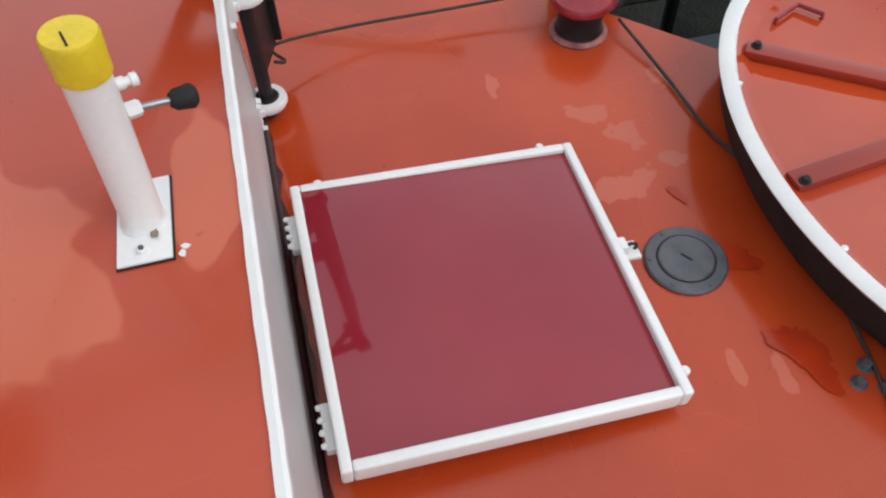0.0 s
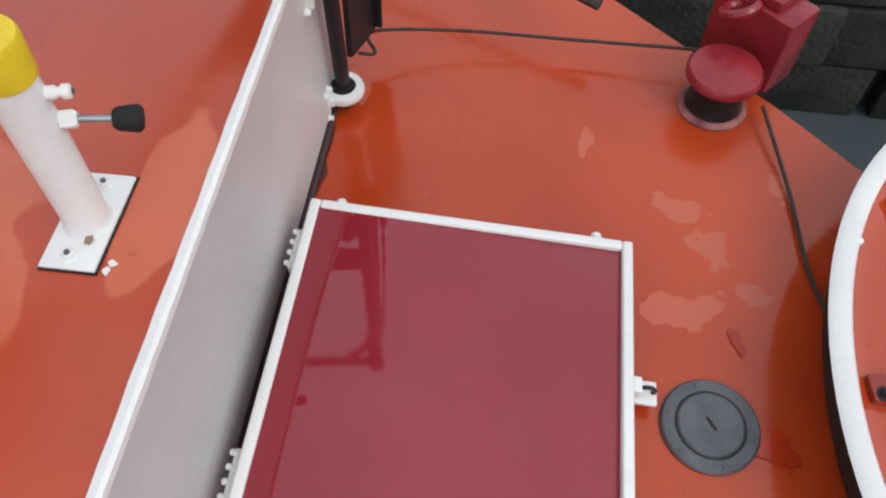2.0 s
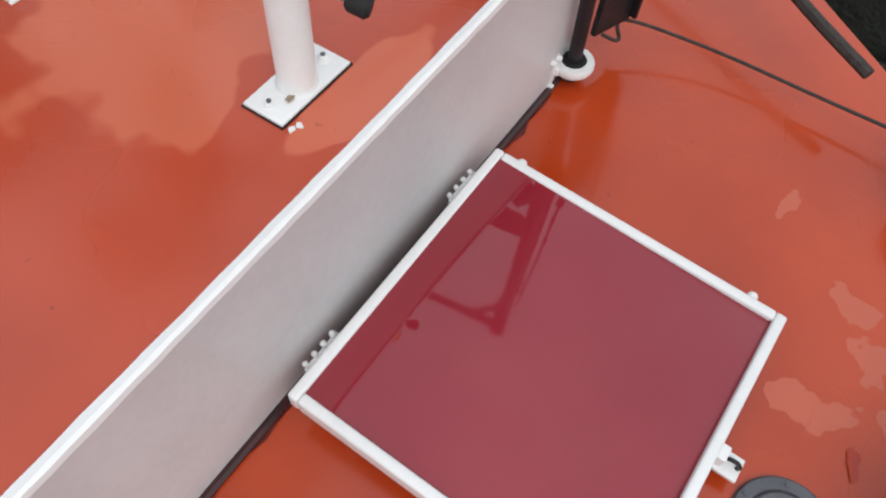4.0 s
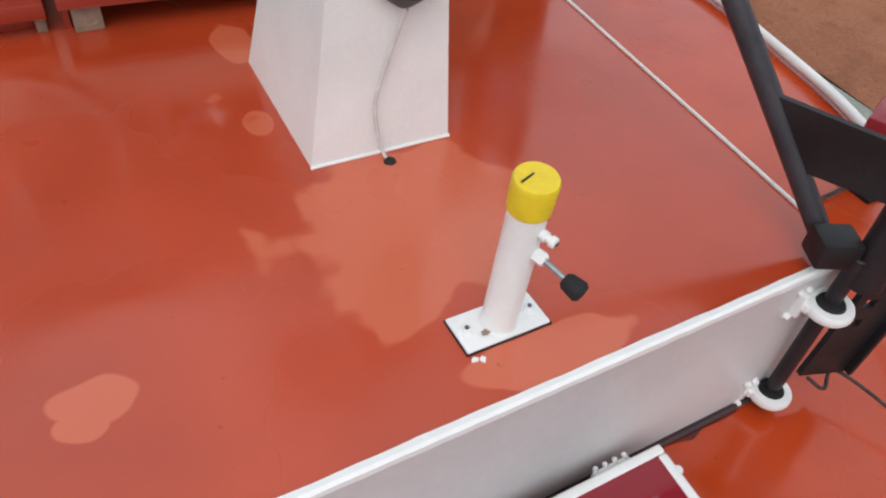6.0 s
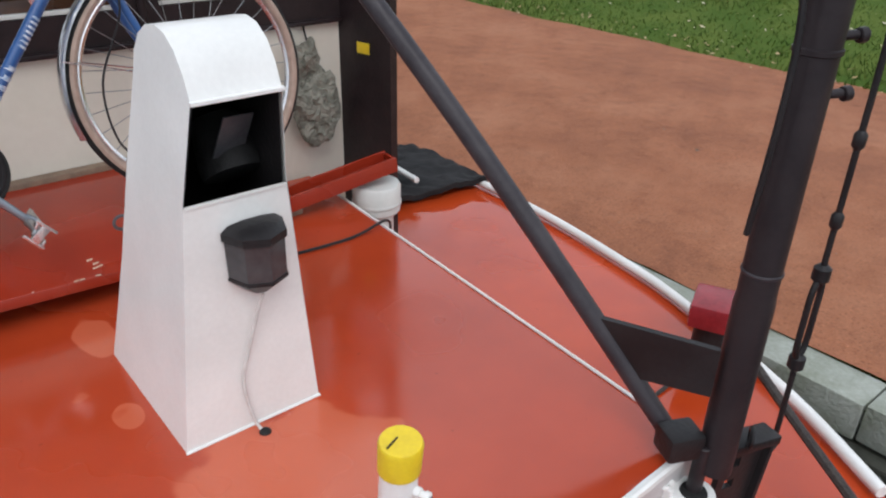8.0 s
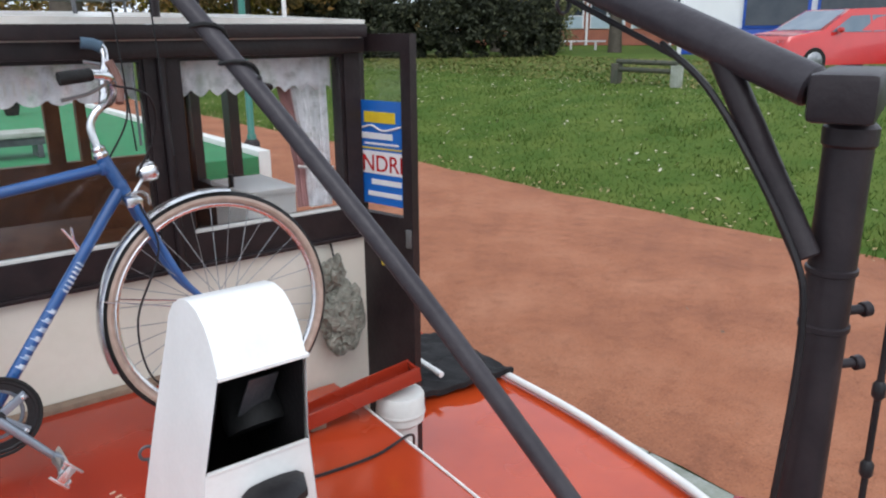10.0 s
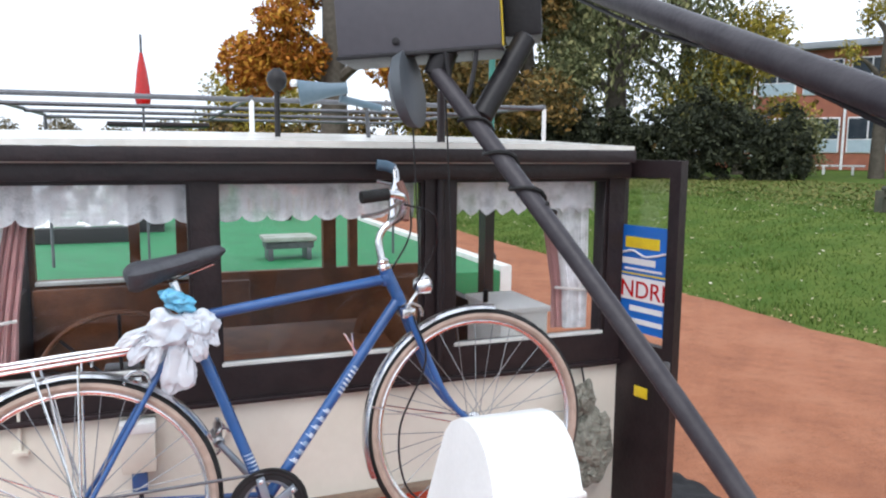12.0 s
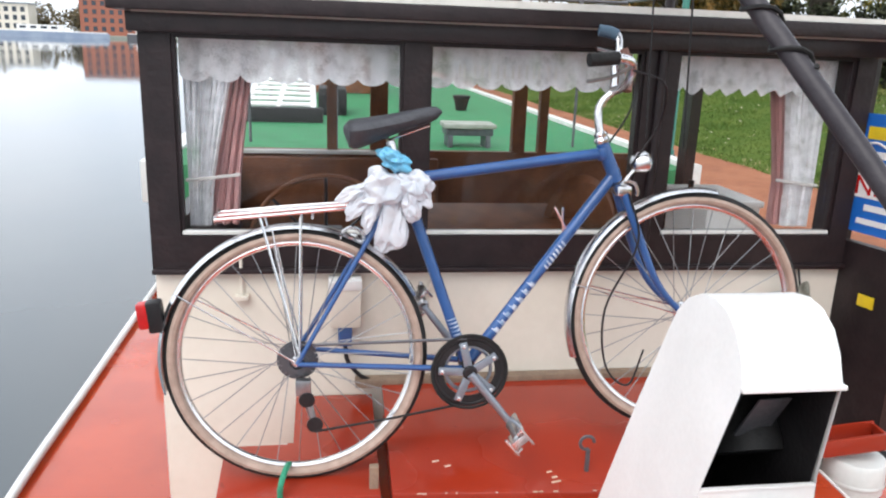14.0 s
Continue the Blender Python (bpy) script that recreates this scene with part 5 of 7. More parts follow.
# drive train
crank = bpart("chainset", shift(torus(0.092, 0.0055, 60, 6, 0.5), Matrix.Translation(bp(*BBK, -0.047)) @ LEANM), BLACKP, label="black chainwheel with grey spider")
bpart("outer_chainring", shift(lathe([(0.070, -0.002), (0.097, -0.002), (0.097, 0.002), (0.070, 0.002), (0.070, -0.002)], 60, False), Matrix.Translation(bp(*BBK, -0.044)) @ LEANM @ pose(0, 0, 0, 90)), BLACKP, crank)
bpart("inner_chainring", shift(torus(0.078, 0.006, 60, 6, 0.5), Matrix.Translation(bp(*BBK, -0.036)) @ LEANM), BLACKP, crank)
bpart("inner_chainring", shift(torus(0.062, 0.005, 60, 6, 0.5), Matrix.Translation(bp(*BBK, -0.028)) @ LEANM), ALLOY, crank, "small grey chainring")
for k in range(5):
    a = radians(72 * k - 40)
    bpart("chainring_bolt", shift(lathe([(0.006, -0.003), (0.006, 0.003), (0.003, 0.004)], 8), Matrix.Translation(bp(*BBK, -0.058)) @ LEANM @ Matrix.Rotation(-a, 4, "Y") @ pose(0.076, 0, 0, 90)), CHROME, crank)
bpart("chain_guard", shift(torus(0.101, 0.0045, 60, 6, 0.5), Matrix.Translation(bp(*BBK, -0.05)) @ LEANM), RUBBER, crank)
for k in range(5):
    a = radians(72 * k - 40)
    bpart("spider_arm", shift(box(0.01, 0.085, -0.004, 0.004, -0.011, 0.011, 0.003), Matrix.Translation(bp(*BBK, -0.052)) @ LEANM @ Matrix.Rotation(-a, 4, "Y")), ALLOY, crank, "grey alloy arm")
bpart("crank_axle", shift(lathe([(0.018, -0.07), (0.02, -0.066), (0.02, 0.06), (0.016, 0.066)], 16), Matrix.Translation(bp(*BBK)) @ pose(0, 0, 0, 90)), BLACKP, crank)
PD = bp(0.825, 0.712, -0.075)
bpart("crank_arm", rod(bp(*BBK, -0.064), PD, 0.012, 10, 0.009), ALLOY, crank, "grey alloy crank")
PL = bp(0.60, 0.99, 0.075)
bpart("crank_arm", rod(bp(*BBK, 0.064), PL, 0.012, 10, 0.009), ALLOY, crank, "grey alloy crank")
for p, s in ((PD, -1), (PL, 1)):
    ped = bpart("pedal", join(rod(p, p + Vector((0, 0.1 * s, 0)), 0.008, 10), shift(lathe([(0.010, 0.0), (0.016, 0.006), (0.013, 0.03), (0.013, 0.07), (0.017, 0.09), (0.012, 0.098)], 12), Matrix.Translation(p) @ pose(0, 0, 0, -90 * s))), STEEL, crank, "worn metal pedal")
    for dz in (-0.028, 0.028):
        bpart("pedal_cage", shift(box(-0.004, 0.004, -0.045, 0.045, -0.012, 0.012, 0.003), Matrix.Translation(p + Vector((0.0, 0.055 * s, dz))) @ pose(0, 0, 0, 0, 40, 0)), CHROME, ped)
    bpart("pedal_end", shift(join(box(-0.030, 0.030, -0.003, 0.003, 0.020, 0.028, 0.002), box(-0.030, 0.030, -0.003, 0.003, -0.028, -0.020, 0.002), box(-0.012, 0.012, -0.004, 0.004, -0.022, 0.022, 0.003)), Matrix.Translation(p + Vector((0, 0.098 * s, 0))) @ pose(0, 0, 0, 0, 50, 0)), CHROME, ped)
for k in range(5):
    bpart("sprocket", shift(lathe([(0.020, 0), (0.030 + 0.006 * k, 0), (0.030 + 0.006 * k, 0.002), (0.020, 0.002)], 24, False), Matrix.Translation(bp(*RH, -0.044 + 0.005 * k)) @ pose(0, 0, 0, 90)), IRON)
bpart("derailleur_cage", join(rod(bp(0.278, 0.80, -0.05), bp(0.300, 0.725, -0.05), 0.010, 8), shift(box(-0.02, 0.02, -0.012, 0.012, -0.022, 0.022, 0.006), Matrix.Translation(bp(0.273, 0.822, -0.05)))), STEEL)
for p in ((0.282, 0.790), (0.302, 0.722)):
    bpart("jockey_wheel", shift(lathe([(0.004, -0.004), (0.021, -0.003), (0.021, 0.003), (0.004, 0.004)], 16), Matrix.Translation(bp(*p, -0.058)) @ pose(0, 0, 0, 90)), BLACKP)
bpart("chain", tube([bp(RH[0], RH[1] + 0.045, -0.042), bp(BBK[0] - 0.01, BBK[1] + 0.090, -0.046)], 0.0045, 6), IRON)
bpart("chain", tube([bp(0.302, 0.703, -0.058), bp(0.5, 0.728, -0.052), bp(BBK[0] - 0.01, BBK[1] - 0.09, -0.046)], 0.0034, 6), RUBBER)

# crumpled bag on the seat post
bag = thing("plastic_bag", "crumpled white plastic bag tied under the saddle", "plastic bag", tuple(bp(0.47, 1.30)))


def crumple(rx, ry, rz, seed, amount=0.35):
    bm = bmesh.new()
    bmesh.ops.create_icosphere(bm, subdivisions=4, radius=1)
    for v in bm.verts:
        n1 = noise.noise(v.co * 1.7 + Vector((seed, 0, 0)))
        n2 = abs(noise.noise(v.co * 4.3 + Vector((0, seed, 0))))
        f = 1 + amount * n1 - 0.45 * n2
        v.co = Vector((v.co.x * rx * f, v.co.y * ry * f, v.co.z * rz * f))
    return bm


def film(rx, ry, rz, seed):
    """A crumpled lobe of thin film with sharp creases."""
    bm = bmesh.new()
    bmesh.ops.create_icosphere(bm, subdivisions=5, radius=1)
    for v in bm.verts:
        broad = noise.noise(v.co * 1.2 + Vector((seed, 0, 0)))
        crease = abs(noise.noise(v.co * 1.7 + Vector((0, seed, 0))))
        fine = abs(noise.noise(v.co * 4.0 + Vector((0, 0, seed))))
        f = 1.10 + 0.50 * broad - 0.62 * crease - 0.10 * fine
        v.co = Vector((v.co.x * rx * f, v.co.y * ry * f, v.co.z * rz * (0.4 + 0.6 * f)))
    return bm


part("bag_body", shift(film(0.042, 0.024, 0.080, 3), pose(0.030, -0.02, -0.060, 0, 8, 0)), BAG, bag, "hanging grey-white film")
part("bag_fold", shift(film(0.054, 0.028, 0.056, 9), pose(0.000, -0.03, 0.036, 0, 6, 0)), BAG, bag)
part("bag_fold", shift(film(0.046, 0.026, 0.040, 14), pose(0.088, -0.040, 0.045, 0, 14, 0)), BAG, bag)
part("bag_fold", shift(film(0.022, 0.016, 0.046, 17), pose(0.080, -0.045, -0.002, 0, -10, 0)), BAG, bag)
for x, z, length, turn, seed in ((-0.066, 0.028, 0.048, 62, 5), (-0.058, -0.006, 0.042, 35, 8), (-0.026, -0.030, 0.050, 14, 12), (0.112, 0.020, 0.036, -28, 19)):
    part("bag_corner", shift(film(0.017, 0.012, length, seed), pose(x, -0.045, z, 0, turn, 0)), BAG, bag, "twisted corner of the film")
part("bag_neck", shift(film(0.046, 0.034, 0.026, 21), pose(0.035, -0.03, 0.108, 0, 14, 0)), BAGBLUE, bag, "blue bag corner")

# ---------------------------------------------------------------- red locker lids and bits on the roof
lidA = thing("locker_lid", "orange-red sloping wooden locker lid with chipped edge", "locker lid", (0, 0, 0), "roof locker lids")
bm = prism([(0.503, 1.752), (1.42, 1.70), (1.42, 2.232), (0.503, 2.232)], 0.0, 0.032, 0.003)
for v in bm.verts:
    v.co.z += 0.515 + (v.co.y - 1.75) * 0.23
part("board", bm, LIDPAINT, lidA)
part("batten", shift(box(0.53, 0.60, -0.03, 0.03, Z, 0.519, 0.004), pose(0, 1.80, 0)), TWOOD, lidA, "bare wood support block")
part("side_cheek", prism([(0.51, 1.80), (0.525, 1.80), (0.525, 2.23), (0.51, 2.23)], Z, 0.525), LIDPAINT, lidA)
CHIP = mat("bare_chipped_paint", (0.62, 0.48, 0.36), (0.5, 0.34, 0.24), 0.6, scale=40)
crng = random.Random(11)
for k in range(16):
    x = 0.51 + crng.random() * 0.86
    y = 1.752 - (x - 0.503) * 0.0567
    part("paint_chip", shift(box(-0.002 - 0.012 * crng.random() ** 3, 0.002 + 0.008 * crng.random() ** 3, -0.0015, 0.0015, -0.0022 * crng.random() - 0.0006, 0.0015, 0.0004), pose(x, y + 0.0005, 0.5455)), CHIP, lidA)
for x, y in ((0.66, 1.84), (0.63, 1.86), (0.95, 1.78), (0.94, 1.80), (0.955, 1.765)):
    part("paint_chip", shift(box(-0.016 * crng.random() - 0.004, 0.012, -0.003, 0.003, 0, 0.0016, 0.0005), pose(x, y, 0.547 + (y - 1.75) * 0.23, 13, 0, 15)), CHIP, lidA)
lidB = thing("locker_lid", "lower dark red locker lid beneath the bicycle wheel", "locker lid", (0, 0, 0), "roof locker lids")
bm = prism([(0.045, 1.79), (0.475, 1.775), (0.475, 2.232), (0.235, 2.232), (0.235, 2.0), (0.045, 2.0)], 0.0, 0.040, 0.003)
for v in bm.verts:
    v.co.z += 0.492 + (v.co.y - 1.79) * 0.16
part("board", bm, LIDPAINT, lidB)
part("support", box(0.25, 0.45, 1.83, 2.2, Z, 0.51, 0.003), LIDPAINT, lidB)
part("post", box(0.445, 0.47, 1.80, 1.82, Z, 0.60, 0.003), TWOOD, lidB, "weathered wooden cleat")
strip = tagged(part("timber_strip", box(0.42, 1.5, 2.195, 2.234, 0.64, 0.668, 0.004), TWOOD), "weathered timber strip at the foot of the wall", "timber")
gr = tagged(part("green_cord", tube(curve_through([(0.21, 1.80, 0.50), (0.212, 1.78, 0.56), (0.222, 1.80, 0.595), (0.232, 1.86, 0.585), (0.236, 1.90, 0.54)], 6), 0.008, 8), ROPEG), "green cord tying the wheel to the lid", "cord")
ev = thing("iron_hook", "worn iron hook standing on the locker lid", "hook", (1.05, 1.80, 0.555))
part("stem", rod((0, 0, 0), (0, 0, 0.07), 0.007, 8), IRON, ev)
part("eye", shift(torus(0.02, 0.005, 20, 6, 1, 0, 0.8), pose(-0.005, 0, 0.09)), IRON, ev)

sock = thing("wall_socket_box", "cream electrical box with a blue plug", "socket", (0.388, FY - 0.012, 0.87))
part("box_body", box(-0.047, 0.047, -0.06, 0, -0.02, 0.125, 0.006), CREAM, sock)
part("box_cap", box(-0.05, 0.05, -0.064, 0.0, 0.10, 0.132, 0.005), WHITE, sock)
part("plug", box(-0.022, 0.022, -0.05, -0.008, -0.085, -0.02, 0.006), BLUEP, sock, "blue plug")
part("plug_cable", tube(curve_through([(0, -0.03, -0.08), (0.01, -0.04, -0.14), (0.06, -0.03, -0.2), (0.13, -0.02, -0.22)], 6), 0.007, 8), BLACKP, sock)
hk = thing("wall_hook", "small pale hook on the cream wall", "hook", (0.08, FY - 0.012, 0.94))
part("stem", rod((0, -0.012, 0), (0, -0.012, 0.14), 0.005, 8), CREAM, hk)
part("foot", box(-0.02, 0.02, -0.03, 0, -0.008, 0.004, 0.002), CREAM, hk)
hk2 = tagged(part("wall_rod", rod((0.615, FY - 0.02, 0.86), (0.66, FY - 0.02, 1.0), 0.005, 8), CREAM), "thin pale rod fixed to the cream wall", "rod")

# stuffed net bag by the wall
moss = thing("net_bag", "grey-green net bag hanging on the cream wall", "bag", (1.895, FY - 0.08, 0.735))
MOSSM = mat("grey_green_netting", (0.30, 0.29, 0.24), (0.15, 0.15, 0.12), 0.85, scale=25, bump=0.9, fine=70)
part("bag_body", crumple(0.105, 0.06, 0.15, 31, 0.22), MOSSM, moss)
part("bag_top", shift(crumple(0.05, 0.035, 0.07, 33, 0.5), pose(-0.03, 0, 0.17)), MOSSM, moss)
part("hook_cord", rod((0, 0.02, 0.18), (0, 0.065, 0.29), 0.004, 6), BLACKP, moss)

tray = thing("gutter_tray", "orange-red wooden gutter tray on the roof edge", "tray", (0, 0, 0))
bm = join(box(-0.26, 0.26, -0.035, 0.035, 0, 0.01, 0.002), box(-0.26, 0.26, -0.045, -0.035, 0, 0.055, 0.002), box(-0.26, 0.26, 0.035, 0.045, 0, 0.055, 0.002), box(0.25, 0.26, -0.035, 0.035, 0.01, 0.05, 0.001))
part("channel", shift(bm, pose(1.79, 1.93, 0.50, 0, -9, -6)), LIDPAINT, tray)
part("block", box(1.62, 1.68, 1.93, 1.99, Z, 0.485, 0.004), TWOOD, tray)
cyl = thing("white_bucket", "white plastic bucket standing beside the trunk", "bucket", (1.985, 1.92, 0.0))
part("bucket", lathe([(0.055, 0.0), (0.06, 0.005), (0.062, 0.36), (0.088, 0.385), (0.090, 0.48), (0.084, 0.49), (0.03, 0.492)], 32), PLASTICW, cyl)
part("band", lathe([(0.091, 0.41), (0.093, 0.413), (0.093, 0.422), (0.091, 0.425)], 32, False), PLASTICW, cyl)
hose = tagged(part("roof_hose", tube(curve_through([(1.22, 1.72, Z + 0.008), (1.45, 1.68, Z + 0.008), (1.70, 1.66, Z + 0.008), (1.87, 1.69, Z + 0.012), (1.95, 1.8, 0.3)], 6), 0.005, 8), BLACKP), "thin dark hose lying across the roof", "hose")
bm = bmesh.new()
bmesh.ops.create_grid(bm, x_segments=36, y_segments=44, size=0.5)
for v in bm.verts:
    edge_y = 2.50 - 0.05 * v.co.x
    x, y = 2.80 + 0.55 * v.co.x, edge_y + (3.15 - edge_y) * (v.co.y + 0.5)
    x += 0.04 * noise.noise(Vector((y * 3, 1, 0)))
    y += 0.05 * noise.noise(Vector((x * 4, 7, 0)))
    v.co = Vector((x, y, 0.058 + 0.035 * abs(noise.noise(Vector((x * 5, y * 5, 3)))) + 0.02 * noise.noise(Vector((x * 14, y * 14, 0)))))
bmesh.ops.solidify(bm, geom=bm.faces[:], thickness=0.03)
step = tagged(part("tarpaulin", bm, mat("black_tarpaulin", (0.012, 0.012, 0.013), (0.022, 0.021, 0.022), 0.75, scale=8, bump=0.3, fine=40, spec=0.25)), "crumpled black tarpaulin lying on the side deck", "tarpaulin")
bar = tagged(part("white_bar", rod((2.672, 2.56, 0.112), (2.69, 2.80, 0.112), 0.016, 10), WHITE), "short white bar lying on the black tarpaulin", "bar")

# ---------------------------------------------------------------- dinghy, bollard, ropes on the foredeck
CX, CY, EA, EB = 1.10, -1.073, 0.67, 0.455
dg = thing("dinghy", "small orange dinghy with white gunwale and black fender", "dinghy", (CX, CY, 0))


def ell(a, ea, eb, pw=1.0):
    return Vector((ea * math.copysign(abs(math.cos(a)) ** pw, math.cos(a)), eb * math.sin(a), 0))


def ring_band(profile, n=96):
    """A band round the oval from (outward offset, z) pairs."""
    bm, rows = bmesh.new(), []
    for k in range(n):
        a = 2 * math.pi * k / n
        lift = 0.02 * max(0, math.cos(a)) ** 3
        rows.append([bm.verts.new(ell(a, EA + o, EB + o) + Vector((0, 0, z + lift))) for o, z in profile])
    m = len(profile)
    for k in range(n):
        r0, r1 = rows[k], rows[(k + 1) % n]
        for j in range(m):
            bm.faces.new((r0[j], r0[(j + 1) % m], r1[(j + 1) % m], r1[j]))
    return bm


part("gunwale", ring_band([(0.004, 0.150), (0.008, 0.158), (0.0, 0.164), (-0.026, 0.164), (-0.032, 0.158), (-0.030, 0.150)]), WHITE, dg, "white painted gunwale")
part("fender", ring_band([(-0.006, 0.150), (-0.02, 0.06), (-0.05, 0.01), (-0.09, 0.0), (-0.07, 0.08), (-0.03, 0.140)]), RUBBER, dg, "black rubber side")
bm = bmesh.new()
top = [bm.verts.new(ell(2 * math.pi * k / 96, EA - 0.030, EB - 0.030) + Vector((0, 0, 0.150 + 0.02 * max(0, math.cos(2 * math.pi * k / 96)) ** 3))) for k in range(96)]
low = [bm.verts.new(ell(2 * math.pi * k / 96, EA - 0.075, EB - 0.075) + Vector((0, 0, 0.126))) for k in range(96)]
for k in range(96):
    bm.faces.new((top[k], top[(k + 1) % 96], low[(k + 1) % 96], low[k]))
bm.faces.new(low)
part("floor", bm, DECK, dg, "wet orange-red inside")
for (xa, ya), (xb, yb) in (((0.40, 0.30), (0.05, -0.20)), ((-0.012, 0.40), (0.06, -0.10)), ((-0.42, 0.25), (0.02, -0.15))):
    pa_, pb_ = Vector((xa, ya, 0.138)), Vector((xb, yb, 0.138))
    ln = (pb_ - pa_).length
    th = part("rib", shift(box(0, ln, -0.024, 0.024, -0.012, 0.012, 0.005), Matrix.Translation(pa_) @ Matrix.Rotation(math.atan2(yb - ya, xb - xa), 4, "Z")), LIDPAINT, dg, "dark red rib")
    part("rib_bolt", shift(bolt(0.009, 0.012), pose(xa - 0.01, ya - 0.02, 0.15)), BLACKP, th)
part("bow_ring", shift(torus(0.022, 0.006, 20, 8), pose(EA - 0.05, 0.10, 0.19, 60, 0, 30)), WHITE, dg, "white bow ring")
part("handle", tube([(0.48, 0.18, 0.125), (0.48, 0.18, 0.14), (0.52, 0.10, 0.14), (0.47, 0.06, 0.14), (0.47, 0.06, 0.125)], 0.006, 6), REDP, dg)
for bx, by_ in ((0.27, 0.385), (-0.20, 0.40)):
    part("stud", shift(lathe([(0.007, 0), (0.007, 0.008), (0.004, 0.010)], 10), pose(bx, by_, 0.155)), WHITE, dg)

bol = thing("mooring_bollard", "dark red mooring bollard with fairlead on the deck edge", "bollard", (1.83, -0.485, 0))
part("base", lathe([(0.079, 0), (0.080, 0.006), (0.070, 0.014)], 28), mat("worn_bollard_foot", (0.34, 0.12, 0.10), (0.16, 0.03, 0.035), 0.5, scale=22, bump=0.3, fine=60), bol, "worn chipped foot")
part("drum", lathe([(0.066, 0.015), (0.060, 0.03), (0.060, 0.085), (0.078, 0.095)], 28), BLACKP, bol, "dark worn drum")
part("cap", lathe([(0.078, 0.093), (0.084, 0.10), (0.084, 0.112), (0.078, 0.12), (0.03, 0.126)], 28), REDP, bol)
fair = thing("fairlead", "dark red steel fairlead block at the deck edge", "fairlead", (1.98, -0.56, 0))
part("block", shift(box(-0.045, 0.06, -0.10, 0.10, 0.0, 0.20, 0.012), pose(0, 0, 0, 0, 0, -42)), REDP, fair)
part("roller", shift(torus(0.036, 0.012, 24, 8), pose(-0.035, 0.06, 0.19, 60, 0, -42)), REDP, fair, "round roller ring")
part("shelf", shift(box(-0.03, 0.09, -0.05, 0.14, 0.20, 0.225, 0.005), pose(0, 0, 0, 0, 0, -42)), REDP, fair)
mot = thing("bollard_pair", "dark red bollard with black drum by the rail", "bollard", (2.66, 0.87, 0))
part("drum", lathe([(0.07, 0), (0.062, 0.03), (0.058, 0.14), (0.075, 0.15), (0.075, 0.16)], 20), BLACKP, mot)
part("cap", shift(box(-0.09, 0.09, -0.08, 0.08, 0.16, 0.25, 0.016), pose(0, 0, 0, 0, 0, 25)), REDP, mot)
part("base", box(-0.10, 0.10, -0.09, 0.09, 0, 0.015, 0.004), BLACKP, mot)

r1 = thing("mooring_line", "thin dark rope from the mast to the bollard", "rope", group="deck ropes")
part("rope", tube(curve_through([(1.755, 0.325, 0.13), (1.81, 0.305, 0.085), (1.88, 0.325, 0.085), (1.945, 0.12, 0.055), (1.955, -0.15, 0.05), (1.95, -0.44, 0.06)], 6), 0.0045, 8), ROPEB, r1)
r2 = thing("mooring_line", "thin dark rope from the bollard under the dinghy", "rope", group="deck ropes")
part("rope", tube(curve_through([(1.81, -0.59, 0.035), (1.60, -0.635, 0.012), (1.40, -0.656, 0.010), (1.28, -0.685, 0.012), (1.10, -0.715, 0.010)], 6), 0.0045, 8), ROPEB, r2)
r3 = thing("mooring_line", "thick dark rope stretched above the side deck", "rope", group="deck ropes")
part("rope", tube(curve_through([(2.52, 0.72, 0.24), (2.37, 0.48, 0.21), (2.23, 0.24, 0.18), (2.08, -0.02, 0.15), (1.99, -0.2, 0.13)], 6), 0.014, 8), ROPEB, r3)
r4 = thing("mooring_line", "thin dark cable along the side deck", "rope", group="deck ropes")
part("rope", tube(curve_through([(1.80, 0.72, 0.30), (1.95, 0.80, 0.10), (2.25, 0.84, 0.012), (2.6, 0.86, 0.02)], 6), 0.007, 8), ROPEB, r4)
r5 = thing("mooring_line", "thin dark rope beside the dinghy", "rope", group="deck ropes")
part("rope", tube(curve_through([(1.10, -0.738, 0.006), (0.95, -0.730, 0.006), (0.84, -0.714, 0.006), (0.70, -0.695, 0.006), (0.58, -0.668, 0.006)], 6), 0.004, 8), ROPEB, r5)
cl = thing("deck_cleat", "small corroded bolts on the deck", "deck fitting", (0.70, -0.655, 0))
for x, y in ((0, 0), (0.03, -0.03), (-0.02, -0.045)):
    part("bolt", shift(bolt(0.011, 0.016), pose(x, y, 0)), IRON, cl)

# ---------------------------------------------------------------- long green hold roof beyond the wheelhouse
hold = thing("hold_roof", "long green turfed hold roof with pale edge", "deck roof", (0, 0, 0), kind="structure")
part("turf", box(-0.75, 2.96, 5.2, 30, 0.55, 0.86, 0.01), TURF, hold, "green artificial turf")
part("edge_board", box(2.96, 3.06, 5.2, 30, 0.6, 0.90, 0.01), PLASTICW, hold, "pale edge board")
part("edge_board", box(-0.9, -0.75, 5.2, 30, 0.6, 0.88, 0.01), PLASTICW, hold, "pale edge board")
part("side_deck", box(-0.855, 3.06, 5.99, 32, -0.2, 0.0, 0.01), DECK, hold)
bn = thing("deck_bench", "low grey bench on the green roof", "bench", (1.50, 6.35, 0.86))
part("seat", box(-0.22, 0.22, -0.15, 0.15, 0.16, 0.20, 0.012), COPING, bn)
part("frame", box(-0.20, 0.20, -0.12, 0.12, 0.10, 0.16, 0.006), IRON, bn)
for sx in (-0.18, 0.14):
    part("leg", box(sx, sx + 0.04, -0.12, 0.12, 0, 0.10, 0.004), IRON, bn)
pt = thing("flower_pot", "small dark flower pot on the green roof", "pot", (2.05, 9.9, 0.86))
part("pot", lathe([(0.07, 0), (0.10, 0.15), (0.115, 0.15), (0.115, 0.19), (0.09, 0.195)], 20), RUBBER, pt)
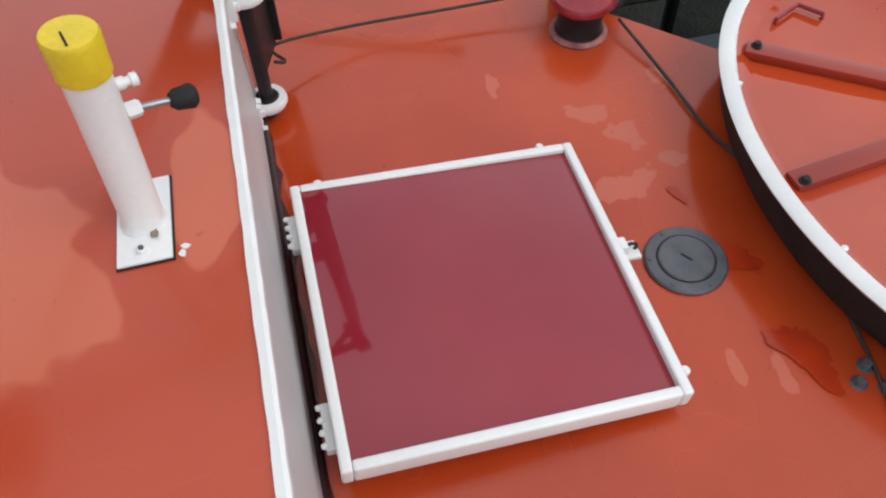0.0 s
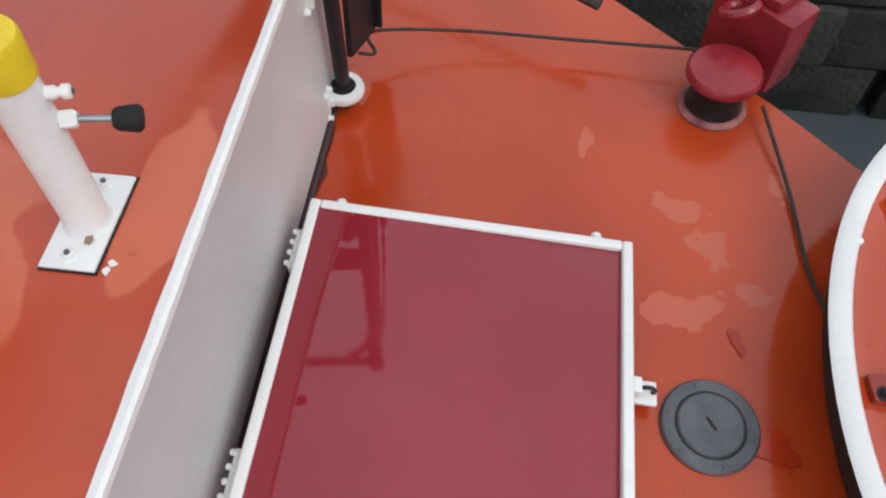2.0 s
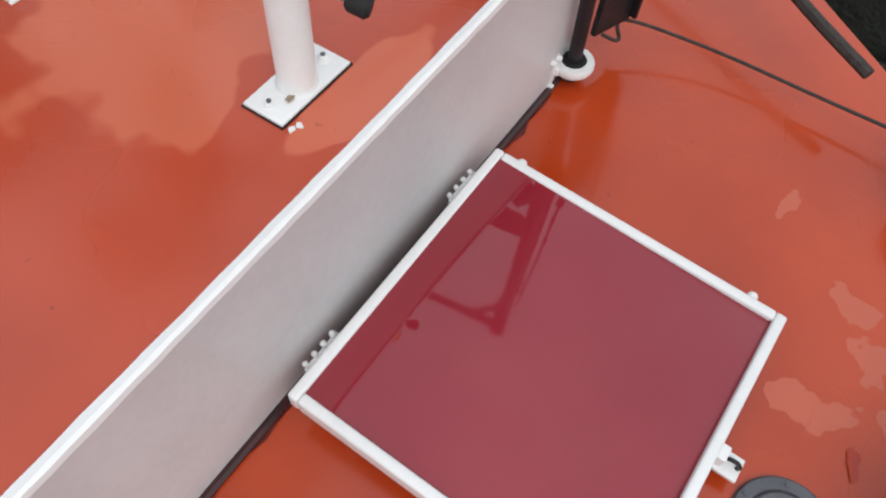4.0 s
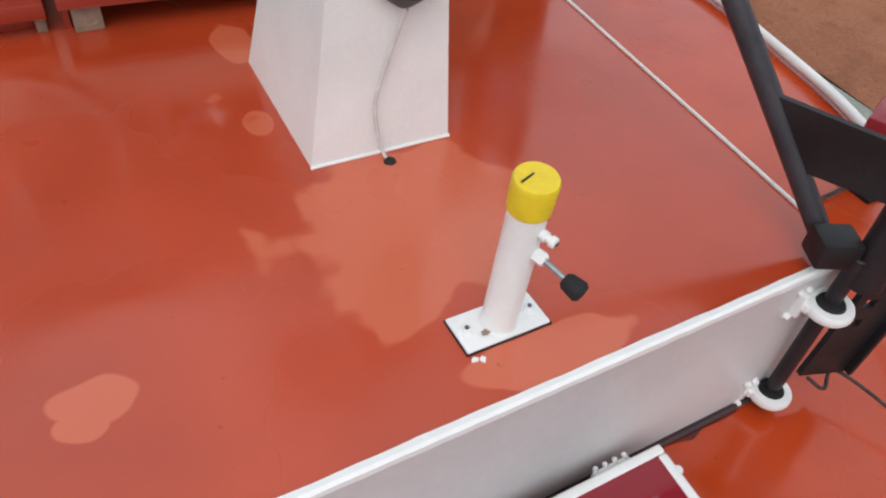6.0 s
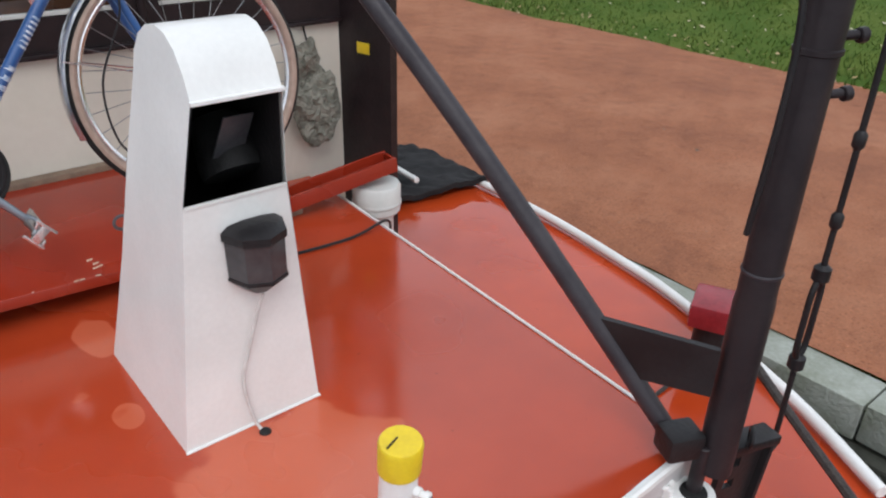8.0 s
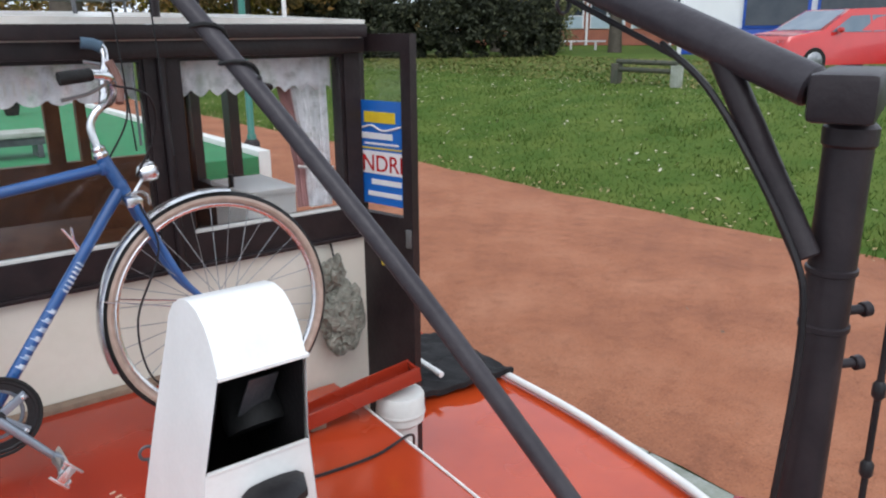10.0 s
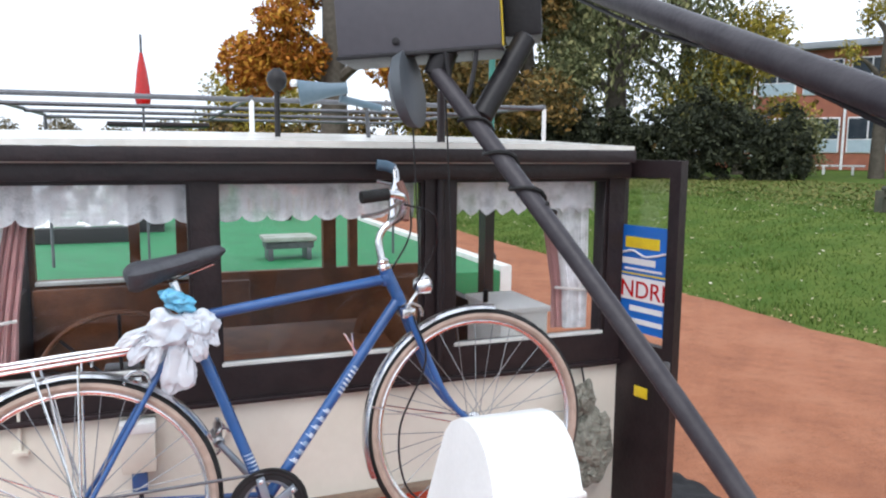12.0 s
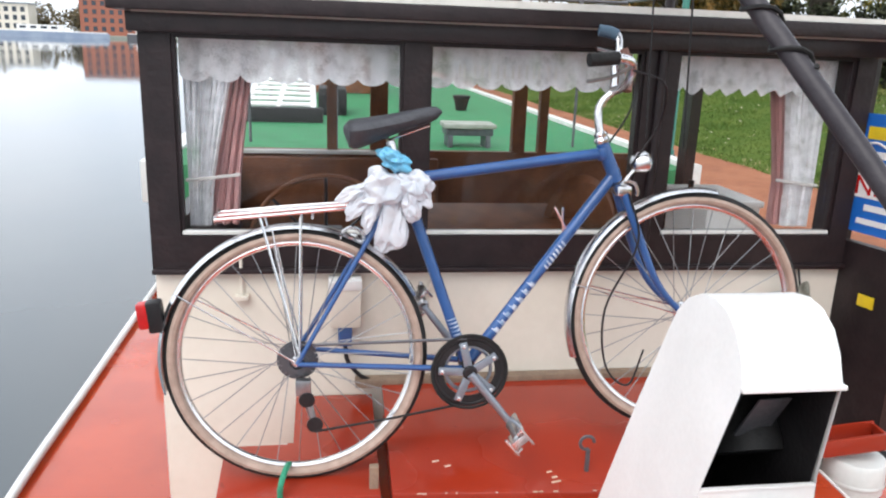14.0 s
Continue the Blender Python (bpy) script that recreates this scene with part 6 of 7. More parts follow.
lad = thing("gangway_ladder", "white aluminium gangway propped up on the green roof", "gangway", (-0.18, 9.0, 0.86))
for sx in (-0.36, 0.36):
    part("rail", rod((sx, -0.9, 0.12), (sx * 0.8, 2.2, 0.52), 0.035, 8), WHITE, lad)
    part("leg", rod((sx * 0.8, 2.1, 0), (sx * 0.8, 2.1, 0.5), 0.03, 8), IRON, lad)
part("centre_rail", rod((0, -0.9, 0.13), (0, 2.2, 0.53), 0.03, 8), WHITE, lad)
part("end_beam", box(-0.46, 0.46, -1.06, -0.92, 0.0, 0.15, 0.02), RUBBER, lad, "dark end beam")
part("side_box", box(0.40, 0.72, -0.2, 0.5, 0.0, 0.30, 0.02), RUBBER, lad, "dark box beside the gangway")
for k in range(11):
    part("rung", shift(box(-0.35 + 0.006 * k, 0.35 - 0.006 * k, -0.06, 0.06, -0.012, 0.012, 0.004), pose(0, -0.78 + k * 0.28, 0.165 + k * 0.0361, 7)), WHITE, lad)

# pipe frame for an awning behind the wheelhouse roof
fr = thing("awning_frame", "bare pipe frame for an awning above the roof", "frame", (0, 0, 0))
AX0, AX1, AY0, AY1, AZ = -0.30, 2.45, 3.6, 6.4, 2.02
for y in (AY0, 4.5, 5.4, AY1):
    part("cross_pipe", rod((AX0, y, AZ), (AX1, y, AZ), 0.012, 8), IRON, fr)
for x in (AX0, 0.9, AX1):
    part("long_pipe", rod((x, AY0, AZ + 0.01), (x, AY1, AZ + 0.01), 0.012, 8), IRON, fr)
for x, y in ((AX0, AY0), (0.9, AY0), (AX1, AY0), (AX0, AY1), (AX1, AY1)):
    part("leg_pipe", rod((x, y, 1.81 if y < 4.1 else 0.86), (x, y, AZ), 0.012, 8), WHITE if x > AX0 and y < 4.1 else IRON, fr)
hn = thing("horn", "blue-grey loudhailer horn on the roof", "horn", (1.0, 2.62, 1.995))
HORN = mat("blue_grey_plastic", (0.085, 0.14, 0.18), (0.12, 0.17, 0.21), 0.5, scale=12)
part("bell", shift(lathe([(0.02, 0.12), (0.024, 0.06), (0.036, 0.0), (0.046, -0.05), (0.042, -0.052)], 20), pose(0, 0, 0, 0, 83, -10)), HORN, hn)
part("driver", rod((0.10, 0.02, -0.02), (0.26, 0.04, -0.05), 0.014, 10), HORN, hn)
part("stand", rod((0.2, 0.03, -0.04), (0.22, 0.06, -0.185), 0.008, 8), IRON, hn)
bl = thing("radar_knob", "dark round lamp on a short stem on the roof", "lamp", (0.872, 2.62, 2.03))
part("globe", lathe([(0.012, -0.04), (0.03, -0.022), (0.037, 0.0), (0.03, 0.024), (0.012, 0.04)], 20), BLACKP, bl)
part("stem", rod((0, 0, -0.22), (0, 0, -0.04), 0.010, 8), BLACKP, bl)
part("white_cap", shift(lathe([(0.012, 0), (0.016, 0.01), (0.01, 0.024)], 10), pose(0.06, 0, -0.02)), WHITE, bl)
fg = thing("flag", "small furled red flag on a pole", "flag", (0.40, 6.0, 0.86))
part("pole", rod((0, 0, 0), (0, 0, 1.75), 0.009, 8), IRON, fg)
part("cloth", lathe([(0.05, 1.25), (0.06, 1.3), (0.035, 1.5), (0.012, 1.62)], 10), REDLENS, fg, "furled red cloth")
tk = thing("deck_locker", "tan deck locker on the hold roof", "locker", (0.75, 13.0, 0.86))
part("body", box(-0.9, 0.5, -0.4, 0.4, 0, 1.15, 0.03), INWOOD, tk)
part("lid", box(-0.95, 0.55, -0.45, 0.45, 1.25, 1.32, 0.02), BROWNW, tk)
gp = thing("lamp_post", "green steel lamp post beside the towpath", "lamp post", (4.58, 9.0, -0.1))
part("shaft", lathe([(0.06, 0), (0.06, 0.6), (0.045, 0.62), (0.04, 4.0)], 14), mat("green_paint", (0.02, 0.16, 0.12), (0.02, 0.13, 0.10), 0.4), gp)
part("base", lathe([(0.10, 0), (0.10, 0.5), (0.07, 0.55)], 14), BLACKP, gp)

# ---------------------------------------------------------------- far things: car, barrier, buildings, trees
bar2 = thing("timber_barrier", "low weathered timber barrier on the lawn", "barrier", (0, 0, 0))
OLDBEAM = mat("mossy_old_timber", (0.045, 0.052, 0.034), (0.075, 0.072, 0.050), 0.8, scale=8, bump=0.4, fine=40)
BARRIER = ((13.65, 10.6), (13.6, 9.05))
for x, y in BARRIER:
    part("post", box(x - 0.09, x + 0.09, y - 0.09, y + 0.09, ground_z(x) - 0.1, ground_z(x) + 0.42, 0.015), COPING if y < 10 else OLDBEAM, bar2)
for (xa, ya), (xb, yb) in zip(BARRIER, BARRIER[1:]):
    for up in (0.30, 0.46):
        part("beam", rod((xa, ya, ground_z(xa) + up), (xb, yb, ground_z(xb) + up), 0.05, 8), OLDBEAM, bar2)

CARP = mat("red_car_paint", (0.52, 0.018, 0.016), (0.48, 0.016, 0.014), 0.18, scale=3, coat=0.8)
CARG = mat("car_glass", (0.10, 0.14, 0.18), (0.14, 0.18, 0.22), 0.08, scale=2)


def car(name, label, at, turn, paint):
    c = thing(name, label, "car", at)
    c.rotation_euler.z = radians(turn)
    prof = [(-2.05, 0.30), (-2.08, 0.62), (-1.95, 0.85), (-1.1, 0.97), (-0.35, 1.42), (0.9, 1.46), (1.7, 1.12), (2.02, 0.98), (2.05, 0.35), (1.7, 0.24), (-1.7, 0.24)]
    bm = bmesh.new()
    rows = []
    for y, k in ((-0.84, 0.92), (-0.80, 1.0), (0.80, 1.0), (0.84, 0.92)):
        rows.append([bm.verts.new((x * (0.99 if abs(y) > 0.82 else 1), y * (0.84 if z > 1.2 else 1), 0.24 + (z - 0.24) * k)) for x, z in prof])
    for a, b in zip(rows, rows[1:]):
        for j in range(len(prof)):
            bm.faces.new((a[j], a[(j + 1) % len(prof)], b[(j + 1) % len(prof)], b[j]))
    bm.faces.new(rows[0])
    bm.faces.new(rows[-1])
    body = part("body", bm, paint, c, "glossy body")
    for s in (-1, 1):
        for pts in ([(-0.92, 0.98), (-0.34, 1.34), (0.15, 1.36), (0.15, 0.98)], [(0.21, 0.98), (0.21, 1.36), (0.85, 1.36), (1.35, 1.04)]):
            bm = bmesh.new()
            bm.faces.new([bm.verts.new((x, s * (0.848 - 0.13 * max(0, (z - 1.0)) / 0.4), 0.24 + (z - 0.24) * 0.94)) for x, z in pts])
            part("side_window", bm, CARG, body, "dark side window")
        part("mirror", shift(crumple(0.07, 0.09, 0.06, 2, 0.05), pose(-0.75, 0.92 * s, 0.98)), paint, body)
        for wx in (-1.28, 1.28):
            w = part("wheel", shift(lathe([(0.22, -0.09), (0.30, -0.09), (0.315, -0.06), (0.315, 0.06), (0.30, 0.09), (0.22, 0.09)], 24), pose(wx, 0.76 * s, 0.315, 90)), RUBBER, c)
            part("hubcap", shift(lathe([(0.21, 0.09 * s), (0.19, 0.105 * s), (0.06, 0.11 * s)], 20), pose(wx, 0.76 * s, 0.315, -90)), STEEL, w)
    bm = bmesh.new()
    bm.faces.new([bm.verts.new(v) for v in ((-1.12, -0.70, 0.985), (-1.12, 0.70, 0.985), (-0.40, 0.60, 1.40), (-0.40, -0.60, 1.40))])
    part("windscreen", bm, CARG, body)
    for s in (-1, 1):
        part("headlight", shift(crumple(0.09, 0.16, 0.07, 4, 0.05), pose(-1.98, 0.6 * s, 0.72)), LAMPGLASS, body)
    return c


car("parked_car", "red hatchback parked beyond the lawn", (18.8, 8.5, ground_z(18.8)), -22, CARP)
car("parked_car", "white car parked behind the red one", (20.6, 4.2, ground_z(20.6)), -30, mat("white_car_paint", (0.75, 0.76, 0.77), (0.7, 0.71, 0.72), 0.2, scale=3, coat=0.6))

BRICK = mat("red_brick_wall", (0.36, 0.13, 0.08), (0.28, 0.10, 0.065), 0.8, scale=2, bump=0.3, fine=30)
SHOPBLUE = mat("bright_blue_cladding", (0.02, 0.08, 0.42), (0.02, 0.07, 0.37), 0.4, scale=1)
SHOPWHITE = mat("white_cladding", (0.78, 0.79, 0.80), (0.72, 0.73, 0.75), 0.5, scale=1)
DARKG = mat("dark_glazing", (0.03, 0.04, 0.055), (0.05, 0.06, 0.075), 0.1, scale=2)
GREYR = mat("grey_metal_roof", (0.30, 0.32, 0.34), (0.25, 0.27, 0.29), 0.5, scale=2)


def facing(angle, dist, z):
    """A pose whose local -y faces the boat, at a bearing from +y to the right."""
    a = radians(angle)
    return Matrix.Translation((0.5 + dist * math.sin(a), dist * math.cos(a), z)) @ Matrix.Rotation(-a, 4, "Z")


# school-like brick building
bb1 = thing("brick_building", "two-storey red brick building with grey window bands", "building")
bb1.matrix_basis = facing(48.5, 46, 0.9) @ Matrix.Rotation(radians(-12), 4, "Z")
part("wall", box(-7.5, 7.5, 0, 8, 0, 6.4, 0), BRICK, bb1, "red brick wall")
part("roof", box(-8.0, 8.0, -0.7, 8.5, 6.4, 6.75, 0.03), GREYR, bb1, "flat grey roof")
for lvl in (0.9, 4.0):
    for k in range(6):
        w = part("window", box(-6.9 + k * 2.35, -4.9 + k * 2.35, -0.06, 0.02, lvl, lvl + 1.9, 0.02), SHOPWHITE, bb1, "pale framed window")
        for s in (0, 1):
            part("pane", box(-6.82 + k * 2.35 + s * 0.96, -5.94 + k * 2.35 + s * 0.96, -0.09, -0.06, lvl + 0.75, lvl + 1.82, 0), DARKG, w)
        part("spandrel", box(-6.82 + k * 2.35, -4.98 + k * 2.35, -0.085, -0.06, lvl + 0.06, lvl + 0.68, 0), mat("pale_blue_panel", (0.42, 0.52, 0.58), (0.38, 0.48, 0.54), 0.4), w, "pale blue panel")
for k in (0, 2, 4):
    part("downpipe", rod((-4.7 + k * 2.35, -0.12, 0), (-4.7 + k * 2.35, -0.12, 6.4), 0.07, 8), SHOPWHITE, bb1)

# white and blue showroom
sh = thing("showroom", "white and blue clad showroom with large dark glazing", "building")
sh.matrix_basis = facing(63.6, 30, 0.82) @ Matrix.Rotation(radians(-6), 4, "Z")
part("wall", box(-4.6, 6.5, 0, 9, 0, 4.6, 0), SHOPWHITE, sh, "white clad wall")
bm = bmesh.new()
g0 = [(-4.9, 4.6), (0.9, 7.2), (6.8, 4.6)]
fa, fb = [bm.verts.new((x, -0.2, z)) for x, z in g0], [bm.verts.new((x, 9.2, z)) for x, z in g0]
bm.faces.new(fa)
bm.faces.new(fb[::-1])
for k in range(3):
    bm.faces.new((fa[k], fa[(k + 1) % 3], fb[(k + 1) % 3], fb[k]))
part("gable_roof", bm, SHOPWHITE, sh, "white gable with blue lettering band")
part("name_band", box(-3.9, 5.5, -0.3, -0.2, 4.75, 5.3, 0.02), SHOPBLUE, sh, "blue name band")
for k in range(7):
    part("name_bar", box(-3.4 + k * 1.2, -2.6 + k * 1.2, -0.34, -0.3, 4.9, 5.15, 0), SHOPWHITE, sh)
part("base_band", box(-4.62, 6.52, -0.08, 0, 0, 0.95, 0.01), SHOPBLUE, sh, "bright blue base band")
for x0, x1 in ((-2.4, -0.2), (0.0, 2.2), (2.4, 4.6)):
    gw = part("window", box(x0, x1, -0.12, 0, 0.95, 3.7, 0.02), SHOPBLUE, sh, "blue framed glazing")
    part("pane", box(x0 + 0.1, x1 - 0.1, -0.14, -0.12, 1.05, 3.6, 0), DARKG, gw)
part("corner_post", box(-4.66, -4.5, -0.12, 0, 0, 4.6, 0.01), SHOPWHITE, sh)

fence = thing("low_fence", "low pale rail fence at the edge of the lawn", "fence")
fence.matrix_basis = facing(45.8, 36, 0.88)
part("rail", box(-2.4, 2.6, -0.03, 0.03, 0.34, 0.42, 0.01), SHOPWHITE, fence)
for k in range(5):
    part("post", box(-2.3 + k * 1.1, -2.2 + k * 1.1, -0.05, 0.05, 0, 0.36, 0.01), SHOPWHITE, fence)


# trees
def leaves(blobs, count, size, seed, droop=0.0):
    """Many small leaves in uneven clumps: blobs of (x, y, z, rx, ry, rz)."""
    r = np.random.default_rng(seed)
    weights = np.array([b[3] * b[4] * b[5] for b in blobs])
    pick = r.choice(len(blobs), count, p=weights / weights.sum())
    bl = np.array(blobs)[pick]
    d = r.normal(size=(count, 3))
    d /= np.linalg.norm(d, axis=1)[:, None]
    rad = r.random(count)[:, None] ** 0.45
    c = bl[:, :3] + d * rad * bl[:, 3:]
    keep = np.array([noise.noise(Vector(p) * (0.9 if size > 0.2 else 1.6)) for p in c]) > -0.12
    c = c[keep]
    n = len(c)
    u = r.normal(size=(n, 3))
    u[:, 2] -= droop
    u /= np.linalg.norm(u, axis=1)[:, None]
    w = np.cross(u, r.normal(size=(n, 3)))
    w /= np.linalg.norm(w, axis=1)[:, None]
    s = size * (0.6 + 0.8 * r.random(n))[:, None]
    v = np.stack([c - u * s, c + w * s * 0.45, c + u * s, c - w * s * 0.45], 1).reshape(-1, 3)
    me = bpy.data.meshes.new("crown")
    me.from_pydata(v.tolist(), [], np.arange(4 * n).reshape(-1, 4).tolist())
    return me


def leaf_mat(name, a, b, dark=0.55):
    m, n, l, p = nodes_of(name)
    g = n.new("ShaderNodeNewGeometry")
    r = n.new("ShaderNodeValToRGB")
    r.color_ramp.elements[0].color, r.color_ramp.elements[1].color = (*[c * dark for c in a], 1), (*b, 1)
    mid = r.color_ramp.elements.new(0.5)
    mid.color = (*a, 1)
    l.new(g.outputs["Random Per Island"], r.inputs[0])
    l.new(r.outputs[0], p.inputs["Base Color"])
    p.inputs["Roughness"].default_value = 0.7
    p.inputs["Specular IOR Level"].default_value = 0.15
    return m


GREENL = leaf_mat("green_leaves", (0.115, 0.130, 0.058), (0.28, 0.27, 0.125))
DARKL = leaf_mat("dark_hedge_leaves", (0.030, 0.036, 0.022), (0.060, 0.064, 0.034))
YELL = leaf_mat("yellowing_leaves", (0.22, 0.19, 0.03), (0.40, 0.30, 0.05))
BROWNL = leaf_mat("browning_leaves", (0.10, 0.075, 0.025), (0.26, 0.15, 0.045))
ORANL = leaf_mat("autumn_leaves", (0.38, 0.13, 0.02), (0.52, 0.30, 0.04))
BARK = mat("grey_bark", (0.10, 0.085, 0.065), (0.065, 0.055, 0.042), 0.85, scale=6, bump=0.8, fine=25)


def tree(name, label, angle, dist, height, spread, leafm, seed, count=5000, size=0.16, low=0.3, droop=0.0, base=None):
    z0 = base if base is not None else 0.88
    m = facing(angle, dist, z0)
    t = thing(name, label, "tree", tuple(m.translation))
    r = random.Random(seed)
    top = Vector((r.uniform(-0.3, 0.3), r.uniform(-0.3, 0.3), height * 0.8))
    trunk_pts = curve_through([(0, 0, -0.2), (r.uniform(-0.1, 0.1), 0, height * 0.3), top * 0.75, top], 4)
    R = 0.035 * height
    part("trunk", tube(trunk_pts, R, 10, [R * (1.15 - 0.9 * k / (len(trunk_pts) - 1)) for k in range(len(trunk_pts))]), BARK, t, "grey-brown bark")
    blobs = []
    for k in range(9):
        a = r.uniform(0, 6.28)
        h = height * r.uniform(low + 0.05, 0.92)
        reach = spread * r.uniform(0.35, 0.8) * (1.1 - 0.5 * h / height)
        tip = Vector((reach * math.cos(a), reach * math.sin(a), h))
        root = Vector((0, 0, max(height * 0.22, h - reach * 0.8)))
        mid = (root + tip) / 2 + Vector((0, 0, 0.12 * reach))
        part("limb", tube(curve_through([root, mid, tip], 4), 0.05, 7, [R * 0.5 * (1 - 0.8 * k2 / 8) for k2 in range(9)]), BARK, t)
        s = spread * r.uniform(0.26, 0.42)
        blobs.append((tip.x, tip.y, tip.z, s, s, s * r.uniform(0.6, 1.0) * (1.6 if droop else 1)))
    blobs.append((0, 0, height * 0.85, spread * 0.4, spread * 0.4, spread * 0.35))
    me = leaves(blobs, count, size, seed, droop)
    me.materials.append(leafm)
    o = new("crown", me)
    o.parent = t
    return t


tree("tree", "tall dark willow with hanging greenish foliage", 33.5, 35, 14, 5.4, GREENL, 3, 14000, 0.14, 0.14, 1.5)
tree("tree", "tall dark willow with thin hanging foliage", 38.5, 36, 12, 4.8, GREENL, 8, 11000, 0.13, 0.16, 1.5)
tree("tree", "yellowing tree behind the hedge", 42.0, 35, 7.0, 4.2, YELL, 12, 13000, 0.11, 0.3)
tree("tree", "autumn tree with orange leaves", 12.6, 34, 17, 4.6, ORANL, 21, 46000, 0.14, 0.03)
tree("tree", "autumn tree with yellow leaves", 20.0, 36, 10, 5.0, YELL, 22, 32000, 0.13, 0.03)
tree("tree", "tall greenish tree beside the water", 27.0, 33, 11, 4.2, GREENL, 25, 20000, 0.12, 0.12, 0.5)
tree("tree", "slim birch with sparse yellow leaves", 50.6, 33, 7.5, 2.1, YELL, 31, 6000, 0.08, 0.35, 0.8)
tree("tree", "small green shrub by the brick building", 46.0, 33, 2.2, 1.8, GREENL, 33, 5000, 0.08, 0.1)
tree("tree", "broad autumn tree with browning leaves", 24.0, 31, 9.5, 4.4, BROWNL, 51, 26000, 0.12, 0.04)
tree("tree", "tall greenish tree at the lawn's edge", 30.0, 45, 12, 6.0, GREENL, 41, 18000, 0.15, 0.1)
tree("tree", "autumn tree with fading leaves", 8.0, 60, 8, 6.0, YELL, 43, 16000, 0.17, 0.1)

hm = facing(40.4, 30, 0.80)
hedge = thing("hedge", "dense dark clipped hedge behind the lawn", "hedge", tuple(hm.translation))
hedge.rotation_euler.z = radians(-40.4)
blobs = [(-6.6 + 1.0 * k, 0.3 * math.sin(k * 2.1), 1.35 + 0.35 * math.sin(k * 1.3), 1.0, 0.9, 1.5 + 0.25 * math.sin(k * 2.3)) for k in range(10)]
blobs += [(-6.6 + 0.62 * k, -0.3, 0.45, 0.65, 0.5, 0.6) for k in range(15)]
me = leaves(blobs, 62000, 0.10, 77)
me.materials.append(DARKL)
o = new("foliage", me)
o.parent = hedge

me = leaves([(0.5 + (56 + 4 * math.sin(k * 2.2)) * math.sin(radians(5 + 2.1 * k)), (56 + 4 * math.sin(k * 2.2)) * math.cos(radians(5 + 2.1 * k)), 2.3 + 0.7 * math.sin(k * 1.7), 2.2, 1.6, 1.9 + 0.6 * math.sin(k * 2.9)) for k in range(20)], 22000, 0.22, 95)
me.materials.append(BROWNL)
tagged(new("far_shrubs", me), "band of browning shrubs beyond the lawn", "shrubs", kind="stuff")

# far bank with trees, boats and a pale house
me = leaves([(-150 + k * 11 + 4 * math.sin(k * 3.3), 352 + 6 * math.sin(k), 4.0 + 2.5 * math.sin(k * 1.9), 8.5, 5, 7.5 + 3 * math.sin(k * 2.7)) for k in range(20)], 34000, 0.8, 91)
me.materials.append(leaf_mat("far_leaves", (0.16, 0.14, 0.09), (0.28, 0.22, 0.13)))
tagged(new("far_woods", me), "distant autumn trees along the far bank", "trees", kind="stuff")
tagged(part("far_bank", box(-420, 30, 325, 420, -1.4, 0.0, 0.1), COPING), "low stone-edged far bank of the basin", "bank", kind="structure")
fh = thing("far_house", "pale distant house on the far bank", "house", (-132, 338, 0.0))
part("wall", box(-13, 13, 0, 9, 0, 11, 0), CREAM, fh)
part("roof", prism([(-13.5, -0.5), (13.5, -0.5), (13.5, 9.5), (-13.5, 9.5)], 11, 11.6), GREYR, fh)
for row in range(3):
    for k in range(8):
        part("window", box(-11.6 + k * 3.1, -10.0 + k * 3.1, -0.1, 0.02, 1.6 + row * 3.2, 3.5 + row * 3.2, 0), DARKG, fh)
fw = thing("far_house", "brown brick warehouse on the far bank", "house", (-88, 336, 0.0))
part("wall", box(-11, 11, 0, 10, 0, 15, 0), BRICK, fw)
part("roof", prism([(-11.4, -0.5), (11.4, -0.5), (11.4, 10.5), (-11.4, 10.5)], 15, 15.5), GREYR, fw)
for row in range(4):
    for k in range(6):
        part("window", box(-9.4 + k * 3.3, -7.8 + k * 3.3, -0.1, 0.02, 1.6 + row * 3.3, 3.4 + row * 3.3, 0), DARKG, fw)


def barge(at, length, label, trim):
    b = thing("moored_boat", label, "boat", at, "far moored boats")
    h = length / 2
    part("hull", prism([(-h, 0), (-h * 0.85, -1.5), (h * 0.7, -1.6), (h, -0.2), (h * 0.7, 1.5), (-h * 0.85, 1.5)], 0, 1.9), trim, b)
    part("deck_line", prism([(-h * 0.97, 0), (-h * 0.83, -1.45), (h * 0.68, -1.55), (h * 0.97, -0.2), (h * 0.68, 1.45), (-h * 0.83, 1.45)], 1.9, 2.2), WHITE, b)
    cab_ = part("cabin", box(-h * 0.5, h * 0.25, -1.0, 1.0, 2.2, 4.2, 0.08), WHITE, b)
    for k in range(4):
        part("window", box(-h * 0.45 + k * h * 0.17, -h * 0.45 + k * h * 0.17 + h * 0.1, -1.03, -0.99, 2.9, 3.7, 0), DARKG, cab_)
    return b


barge((-96, 290, -1.1), 40, "long pale blue and white barge far across the water", mat("pale_blue_hull", (0.30, 0.36, 0.45), (0.22, 0.28, 0.38), 0.4, scale=0.3))
barge((-124, 308, -1.1), 22, "pale moored cruiser far across the water", SHOPWHITE)
barge((-70, 318, -1.1), 14, "dark moored boat far across the water", IRON)

# fallen leaves and grass
r = np.random.default_rng(4)


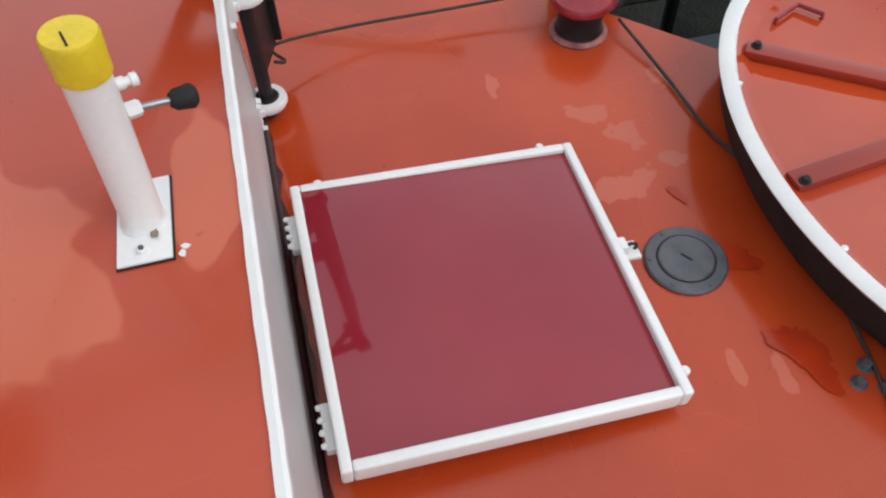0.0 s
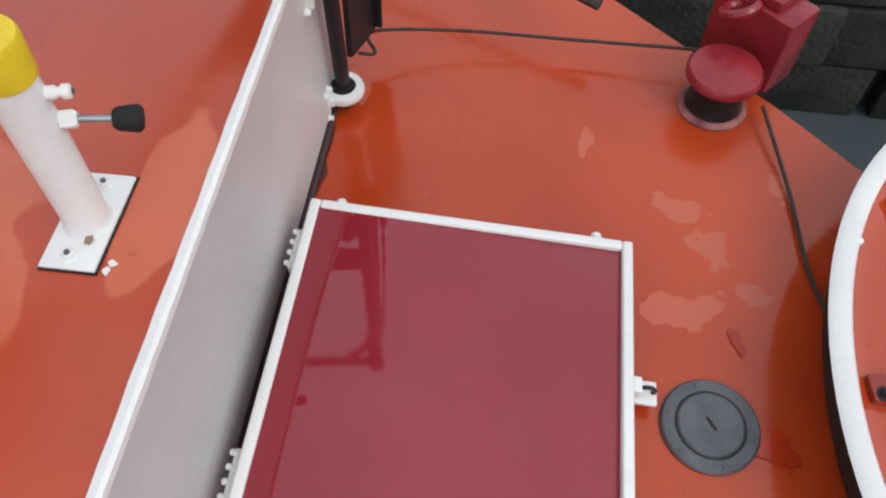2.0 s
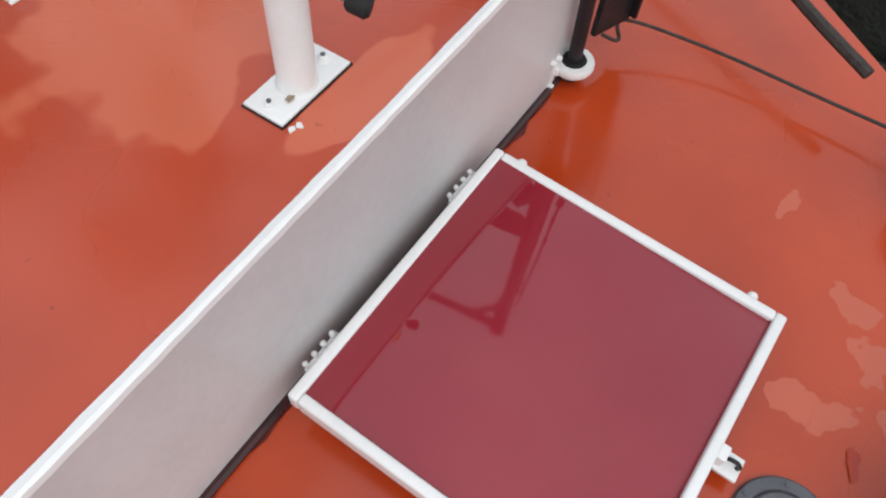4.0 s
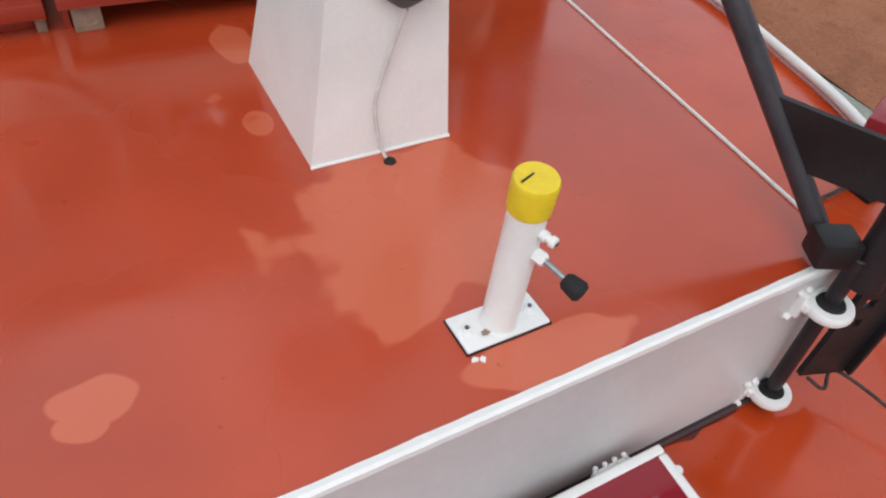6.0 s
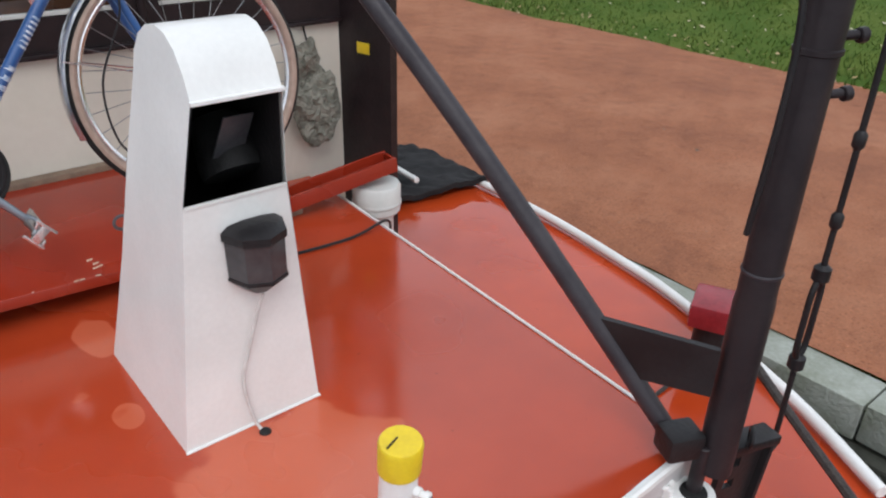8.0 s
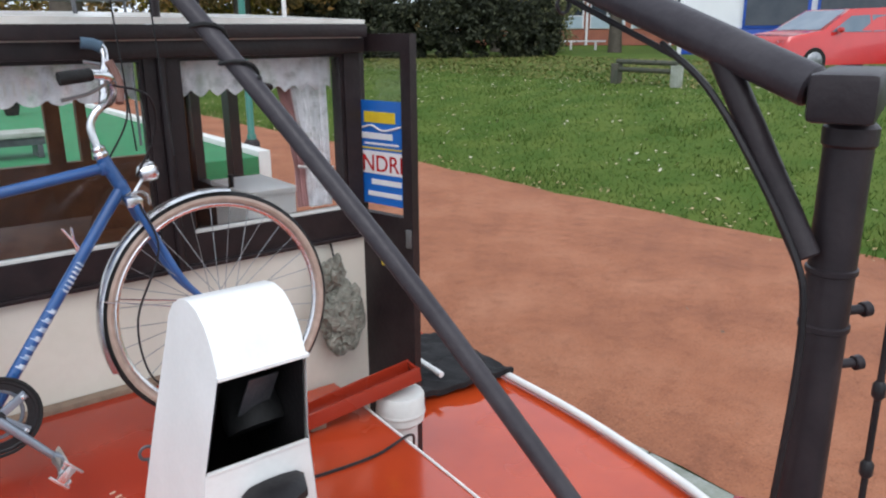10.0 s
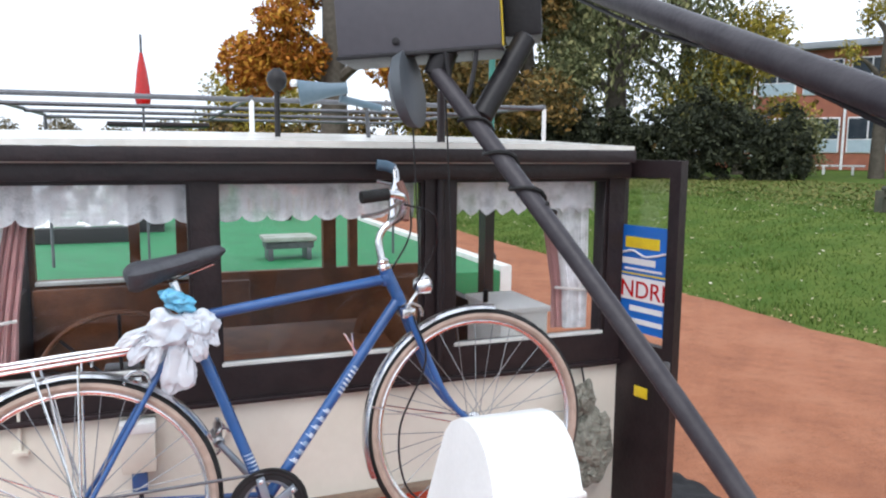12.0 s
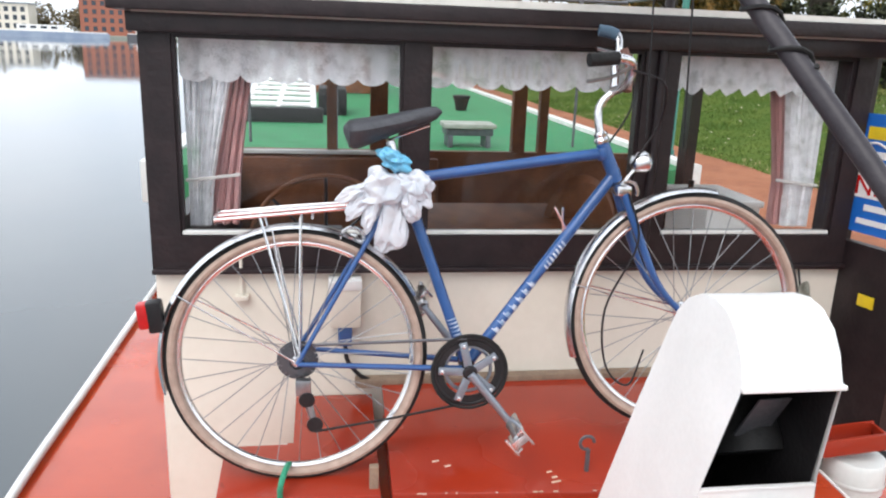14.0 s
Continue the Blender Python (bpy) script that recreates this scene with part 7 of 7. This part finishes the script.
def scatter_quads(name, n, xs, yr, size, material, label, lift):
    x, y = r.uniform(*xs, n), r.uniform(*yr, n)
    z = np.array([ground_z(v) for v in x]) if lift is None else np.full(n, lift)
    c = np.stack([x, y, z + 0.012 + r.random(n) * 0.03], 1)
    a = r.uniform(0, 6.28, n)
    s = size * (0.5 + r.random(n))
    u = np.stack([np.cos(a), np.sin(a), r.normal(size=n) * 0.3], 1) * s[:, None]
    w = np.stack([-np.sin(a), np.cos(a), r.normal(size=n) * 0.3], 1) * s[:, None] * 0.6
    v = np.stack([c - u, c + w, c + u, c - w], 1).reshape(-1, 3)
    me = bpy.data.meshes.new(name)
    me.from_pydata(v.tolist(), [], np.arange(4 * n).reshape(-1, 4).tolist())
    me.materials.append(material)
    return tagged(new(name, me), label, "leaves", kind="stuff")


scatter_quads("fallen_leaves", 1300, (7.4, 15), (0, 24), 0.026, mat("pale_fallen_leaves", (0.55, 0.52, 0.42), (0.40, 0.33, 0.2), 0.7, scale=3), "pale fallen leaves scattered on the lawn", None)
scatter_quads("dry_grass", 15000, (13.5, 22), (8, 27), 0.036, leaf_mat("dry_grass_blades", (0.13, 0.13, 0.038), (0.22, 0.19, 0.065), 0.8), "strip of dry yellowish grass before the hedge", None)
scatter_quads("edge_litter", 700, (7.0, 7.55), (-1, 22), 0.020, PALELEAF, "leaf litter along the edge of the path", None)
scatter_quads("path_leaves", 110, (3.4, 7.4), (-1, 18), 0.014, mat("brown_path_leaves", (0.26, 0.16, 0.09), (0.12, 0.07, 0.045), 0.7, scale=20), "brown leaves and grit on the towpath", -0.098)
n = 80000
x = 7.15 + 9.0 * r.random(n) ** 1.2
y = r.uniform(0.5, 26, n)
z = np.array([ground_z(v) for v in x])
h = 0.025 + 0.035 * r.random(n) + 0.03 * (np.sin(x * 2.3) * np.sin(y * 1.7) > 0.55)
a = r.uniform(0, 6.28, n)
c = np.stack([x, y, z - 0.01], 1)
u = np.stack([np.cos(a), np.sin(a), 0 * a], 1) * 0.009
t = c + np.stack([r.normal(size=n) * 0.03, r.normal(size=n) * 0.03, h], 1)
v = np.stack([c - u, c + u, t], 1).reshape(-1, 3)
me = bpy.data.meshes.new("grass")
me.from_pydata(v.tolist(), [], np.arange(3 * n).reshape(-1, 3).tolist())
me.materials.append(leaf_mat("grass_leaves", (0.055, 0.104, 0.016), (0.120, 0.150, 0.032), 0.7))
tagged(new("grass", me), "short green lawn grass with longer tufts", "grass", kind="stuff")
